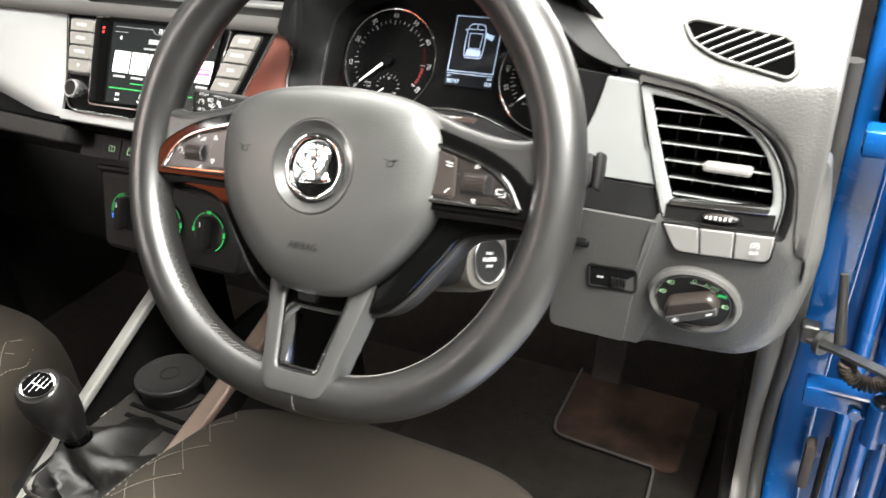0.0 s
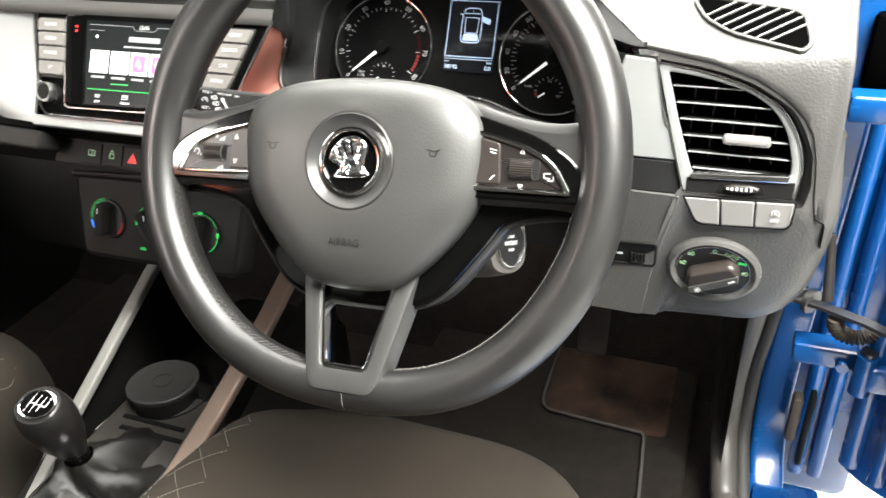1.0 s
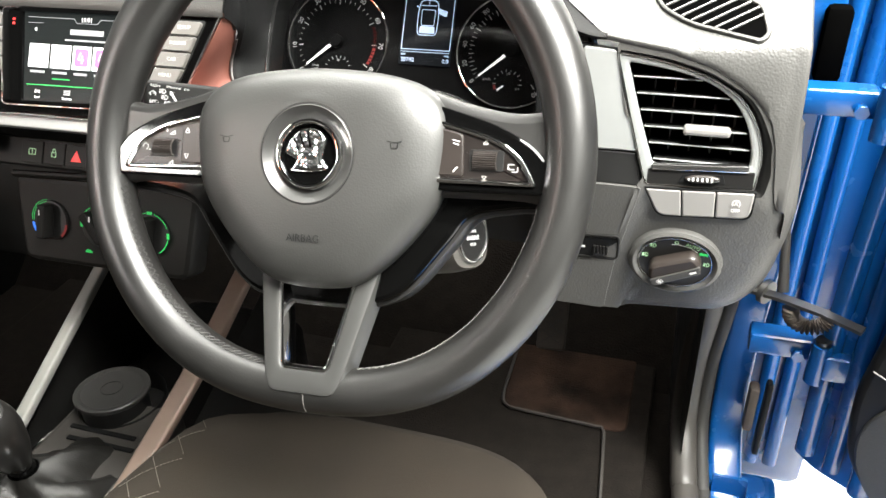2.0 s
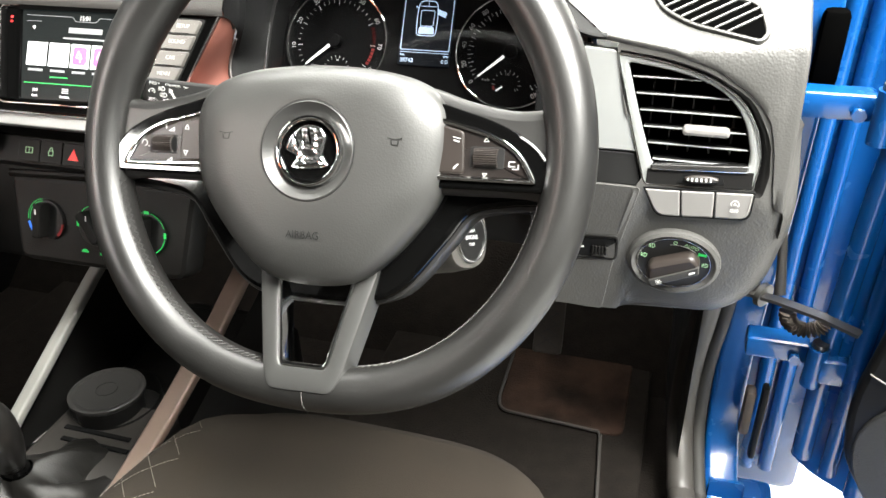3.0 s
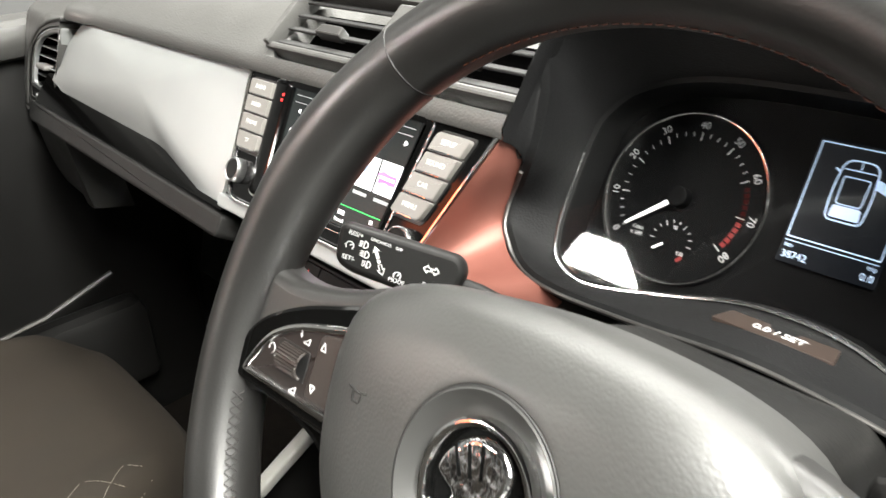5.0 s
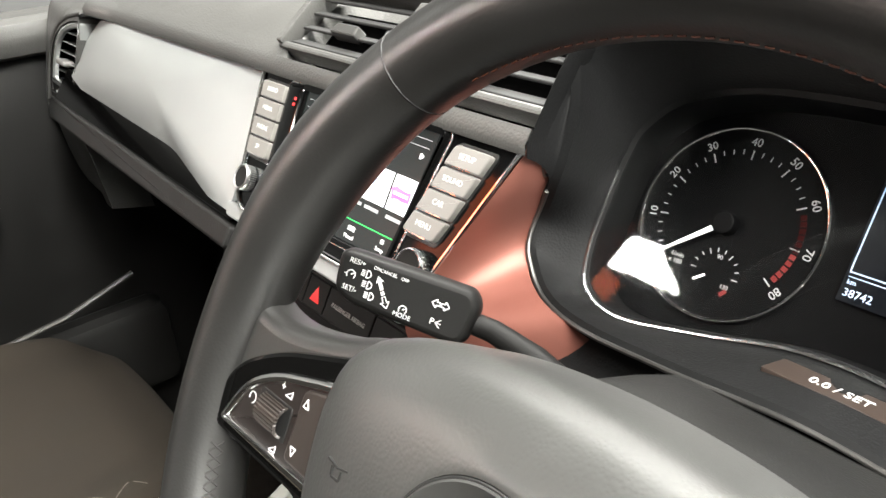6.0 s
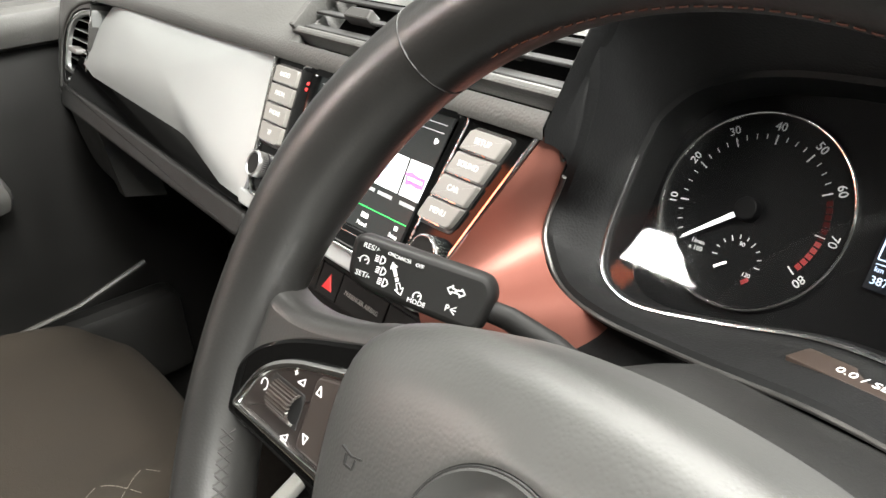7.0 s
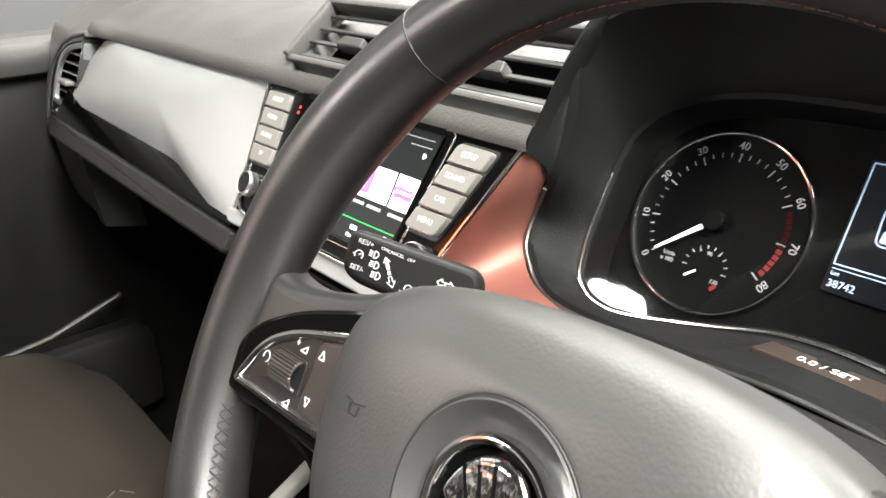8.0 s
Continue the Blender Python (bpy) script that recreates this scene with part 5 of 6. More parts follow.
# ---------------------------------------------------------------- air vents at the ends of the dash
def side_vent(m, label):
    v = thing("air_vent", m @ Vector((0, 0.02, 0)), label, "air vent", "dash air vents")
    part("bezel", band(V_OUT, V_IN, -0.03, 0.001, 0.0022), M_SILVER, v, "satin silver frame", m=m)
    part("bezel_line", tube([(p.x, p.y, 0.0012) for p in offset(V_OUT, 0.0012)], 0.0009, 6, closed=True), M_CHROME, v, "polished edge", m=m)
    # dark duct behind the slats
    part("duct", loft([at(V_IN, -0.004), at(offset(V_IN, 0.002), -0.035), at(offset(V_IN, 0.012), -0.06)], cap0=False), M_DUCT, v, "duct, its inner shade put into the black", m=m)
    box_in = V_IN
    for k in range(6):
        y = 0.0625 - 0.0122 * k
        xs_ = []
        for i in range(len(box_in)):
            p, q = box_in[i - 1], box_in[i]
            if (p.y - y) * (q.y - y) < 0:
                xs_.append(p.x + (q.x - p.x) * (y - p.y) / (q.y - p.y))
        if len(xs_) < 2:
            continue
        a, b = min(xs_) + 0.001, max(xs_) - 0.001
        slat = part("slat", box(((a + b) / 2, y, -0.013), (b - a, 0.0018, 0.018), 0.0007), M_BLACK, v, "black slat", m=m)
        part("slat_edge", box(((a + b) / 2, y, -0.0036), (b - a, 0.0012, 0.0012), 0.0004), M_SILVER, slat, "thin bright slat edge", m=m)
    for k in range(5):
        x = -0.03 + 0.0155 * k
        top = 0.058 - 0.018 * max(0, k - 1) * 0.45
        part("fin", box((x, (top + 0.006) / 2, -0.026), (0.0012, top - 0.006, 0.012), 0.0004), M_GREYDARK, v, "upright fin", m=m)
    tab = rounded([(-0.008, -0.0034), (0.024, -0.0034), (0.0255, 0.0), (0.024, 0.0034), (-0.008, 0.0034), (-0.0095, 0.0)], 0.002)
    part("tab", slab(tab, -0.008, 0.004, 0.0022), M_GREYBTN, v, "grey thumb tab", m=m @ Matrix.Translation((0.004, 0.0258, 0)))
    part("lower_bar", slab(rounded([(-0.025, -0.0015), (0.046, 0.0035), (0.0455, -0.0022), (-0.0245, -0.0062)], 0.0015), -0.012, 0.0034, 0.001), M_SATINCHROME, v, "satin chrome lower bar", m=m)
    part("lower_fascia", slab(rounded([(-0.027, -0.0055), (0.05, -0.0015), (0.05, -0.0145), (-0.027, -0.0175)], 0.001), -0.012, 0.0018, 0.0006), M_LIP, v, "dark lower strip", m=m)
    part("wheel_well", slab(rounded([(-0.0045, -0.0145), (0.0305, -0.0125), (0.0275, -0.0055), (0.0, -0.0065)], 0.001), -0.01, 0.0022, 0.0003), M_HOOD, v, m=m)
    drum = rounded([(-0.0125, -0.0012), (-0.006, -0.0030), (0.006, -0.0030), (0.0125, -0.0012), (0.0125, 0.0012), (0.006, 0.0030), (-0.006, 0.0030), (-0.0125, 0.0012)], 0.002)
    wm = m @ Matrix.Translation((0.0135, -0.0098, 0)) @ Matrix.Rotation(radians(3), 4, "Z")
    th = part("thumb_wheel", slab(drum, -0.004, 0.0052, 0.0018, steps=3), M_KEY, v, "dark thumb wheel with pale ribs", m=wm)
    part("wheel_rib", bars([(-0.0068 + 0.0034 * k, -0.0013, -0.0068 + 0.0034 * k, 0.0013, 0.0015) for k in range(5)], 0.0053, 0.0006), M_WHITE, th, m=wm)
    part("wheel_mark", bars([(-0.0105, 0.0, -0.0092, 0.0009, 0.0008), (-0.0105, 0.0, -0.0092, -0.0009, 0.0008)], 0.0051, 0.0005), M_WHITE, th, m=wm)
    return v


side_vent(SIDE, "dash end air vent with satin chrome frame and dark slats")
side_vent(MIRROR @ SIDE, "passenger end air vent with dark slats")

# three blank keys below the driver's vent
switches = thing("switch_row", (0.25, 0.12, 0.85), "row of three pale grey dash keys, one marked", "switch panel")
ED = [(-0.0275, -0.0205), (-0.0005, -0.0195), (0.0248, -0.018), (0.0525, -0.0165)]
LO = [(-0.0165, -0.0410), (0.002, -0.0402), (0.0262, -0.0386), (0.0510, -0.0370)]
for k in range(3):
    q = [Vector(ED[k]) + Vector((0.0004, -0.0006)), Vector(ED[k + 1]) + Vector((-0.0004, -0.0006)), Vector(LO[k + 1]) + Vector((-0.0004, 0)), Vector(LO[k]) + Vector((0.0004, 0))]
    key = part("key", undercut(slab(rounded(q, [0.0014, 0.0014, 0.006 if k == 2 else 0.0014, 0.006 if k == 0 else 0.0014]), -0.01, 0.0032, 0.0012)), M_GREYBTN, switches, "pale grey key", m=SIDE)
    if k == 2:
        part("key_print", bars([(0.040 + 0.0028 * math.cos(radians(a)), -0.0262 + 0.0028 * math.sin(radians(a)), 0.040 + 0.0028 * math.cos(radians(a + 32)), -0.0262 + 0.0028 * math.sin(radians(a + 32)), 0.0005) for a in range(-40, 210, 32)], 0.0033), M_WHITE, key, m=SIDE)
        lettering("key_print", "A", 0.004, SIDE, M_WHITE, key, 0.040, -0.0262, 0.0033)
        lettering("key_print", "OFF", 0.0036, SIDE, M_WHITE, key, 0.040, -0.0315, 0.0033)
part("key_gap", undercut(slab(rounded([(-0.0285, -0.0198), (0.0535, -0.0158), (0.0522, -0.038), (-0.0165, -0.042)], [0.001, 0.001, 0.006, 0.006]), -0.01, 0.0024, 0.0004)), M_HOOD, switches, m=SIDE)

# rotary light switch
light = thing("light_switch", (0.24, 0.12, 0.8), "round black light switch with green symbols and a ribbed knob", "light switch")
LS = SIDE @ Matrix.Translation((0.002, -0.0826, -0.0178)) @ Matrix.Rotation(radians(18.6), 4, "X")
part("collar", loft([at(ellipse(0.0375, 0.0315, 56), -0.004), at(ellipse(0.0362, 0.0302, 56), 0.0050), at(ellipse(0.0330, 0.0275, 56), 0.0068), at(ellipse(0.0310, 0.0258, 56), 0.0060), at(ellipse(0.0288, 0.0240, 56), 0.0025)], cap0=False, cap1=False), M_DASH, light, "raised collar", m=LS)
face = part("dial_face", slab(ellipse(0.0292, 0.0243, 56), -0.005, 0.0035, 0.0006), M_BLACK, light, "black dial", m=LS)
part("dial_ring", tube([(p.x, p.y, 0.0042) for p in ellipse(0.0286, 0.0238, 56)], 0.0006, 6, closed=True), M_SATINCHROME, face, m=LS)
TURN_ = LS @ Matrix.Rotation(radians(23), 4, "Z")
KN = rounded([(-0.021, -0.011), (0.019, -0.008), (0.0215, 0.0), (0.018, 0.0085), (-0.017, 0.009), (-0.022, 0.0)], [0.004, 0.005, 0.004, 0.005, 0.005, 0.004])
knob = part("knob", loft([at(KN, 0.002), at(KN, 0.012), at(offset(KN, 0.001), 0.014), at(offset(KN, 0.003), 0.0152)]), M_KEY, face, "black turning knob", m=TURN_)
part("knob_bar", slab(rounded([(-0.0205, -0.0105), (0.019, -0.0075), (0.0205, -0.001), (-0.021, -0.0035)], 0.0015), 0.01, 0.0166, 0.001), M_GREYDARK, face, "grey grip bar", m=TURN_)
part("knob_mark", bars([(0.0115, -0.005, 0.0165, -0.0045, 0.0016)], 0.0167), M_WHITE, face, m=TURN_)
part("sun_mark", bars([(-0.0145, -0.0068, -0.0125, -0.0068, 0.002)] + [(-0.0135 + 0.0016 * math.cos(radians(a)), -0.0068 + 0.0016 * math.sin(radians(a)), -0.0135 + 0.0026 * math.cos(radians(a)), -0.0068 + 0.0026 * math.sin(radians(a)), 0.0005) for a in range(0, 360, 45)], 0.0167), M_WHITE, face, m=TURN_)
O_ = lambda x, y, r: [(x + r * math.cos(radians(a)), y + r * math.sin(radians(a)), x + r * math.cos(radians(a + 45)), y + r * math.sin(radians(a + 45)), 0.0005) for a in range(0, 360, 45)]
part("lamp_mark", bars(O_(-0.0005, 0.0195, 0.0014), 0.0036), M_PALEGREEN, face, m=LS)
lettering("auto_print", "AUTO", 0.0042, LS, M_PALEGREEN, face, 0.0125, 0.0168, 0.0036, turn=-18)
part("lamp_mark", bars([(0.018, 0.011, 0.0245, 0.0105, 0.0022), (0.0185, 0.0122, 0.0185, 0.0092, 0.001), (0.024, 0.012, 0.024, 0.009, 0.001)], 0.0036), M_GREEN, face, "lit green lamp symbol", m=LS)
for x_, y_ in ((0.0245, 0.001), (-0.018, 0.0145), (-0.0235, 0.0045)):
    part("lamp_mark", bars(lamp(x_, y_), 0.0036), M_PALEGREEN, face, m=LS)
part("arc_line", bars([(0.0225 * math.cos(radians(a)), 0.0175 * math.sin(radians(a)), 0.0225 * math.cos(radians(a - 8)), 0.0175 * math.sin(radians(a - 8)), 0.0003) for a in range(100, 45, -8)], 0.0036), M_WHITE, face, m=LS)

# headlamp level wheel in a slot
slot = thing("level_switch", (0.18, 0.12, 0.8), "small thumb wheel in a dark slot", "switch")
SLT = rounded([(-0.083, -0.0655), (-0.044, -0.0635), (-0.044, -0.0815), (-0.083, -0.0835)], 0.003)
part("slot_rim", undercut(band(offset(SLT, -0.0015), offset(SLT, 0.001), -0.004, 0.0032, 0.001)), M_LOWER, slot, m=SIDE)
part("slot_floor", undercut(slab(offset(SLT, 0.0005), -0.006, 0.0021, 0.0003)), M_HOOD, slot, m=SIDE)
for k in range(5):
    part("wheel_rib", undercut(box((-0.063 + 0.0026 * k, -0.0755, 0.003), (0.0018, 0.007, 0.004), 0.0006)), M_LIP, slot, m=SIDE)
part("slot_mark", undercut(bars([(-0.0755, -0.0745, -0.0705, -0.0742, 0.0016)], 0.0022)), M_WHITE, slot, m=SIDE)

# ---------------------------------------------------------------- centre vents on the dash top
CV = basis((CX, 0.180, 0.9835), 52)
cvent = thing("air_vent", (CX, 0.2, 1.0), "pair of centre dash vents with wide dark slats", "air vent", "dash air vents")
FR = rounded([(-0.126, -0.002), (0.139, -0.002), (0.139, 0.058), (-0.131, 0.058)], [0.004, 0.002, 0.002, 0.01])
part("frame_sill", box((0.009, 0.001, -0.008), (0.272, 0.006, 0.016), 0.002), M_DASH, cvent, "grey lower frame", m=CV)
part("frame_side", box((-0.124, 0.029, -0.006), (0.008, 0.058, 0.02), 0.002), M_DASH, cvent, "grey side frame", m=CV)
part("frame_head", box((0.0085, 0.0575, -0.006), (0.273, 0.006, 0.02), 0.002), M_DASH, cvent, "grey upper frame", m=CV)
part("centre_bar", box((0.009, 0.028, -0.004), (0.02, 0.05, 0.014), 0.002), M_DASH, cvent, "grey centre bar", m=CV)
part("duct", slab(offset(FR, 0.006), -0.03, -0.024, 0.001), M_DUCT, cvent, "duct, its inner shade put into the black", m=CV)
for x0, x1 in ((-0.118, -0.003), (0.021, 0.144)):
    for k in range(4):
        y = 0.0085 + 0.0135 * k
        sl = box((0, 0, 0), (x1 - x0, 0.0095 if k == 0 else 0.0075, 0.0022), 0.0008, m=Matrix.Translation(((x0 + x1) / 2, y, -0.006)) @ Matrix.Rotation(radians(-38), 4, "X"))
        part("slat", sl, M_SLAT, cvent, "wide grey slat", m=CV)
    tab = rounded([(-0.016, -0.004), (0.016, -0.004), (0.013, 0.005), (-0.013, 0.005)], 0.002)
    part("tab", slab(tab, -0.008, 0.001, 0.0015), M_GREYDARK, cvent, "dark grey thumb tab", m=CV @ Matrix.Translation(((x0 + x1) / 2, 0.0225, 0)))

# ---------------------------------------------------------------- demister grille beside the windscreen
DM = basis((0.25, 0.172, 0.9755), 62)
dem = thing("demister_vent", (0.25, 0.18, 0.98), "side window demister grille with slanting fins", "air vent")
DO = rounded([(-0.0515, 0.0310), (-0.0440, 0.0370), (0.0220, 0.0260), (0.0310, 0.0190), (0.0370, -0.0080), (0.0310, -0.0178), (-0.0200, -0.0035), (-0.0410, 0.0110)], [0.004, 0.004, 0.006, 0.006, 0.005, 0.006, 0.010, 0.008])
part("frame", band(DO, offset(DO, 0.0032), -0.004, 0.0030, 0.0014), M_DASH, dem, "grey grille frame", m=DM)
# flat black plate on the dash stands in for the shaded opening
part("duct", slab(offset(DO, 0.002), -0.002, 0.0010, 0.0003), M_DUCT, dem, "duct, its inner shade put into the black", m=DM)
def chord(loop, p, d):
    """Where the line through p along d enters and leaves a loop."""
    hits = []
    for i in range(len(loop)):
        a, e = loop[i - 1], loop[i] - loop[i - 1]
        den = d.x * e.y - d.y * e.x
        if abs(den) > 1e-12:
            w = a - p
            s, t = (w.x * e.y - w.y * e.x) / den, (w.x * d.y - w.y * d.x) / den
            if 0 <= t <= 1:
                hits.append(s)
    return (min(hits), max(hits)) if len(hits) > 1 else None


D_IN = offset(DO, 0.0030)
for k in range(7):
    p0, d0 = Vector((-0.040 + 0.0125 * k, 0.014)), Vector((math.cos(radians(38)), math.sin(radians(38))))
    got = chord(D_IN, p0, d0)
    if got and got[1] - got[0] > 0.006:
        mid_ = p0 + d0 * (got[0] + got[1]) / 2
        fin = box((0, 0, 0), (got[1] - got[0], 0.0013, 0.0022), 0.0005, m=Matrix.Translation((mid_.x, mid_.y, 0.0018)) @ Matrix.Rotation(radians(38), 4, "Z"))
        part("fin", fin, M_GREYBTN, dem, "slanting fin", m=DM)

# ---------------------------------------------------------------- hazard row and heater controls
row = thing("hazard_switch_row", (CX, 0.13, 0.83), "dark switch row with a red hazard triangle", "switch panel")
HZ = basis((-0.340, 0.128, 0.831), 31)
part("row_panel", slab(rounded([(-0.09, -0.0135), (0.150, -0.0135), (0.140, 0.0135), (-0.085, 0.0135)], 0.004), -0.02, 0.0, 0.001), M_LIP, row, "dark panel", m=HZ)
for k in range(5):
    x = (-0.0395, -0.013, 0.0135, 0.0535, 0.1075)[k]
    w = 0.0128 if k < 3 else 0.0265
    key = part("key", slab(rounded([(x - w, -0.011), (x + w, -0.011), (x + w, 0.011), (x - w, 0.011)], 0.001), -0.01, 0.002, 0.0008), M_LIP, row, "dark key", m=HZ)
    if k == 0:
        part("key_print", bars([(-0.055, -0.0025, -0.047, -0.0025, 0.0006), (-0.055, 0.003, -0.047, 0.003, 0.0006), (-0.055, -0.0025, -0.055, 0.003, 0.0006), (-0.047, -0.0025, -0.047, 0.003, 0.0006), (-0.051, -0.0025, -0.051, 0.003, 0.0005)], 0.0021), M_PALEGREEN, key, m=HZ @ Matrix.Translation((0.012, 0, 0)))
    if k == 1:
        part("key_print", bars([(-0.0155, -0.003, -0.0105, -0.003, 0.0006), (-0.0155, 0.0015, -0.0105, 0.0015, 0.0006), (-0.0155, -0.003, -0.0155, 0.0015, 0.0006), (-0.0105, -0.003, -0.0105, 0.0015, 0.0006), (-0.0148, 0.0015, -0.0138, 0.0048, 0.0006), (-0.0112, 0.0015, -0.0122, 0.0048, 0.0006), (-0.0138, 0.0048, -0.0122, 0.0048, 0.0006)], 0.0021), M_PALEGREEN, key, m=HZ)
    if k == 2:
        tri_ = [Vector((0.0075, -0.0055)), Vector((0.0195, -0.0055)), Vector((0.0135, 0.0055))]
        part("hazard_triangle", slab(tri_, 0.0018, 0.0026, 0.0003), M_REDTRI, key, "red hazard triangle", m=HZ)
    if k == 3:
        lettering("key_print", "PASSENGER AIRBAG", 0.0044, HZ, M_GREYPRINT, key, x, 0.0, 0.0021)
HT = basis((-0.33, 0.14, 0.745), 20)
heater = thing("heater_panel", (-0.33, 0.14, 0.74), "dark heater panel with three dials and green marks", "heater controls")
HP = rounded([(-0.118, 0.042), (0.112, 0.05), (0.098, -0.048), (-0.108, -0.05)], 0.012)
part("panel", slab(HP, -0.03, 0.0, 0.006), M_LOWER, heater, "dark panel", m=HT)
part("panel_lip", tube([(-0.112, 0.045, 0.004), (0.0, 0.051, 0.006), (0.105, 0.053, 0.004)], 0.004, 8), M_LOWER, heater, m=HT)
for k, (x, y, r) in enumerate(((-0.0690, -0.0015, 0.0218), (-0.0060, -0.0015, 0.0218), (0.0563, -0.0015, 0.0218))):
    d = part("dial", slab(ellipse(r, n=40, c=(x, y)), -0.004, 0.004, 0.001), M_BLACK, heater, "round black dial", m=HT)
    part("grip", slab(rounded([(x - r * 0.24, y - r * 0.85), (x + r * 0.24, y - r * 0.85), (x + r * 0.24, y + r * 0.85), (x - r * 0.24, y + r * 0.85)], r * 0.15), 0.002, 0.018 if r > 0.02 else 0.01, 0.002), M_LIP, d, "upright grip", m=HT @ Matrix.Translation((x, y, 0)) @ Matrix.Rotation(radians((-6, 38, -6)[k]), 4, "Z") @ Matrix.Translation((-x, -y, 0)))
    part("grip_mark", bars([(x, y + r * 0.35, x, y + r * 0.6, 0.0014)], 0.0182 if r > 0.02 else 0.0102), M_WHITE, d, m=HT)
    arc_ = lambda a0, a1, rr, w: [(x + rr * math.cos(radians(a)), y + rr * math.sin(radians(a)), x + rr * math.cos(radians(a + 8)), y + rr * math.sin(radians(a + 8)), w) for a in range(a0, a1, 8)]
    if k == 0:
        part("warm_arc", bars(arc_(-48, -8, r * 1.0, 0.0028), 0.0041), M_RED, d, "red arc", m=HT)
        part("cold_arc", bars(arc_(190, 228, r * 1.0, 0.0028), 0.0041), M_BLUELIT, d, "blue arc", m=HT)
        part("green_arc", bars(arc_(96, 180, r * 1.02, 0.0005) + arc_(96, 180, r * 0.92, 0.0005), 0.0041), M_GREEN, d, m=HT)
    else:
        part("green_arc", bars(arc_(-60, -16, r * 1.0, 0.0010) + arc_(100, 172, r * 1.0, 0.0006) + arc_(20, 70, r * 1.0, 0.0005), 0.0041), M_GREEN, d, m=HT)
        for one in ((x - 0.003, y + r, x + 0.003, y + r, 0.0032), (x + r, y - 0.003, x + r, y + 0.003, 0.003), (x - r, y - 0.002, x - r, y + 0.003, 0.003)):
            part("green_mark", bars([one], 0.0042), M_GREEN, d, m=HT)
part("green_mark", bars([(-0.027, -0.031, -0.0185, -0.031, 0.0022), (-0.0255, -0.0295, -0.02, -0.0295, 0.0018)], 0.0005), M_GREEN, heater, m=HT)
part("cooling_mark", bars([(-0.004, -0.0315, -0.001, -0.0315, 0.003)], 0.0005), M_GREEN, heater, m=HT)

# ---------------------------------------------------------------- front seats
def seat(cx, front, top, label, mirror=1):
    s = thing("front_seat", (cx, front - 0.3, 0.33), label, "car seat", "front seats")
    rows = []
    for d, z, w in ((0.02, -0.24, 0.18), (0.012, -0.15, 0.21), (0.006, -0.08, 0.225), (0.0, -0.045, 0.23), (-0.012, -0.018, 0.234), (-0.035, 0.0, 0.236), (-0.075, 0.008, 0.238), (-0.14, 0.01, 0.24), (-0.3, 0.0, 0.245), (-0.5, -0.02, 0.24)):
        r = []
        for k in range(-16, 17):
            q = k / 16
            curve = 0.23 * abs(q) ** 5 * (1.0 if d > -0.2 else 0.3)
            side = -0.2 * (max(0, abs(q) - 0.9) / 0.1) ** 1.6
            bol = 0.014 * math.exp(-((abs(q) - 0.72) / 0.14) ** 2) if d < -0.03 else 0.0
            r.append((cx + w * q, front + d - curve, top + z + bol + side - 0.012 * q * q))
        rows.append(r)
    cushion = part("cushion", loft(rows, closed=False), M_SEAT, s, "dark brown-grey fabric cushion", angle=60)

    def on_top(x, y):
        """The cushion's surface height at a place."""
        best = None
        for r in rows:
            for p in r:
                dd = (p[0] - x) ** 2 + (p[1] - y) ** 2
                if best is None or dd < best[0]:
                    best = (dd, p[2])
        return best[1]

    def seam(pts, name="seam_stitching", dash_len=0.0038, gap=0.0022, r=0.0007):
        """A row of thread dashes laid on the cushion."""
        path = spline(pts, 60, False)
        bm = bmesh.new()
        run, start = 0.0, 0
        for i in range(1, len(path)):
            run += (path[i] - path[i - 1]).length
            if run > dash_len + gap:
                seg = path[start:i]
                acc, keep = 0.0, [seg[0]]
                for j in range(1, len(seg)):
                    acc += (seg[j] - seg[j - 1]).length
                    if acc < dash_len:
                        keep.append(seg[j])
                if len(keep) > 1:
                    tube([keep[0], keep[-1]], r, 5, bm=bm)
                run, start = 0.0, i
        tagged(part(name, bm, M_STITCH, cushion, "pale dashed thread"), kind="stuff")

    def lay(x, y):
        # height by interpolation between the rows of the cushion
        q = (x - cx)
        cand = []
        for r in rows:
            w = r[-1][0] - cx
            if abs(q) > w:
                continue
            f = (q / w + 1) * 16
            i = min(31, int(f))
            a, b = r[i], r[i + 1]
            t = f - i
            cand.append((a[1] + (b[1] - a[1]) * t, a[2] + (b[2] - a[2]) * t))
        cand = cand[3:]
        for (y0, z0), (y1, z1) in zip(cand, cand[1:]):
            if y1 <= y <= y0:
                t = (y - y0) / (y1 - y0 + 1e-9)
                return Vector((x, y, z0 + (z1 - z0) * t + 0.001))
        return Vector((x, y, (cand[0][1] if cand and y > cand[0][0] else cand[-1][1]) + 0.001))

    # a dashed seam follows the front corners; on the inner side a quilted lattice of diamonds lies beside it
    edge_line = [(-0.203, -0.13), (-0.2, -0.087), (-0.196, -0.056), (-0.191, -0.026), (-0.184, 0.0), (-0.165, 0.027), (-0.14, 0.052), (-0.10, 0.064)]
    for sx in (-1, 1):
        seam([lay(cx + (x if sx < 0 else -x), y + front - 0.092) for x, y in edge_line[:6]], r=0.0004)
    seam([lay(cx + mirror * (0.007 - x), y - 0.004 + front - 0.092) for x, y in edge_line[:6]], r=0.0004)

    def knot(i, j):
        return Vector((-0.169 + 0.0175 * i + 0.019 * j, -0.052 + 0.0185 * i - 0.020 * j))

    def inside(p):
        for (x0, y0), (x1, y1) in zip(edge_line, edge_line[1:]):
            if y0 <= p.y <= y1:
                return p.x > x0 + (x1 - x0) * (p.y - y0) / (y1 - y0) + 0.007
        return False

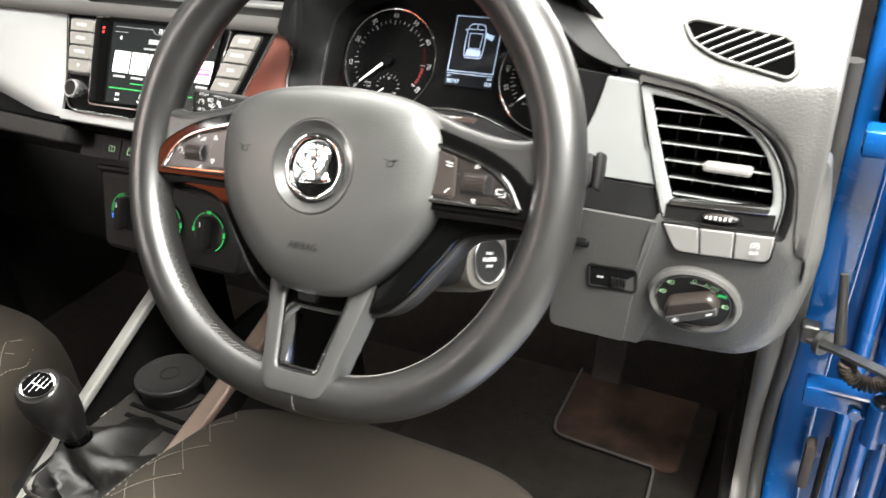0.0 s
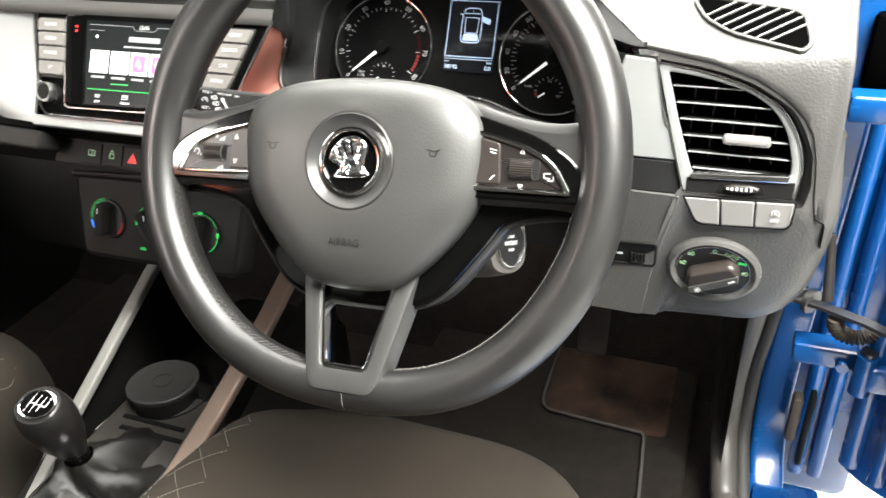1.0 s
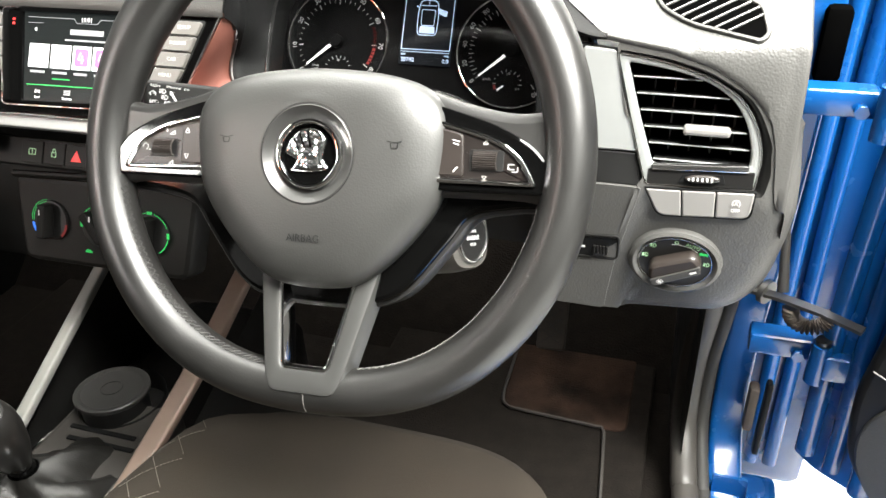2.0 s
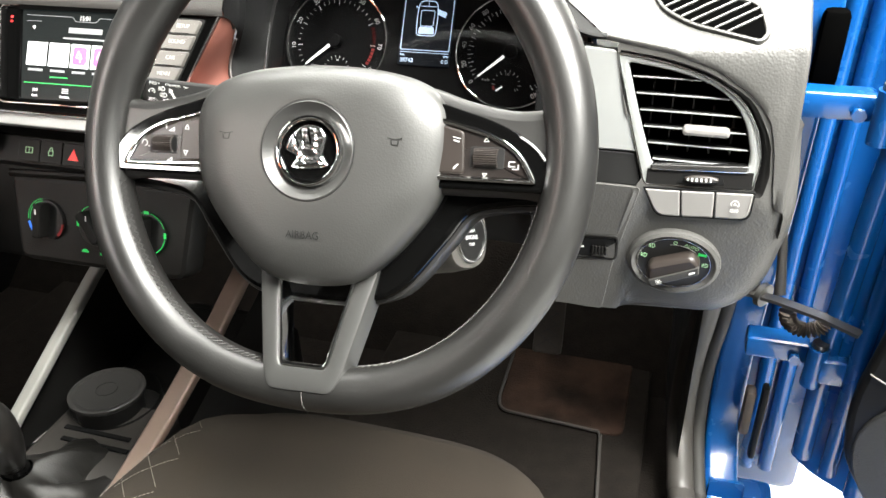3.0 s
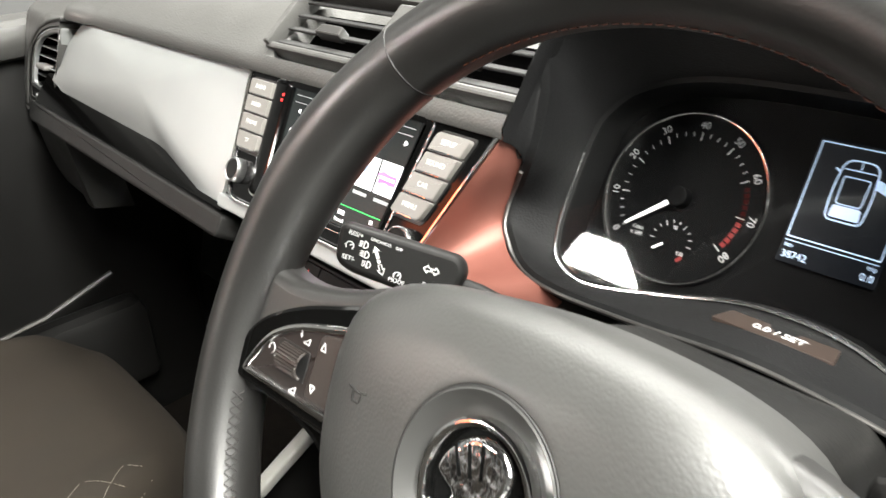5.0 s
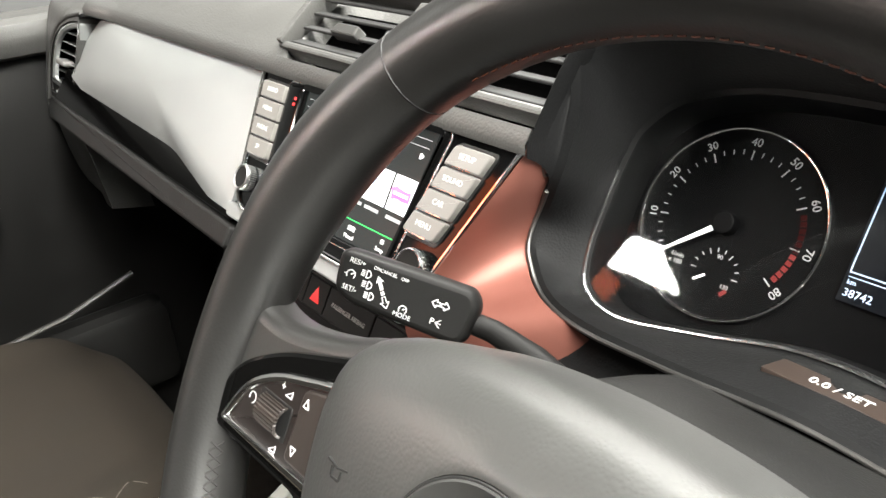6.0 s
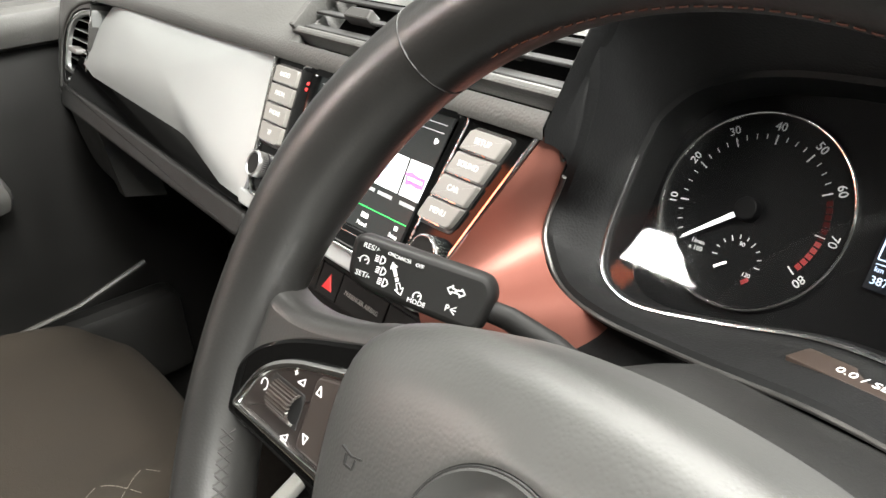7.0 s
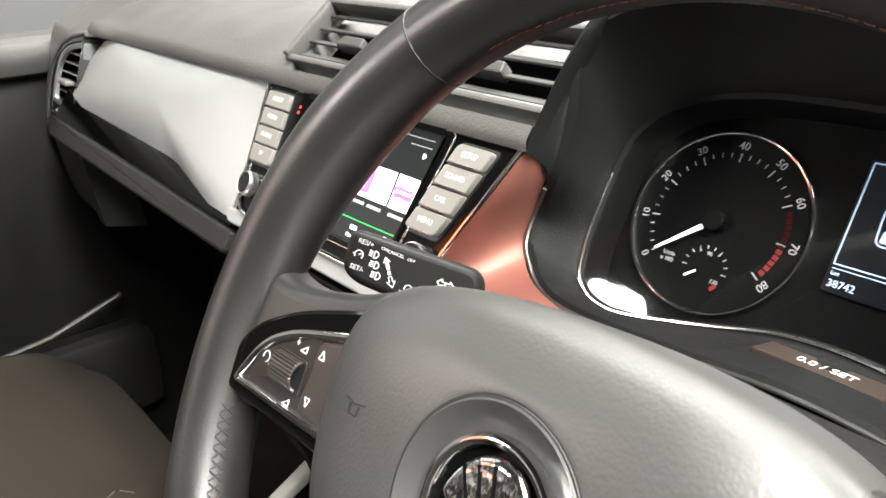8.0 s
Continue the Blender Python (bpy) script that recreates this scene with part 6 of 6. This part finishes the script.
    for i in range(-7, 3):
        for j in range(-4, 3):
            for a, b, ok in ((knot(i, j), knot(i + 1, j), i + j <= 0), (knot(i, j), knot(i, j + 1), i + j <= 0)):
                if not ok or not inside(b):
                    continue
                for _ in range(12):
                    if not inside(a):
                        a = a.lerp(b, 0.12)
                ends = [lay(cx + mirror * q.x, q.y + front - 0.092) for q in (a, (a + b) / 2, b)]
                seam(ends, "diamond_stitching", 0.0026, 0.0008, 0.00028)
    part("backrest", box((0, 0, 0), (0.44, 0.12, 0.6), 0.05, m=pose(cx, front - 0.60, top + 0.25, 18)), M_BACKREST, s, "unseen backrest, fabric darkened to keep reflections black")
    part("base", plain_box((cx, front - 0.3, (0.3 + top) / 2 - 0.05), (0.34, 0.4, top - 0.42)), M_BLACK, s, "black seat base")
    return s


seat(-0.005, 0.095, 0.610, "dark brown-grey fabric driver seat with pale stitched diamonds")
seat(-0.650, 0.090, 0.610, "dark brown-grey fabric passenger seat with pale stitching", -1)

# ---------------------------------------------------------------- centre console
console = thing("centre_console", (-0.33, 0.0, 0.3), "dark plastic centre console with a pale rail and a reflection-tinted rail", "centre console")
part("tunnel", box((-0.33, -0.1, 0.40), (0.19, 0.9, 0.2), 0.03), M_LOWER, console, "dark plastic tunnel cover")
part("tray", box((-0.335, 0.04, 0.512), (0.13, 0.13, 0.03), 0.006), M_TRIMGREY, console, "grey plastic tray round the cup holder")
part("cup_well", loft([at(ellipse(0.05, n=40), 0.03), at(ellipse(0.048, n=40), -0.02)], cap0=False), M_BLACK, console, "black cup holder well", m=pose(-0.351, 0.105, 0.50))
part("cup_pot", loft([at(ellipse(0.036, n=40), -0.05), at(ellipse(0.038, n=40), -0.006)]), M_BLACK, console, "black ashtray pot", m=pose(-0.351, 0.095, 0.552, -4))
lid = part("cup_lid", loft([at(ellipse(0.0405, n=48), -0.0065), at(ellipse(0.042, n=48), -0.005), at(ellipse(0.042, n=48), -0.001), at(ellipse(0.0408, n=48), 0.0), at(ellipse(0.038, n=48), 0.0002), at(ellipse(0.034, n=48), -0.0012)]), M_GREYDARK, console, "round dark grey lid", m=pose(-0.351, 0.095, 0.552, -4))
part("lid_mark", tube([(0.012 * math.cos(radians(a)), 0.012 * math.sin(radians(a)), 0.0) for a in range(0, 360, 20)], 0.0004, 5, closed=True), M_LOWER, lid, m=pose(-0.351, 0.095, 0.552, -4))
for k in range(2):
    part("card_slot", box((-0.338 + 0.008 * k, 0.052 - 0.016 * k, 0.5275), (0.085, 0.006, 0.003), 0.001), M_HOOD, console, "dark card slot")


def rail(pts, w, h, material, label):
    loops = []
    P = [Vector(p) for p in pts]
    for i, p in enumerate(P):
        t = (P[min(i + 1, len(P) - 1)] - P[max(i - 1, 0)]).normalized()
        s_ = Vector((1, 0, 0))
        u = s_.cross(t).normalized()
        loops.append([p + s_ * a + u * b for a, b in [(q.x, q.y) for q in rounded([(-w, -h), (w, -h), (w, h), (-w, h)], min(w, h) * 0.6, 3)]])
    return part("rail", loft(loops), material, console, label)


rail([(-0.425, 0.26, 0.655), (-0.427, 0.2, 0.625), (-0.43, 0.12, 0.582), (-0.432, 0.03, 0.535), (-0.432, -0.1, 0.47)], 0.008, 0.006, M_PALERAIL, "pale grey console rail")
rail([(-0.222, 0.22, 0.66), (-0.226, 0.14, 0.622), (-0.235, 0.06, 0.585), (-0.247, -0.02, 0.548), (-0.26, -0.14, 0.50)], 0.0115, 0.006, M_RAIL, "satin console rail with its orange reflection in the colour")
for x0, x1, z0 in ((-0.442, -0.43, 0.0), (-0.225, -0.235, 0.0)):
    rows = [[(x0 + (x1 - x0) * k, y, z0 + 0.30 + (0.50 + 0.35 * max(0, (y + 0.1)) - 0.30 - 0.01) * j / 4) for j in range(5)] for k, y in ((0, 0.30), (0, 0.2), (0.2, 0.1), (0.5, 0.0), (1, -0.12))]
    part("side_cheek", loft(rows, closed=False), M_LOWER, console, "dark plastic side cheek")

lever = thing("gear_lever", (-0.34, -0.06, 0.5), "black gear knob with a chrome shift-pattern cap over a soft boot", "gear lever")
KM = pose(-0.343, -0.06, 0.645, 14, 6, 0)
part("knob", loft([[(0.028 * w * math.cos(a), 0.026 * w * math.sin(a), h) for a in [2 * math.pi * k / 28 for k in range(28)]] for w, h in ((0.45, -0.075), (0.62, -0.062), (0.86, -0.04), (1.0, -0.016), (1.0, 0.0), (0.9, 0.012), (0.78, 0.016))]), M_KNOB, lever, "smooth black knob", m=KM)
cap = part("cap", slab(ellipse(0.0185, 0.0155, 36), 0.012, 0.0175, 0.001), M_GLOSS, lever, "gloss black cap", m=KM)
part("cap_ring", band(ellipse(0.0192, 0.0162, 36), ellipse(0.0168, 0.0138, 36), 0.012, 0.0186, 0.001), M_CHROME, cap, "chrome ring", m=KM)
part("shift_pattern", bars([(-0.008, 0.006, -0.008, -0.006, 0.0009), (-0.002, 0.006, -0.002, -0.006, 0.0009), (0.004, 0.006, 0.004, -0.006, 0.0009), (-0.008, 0.0, 0.0095, 0.0, 0.0009), (0.0095, 0.0, 0.0095, 0.006, 0.0009)], 0.0176), M_WHITE, cap, m=KM)
for body, x, y in (("1", -0.008, 0.0088), ("3", -0.002, 0.0088), ("5", 0.004, 0.0088), ("2", -0.008, -0.0088), ("4", -0.002, -0.0088), ("R", 0.0095, 0.0088)):
    lettering("gear_print", body, 0.004, KM, M_WHITE, cap, x, y, 0.0176)
part("collar", tube([KM @ Vector((0, 0, -0.09)), KM @ Vector((0, 0, -0.066))], 0.013, 16), M_GLOSS, lever, "gloss collar")
# soft folded boot
loops = []
for j in range(9):
    t = j / 8
    c = Vector((-0.335, -0.02, 0.515)).lerp(KM @ Vector((0, 0, -0.085)), t)
    w, l = 0.062 * (1 - t) + 0.014 * t, 0.072 * (1 - t) + 0.014 * t
    lp = []
    for k in range(40):
        a = 2 * math.pi * k / 40
        sq = 1 / max(abs(math.cos(a)), abs(math.sin(a))) if t < 0.3 else 1.08
        f = min(sq, 1.25) * (1 + 0.2 * math.sin(math.pi * t) * math.sin(5 * a + 7 * t) + 0.09 * math.sin(math.pi * t) * math.sin(11 * a + 3))
        lp.append((c.x + w * f * math.cos(a), c.y + l * f * math.sin(a), c.z + 0.014 * math.sin(math.pi * t) * math.sin(4 * a + 5 * t)))
    loops.append(lp)
part("boot", loft(loops, cap0=False, cap1=False), M_BOOT, lever, "black soft folded boot", angle=80)
part("boot_frame", tube([(-0.335 + 0.066 * c.x, -0.02 + 0.076 * c.y, 0.522) for c in rounded([(-1, -1), (1, -1), (1, 1), (-1, 1)], 0.35, 5)], 0.0022, 6, closed=True), M_CHROME, lever, "thin chrome boot frame")

# ---------------------------------------------------------------- footwell
carpet = thing("floor_mat", (0.1, 0.35, 0.3), "dark carpet floor mat with a worn brown heel pad", "floor mat")
part("carpet_sheet", slab(rounded([(-0.18, -0.2), (0.245, -0.2), (0.245, 0.62), (-0.18, 0.62)], 0.04), 0.301, 0.324, 0.004), M_CARPET, carpet, "dark carpet")
HEEL = rounded([(0.027, 0.66), (0.030, 0.408), (0.182, 0.398), (0.215, 0.40), (0.215, 0.66)], [0.01, 0.03, 0.02, 0.02, 0.02])
part("heel_pad", slab(HEEL, 0.318, 0.3265, 0.0025), M_BROWNMAT, carpet, "worn brown heel pad")
part("pad_edging", tube(spline([(0.027, 0.60, 0.3285), (0.028, 0.48, 0.3285), (0.0295, 0.43, 0.3285), (0.04, 0.409, 0.3285), (0.07, 0.4045, 0.3285), (0.165, 0.399, 0.3285), (0.182, 0.395, 0.3285), (0.187, 0.36, 0.3285), (0.2, 0.2, 0.3285)], 6, False), 0.0024, 6), M_EDGING, carpet, "grey sewn edging")
pedal = thing("accelerator_pedal", (0.09, 0.5, 0.4), "worn black accelerator pedal in the footwell", "pedal")
PD = basis((0.089, 0.495, 0.47), 30, 4)
part("tread", slab(rounded([(-0.02, -0.075), (0.022, -0.075), (0.024, 0.09), (-0.018, 0.09)], 0.006), -0.012, 0.0, 0.003), M_PEDAL, pedal, "worn rubber tread", m=PD)
for k in range(9):
    for sx in (-1, 1):
        part("groove", bars([(-0.016 * sx, -0.066 + 0.016 * k, 0.016 * sx, -0.044 + 0.016 * k, 0.0014)], -0.0002, 0.0005), M_RUBBER, pedal, m=PD)
part("arm", tube([PD @ Vector((0, 0.085, -0.006)), PD @ Vector((0, 0.16, -0.03))], 0.008, 8), M_BLACK, pedal, "black pedal arm")

# ---------------------------------------------------------------- driver's door opening: kick panel, seal, post, sill
part("kick_panel", skin([[(0.262, 0.80, z), (0.268, 0.55, z), (0.278, 0.41, z), (0.287, 0.33, z + 0.0)] for z in (0.30, 0.4, 0.55, 0.7, 0.86)], 0.001), M_LOWER, shell, "dark kick panel")
SEAL = [(0.300, 0.35, 0.93), (0.300, 0.36, 0.75), (0.298, 0.375, 0.60), (0.291, 0.395, 0.48), (0.291, 0.38, 0.39), (0.298, 0.31, 0.352), (0.302, 0.2, 0.345), (0.302, -0.6, 0.345)]
part("inner_trim", tube(spline([(p[0] - 0.004, p[1], p[2]) for p in SEAL], 8, False), 0.017, 12), M_TRIMGREY, shell, "grey trim along the door opening")
part("door_seal", tube(spline([(p[0] + 0.019, p[1] + 0.002, p[2] - 0.002) for p in SEAL], 8, False), 0.0085, 10), M_RUBBER, shell, "black rubber door seal")
POST = [(0.350, 0.40, 1.0), (0.350, 0.39, 0.85), (0.346, 0.385, 0.70), (0.342, 0.395, 0.57), (0.341, 0.405, 0.46), (0.343, 0.385, 0.37), (0.349, 0.30, 0.325), (0.351, 0.2, 0.318), (0.351, -0.7, 0.318)]
loops = []
PP = spline(POST, 8, False)
for i, p in enumerate(PP):
    t = (PP[min(i + 1, len(PP) - 1)] - PP[max(i - 1, 0)]).normalized()
    s_ = Vector((1, 0, 0))
    u = t.cross(s_).normalized()
    loops.append([p + s_ * q.x + u * q.y for q in rounded([(-0.022, -0.05), (0.02, -0.05), (0.02, 0.004), (-0.022, 0.006)], [0.004, 0.004, 0.006, 0.008], 3)])
part("door_post", loft(loops), M_BLUE, shell, "blue painted door post and sill")
part("sill_step", box((0.385, -0.2, 0.262), (0.07, 1.2, 0.07), 0.012), M_BLUE, shell, "blue outer sill step")
for dx in (0.0, 0.02):
    part("sill_line", tube([(0.374 + dx, 0.36, 0.298), (0.374 + dx, -0.6, 0.298)], 0.002, 6), M_BLUELIGHT, shell, "raised sill edge")
part("post_outer", box((0.42, 0.56, 0.58), (0.13, 0.06, 0.88), 0.02), M_BLUE, shell, "blue outer post panel")
part("edge_trim", tube([(0.351, 0.335, 0.724), (0.357, 0.335, 0.68), (0.362, 0.335, 0.642)], [0.004, 0.005, 0.006], 10, squash=0.5), M_TRIMGREY, shell, "grey plastic strip on the post")
# black strip put where a shadow gap lies beside the plug
part("shadow_gap_strip", box((0.379, 0.374, 0.42), (0.008, 0.016, 0.12), 0.003), M_HOOD, shell, "black strip standing in for the shadow gap on the post")
for x_ in (0.402, 0.43):
    part("post_rib", tube([(x_, 0.52, 0.2), (x_ - 0.004, 0.52, 0.6), (x_, 0.52, 1.0)], 0.011, 12), M_BLUE, shell, "pressed blue rib")
part("black_block", box((0.362, 0.380, 0.900), (0.024, 0.02, 0.075), 0.006), M_DUCT, shell, "black block on the post")
part("rubber_plug", box((0.362, 0.370, 0.44), (0.012, 0.02, 0.07), 0.004), M_BROWNRUBBER, shell, "brown rubber grommet")

# open driver's door
HX, HY = 0.415, 0.335
DOOR = Matrix.Translation((HX, HY, 0)) @ Matrix.Rotation(radians(-28), 4, "Z")
door = thing("driver_door", (HX, HY, 0.45), "blue driver door standing wide open with dark trim", "car door")


def upright(loop, z0, z1, bevel=0.004):
    return slab(loop, z0, z1, bevel)


shell_loop = rounded([(0.0, 0.055), (0.0, 0.012), (0.03, 0.0), (0.075, -0.004), (0.10, -0.026), (0.95, -0.05), (0.95, 0.06)], [0.01, 0.01, 0.012, 0.012, 0.015, 0.01, 0.02])
part("door_shell", upright(shell_loop, 0.40, 0.98), M_BLUE, door, "blue painted door shell", m=DOOR)
for k, (x, y, r) in enumerate(((0.012, 0.002, 0.012), (0.046, -0.006, 0.010), (0.083, -0.02, 0.013))):
    part("pressed_rib", tube([(x, y, 0.42), (x - 0.004, y, 0.6), (x, y, 0.75), (x + 0.01, y, 0.97)], r, 12), M_BLUE, door, "pressed rib of the door frame", m=DOOR)
part("door_seal", tube(spline([(0.104, -0.030, 0.97), (0.100, -0.030, 0.7), (0.106, -0.033, 0.55), (0.125, -0.038, 0.44), (0.17, -0.04, 0.41)], 8, False), 0.007, 8), M_RUBBER, door, "black rubber seal", m=DOOR)
FLAT = DOOR @ Matrix.Rotation(radians(90), 4, "X")
TR = rounded([(0.9, 0.95), (0.08, 0.95), (0.072, 0.70), (0.057, 0.59), (0.067, 0.515), (0.098, 0.475), (0.16, 0.45), (0.9, 0.44)], [0.02, 0.02, 0.08, 0.06, 0.04, 0.04, 0.05, 0.02], 6)
trim = part("door_trim", slab(TR, 0.02, 0.079, 0.010, steps=4), M_LOWER, door, "dark plastic door trim", m=FLAT)
part("trim_line", tube([(0.07, 0.632, 0.0795), (0.2, 0.60, 0.0795), (0.4, 0.59, 0.0795)], 0.0012, 6), M_TRIMGREY, trim, m=FLAT)
SPK = DOOR @ Matrix.Translation((0.165, -0.079, 0.545)) @ Matrix.Rotation(radians(90), 4, "X")
part("speaker_grille", slab(ellipse(0.09, n=40), -0.01, 0.004, 0.003), M_GRILLE, trim, "round speaker grille", m=SPK)


def hinge(z):
    bm = box((0.374, 0.352, z), (0.068, 0.03, 0.026), 0.004)
    h = part("hinge_plate", bm, M_BLUE, door, "blue painted hinge plate")
    part("hinge_knuckle", tube([(0.412, 0.322, z - 0.026), (0.412, 0.322, z + 0.026)], 0.0115, 16), M_BLUE, h, "hinge knuckle")
    part("hinge_leaf", box((0.435, 0.318, z), (0.04, 0.018, 0.032), 0.004), M_BLUE, h, "hinge leaf")
    part("hinge_pin", tube([(0.412, 0.322, z + 0.025), (0.412, 0.322, z + 0.032)], 0.0085, 12), M_STEEL, h, "steel pin")
    part("bolt", tube([(0.392, 0.338, z - 0.004), (0.392, 0.329, z - 0.004)], 0.007, 6), M_BLUE, h, "painted bolt")


hinge(0.857)
hinge(0.563)
strap = thing("door_check_strap", (0.38, 0.33, 0.63), "grey steel door check strap between post and door", "door strap")
part("arm", loft([[Vector(p) + Vector((0, 0.0, 1)) * b + Vector((0.45, 0.9, 0)) * a for a, b in ((-0.006, -0.002), (0.006, -0.002), (0.006, 0.002), (-0.006, 0.002))] for p in ((0.333, 0.352, 0.628), (0.36, 0.335, 0.634), (0.40, 0.312, 0.637), (0.438, 0.292, 0.634))]), M_STEEL, strap, "flat steel arm")
part("washer", tube([(0.345, 0.350, 0.63), (0.350, 0.346, 0.63)], 0.014, 16), M_STEEL, strap, "round steel end plate")
part("bracket", box((0.334, 0.36, 0.632), (0.02, 0.02, 0.022), 0.004), M_STEEL, strap, "small steel bracket")
harness = thing("cable_boot", (0.4, 0.35, 0.6), "ribbed brown rubber cable boot between post and door", "cable boot")
for k in range(17):
    a = radians(180 + 180 * k / 16)
    c = Vector((0.394 + 0.021 * math.cos(a), 0.330, 0.624 + 0.021 * math.sin(a)))
    t = Vector((-math.sin(a), 0, math.cos(a))).normalized()
    part("rib", tube([c - t * 0.0018, c, c + t * 0.0018], [0.007, 0.0095, 0.007], 12), M_BROWNRUBBER, harness, "rubber rib")

# ---------------------------------------------------------------- passenger's door, closed
pdoor = thing("passenger_door", (-1.03, -0.3, 0.5), "closed passenger door with dark trim and a pale upper ledge", "car door")
part("door_trim", box((-1.035, -0.25, 0.60), (0.06, 1.15, 0.62), 0.025), M_LOWER, pdoor, "dark door trim")
part("upper_ledge", box((-1.035, -0.25, 0.928), (0.10, 1.2, 0.05), 0.02), M_DASH, pdoor, "grey grained window ledge")
part("armrest", box((-0.985, -0.22, 0.74), (0.08, 0.5, 0.05), 0.02), M_DASH, pdoor, "grey armrest")
part("door_pocket", box((-0.975, -0.15, 0.47), (0.06, 0.7, 0.14), 0.02), M_LOWER, pdoor, "dark door pocket")
part("pocket_edge", tube([(-0.945, 0.16, 0.60), (-0.95, 0.06, 0.565), (-0.95, -0.1, 0.545)], 0.004, 6), M_TRIMGREY, pdoor, "thin pale pocket edge")
part("outer_skin", box((-1.08, -0.25, 0.6), (0.03, 1.2, 0.7), 0.01), M_BLUE, pdoor, "blue outer skin")
part("passenger_kick", plain_box((-1.0, 0.55, 0.6), (0.05, 0.5, 0.75)), M_LOWER, shell, "dark footwell side panel")
part("passenger_carpet", slab(rounded([(-0.86, -0.2), (-0.46, -0.2), (-0.46, 0.6), (-0.86, 0.6)], 0.04), 0.3, 0.318, 0.004), M_CARPET, shell, "dark passenger carpet")
# rear quarters close the cabin behind the camera
for sx in (-1, 1):
    part("rear_quarter", box((CX + sx * 0.68, -1.05, 0.65), (0.06, 0.8, 0.6), 0.02), M_LOWER, shell, "dark rear side trim")
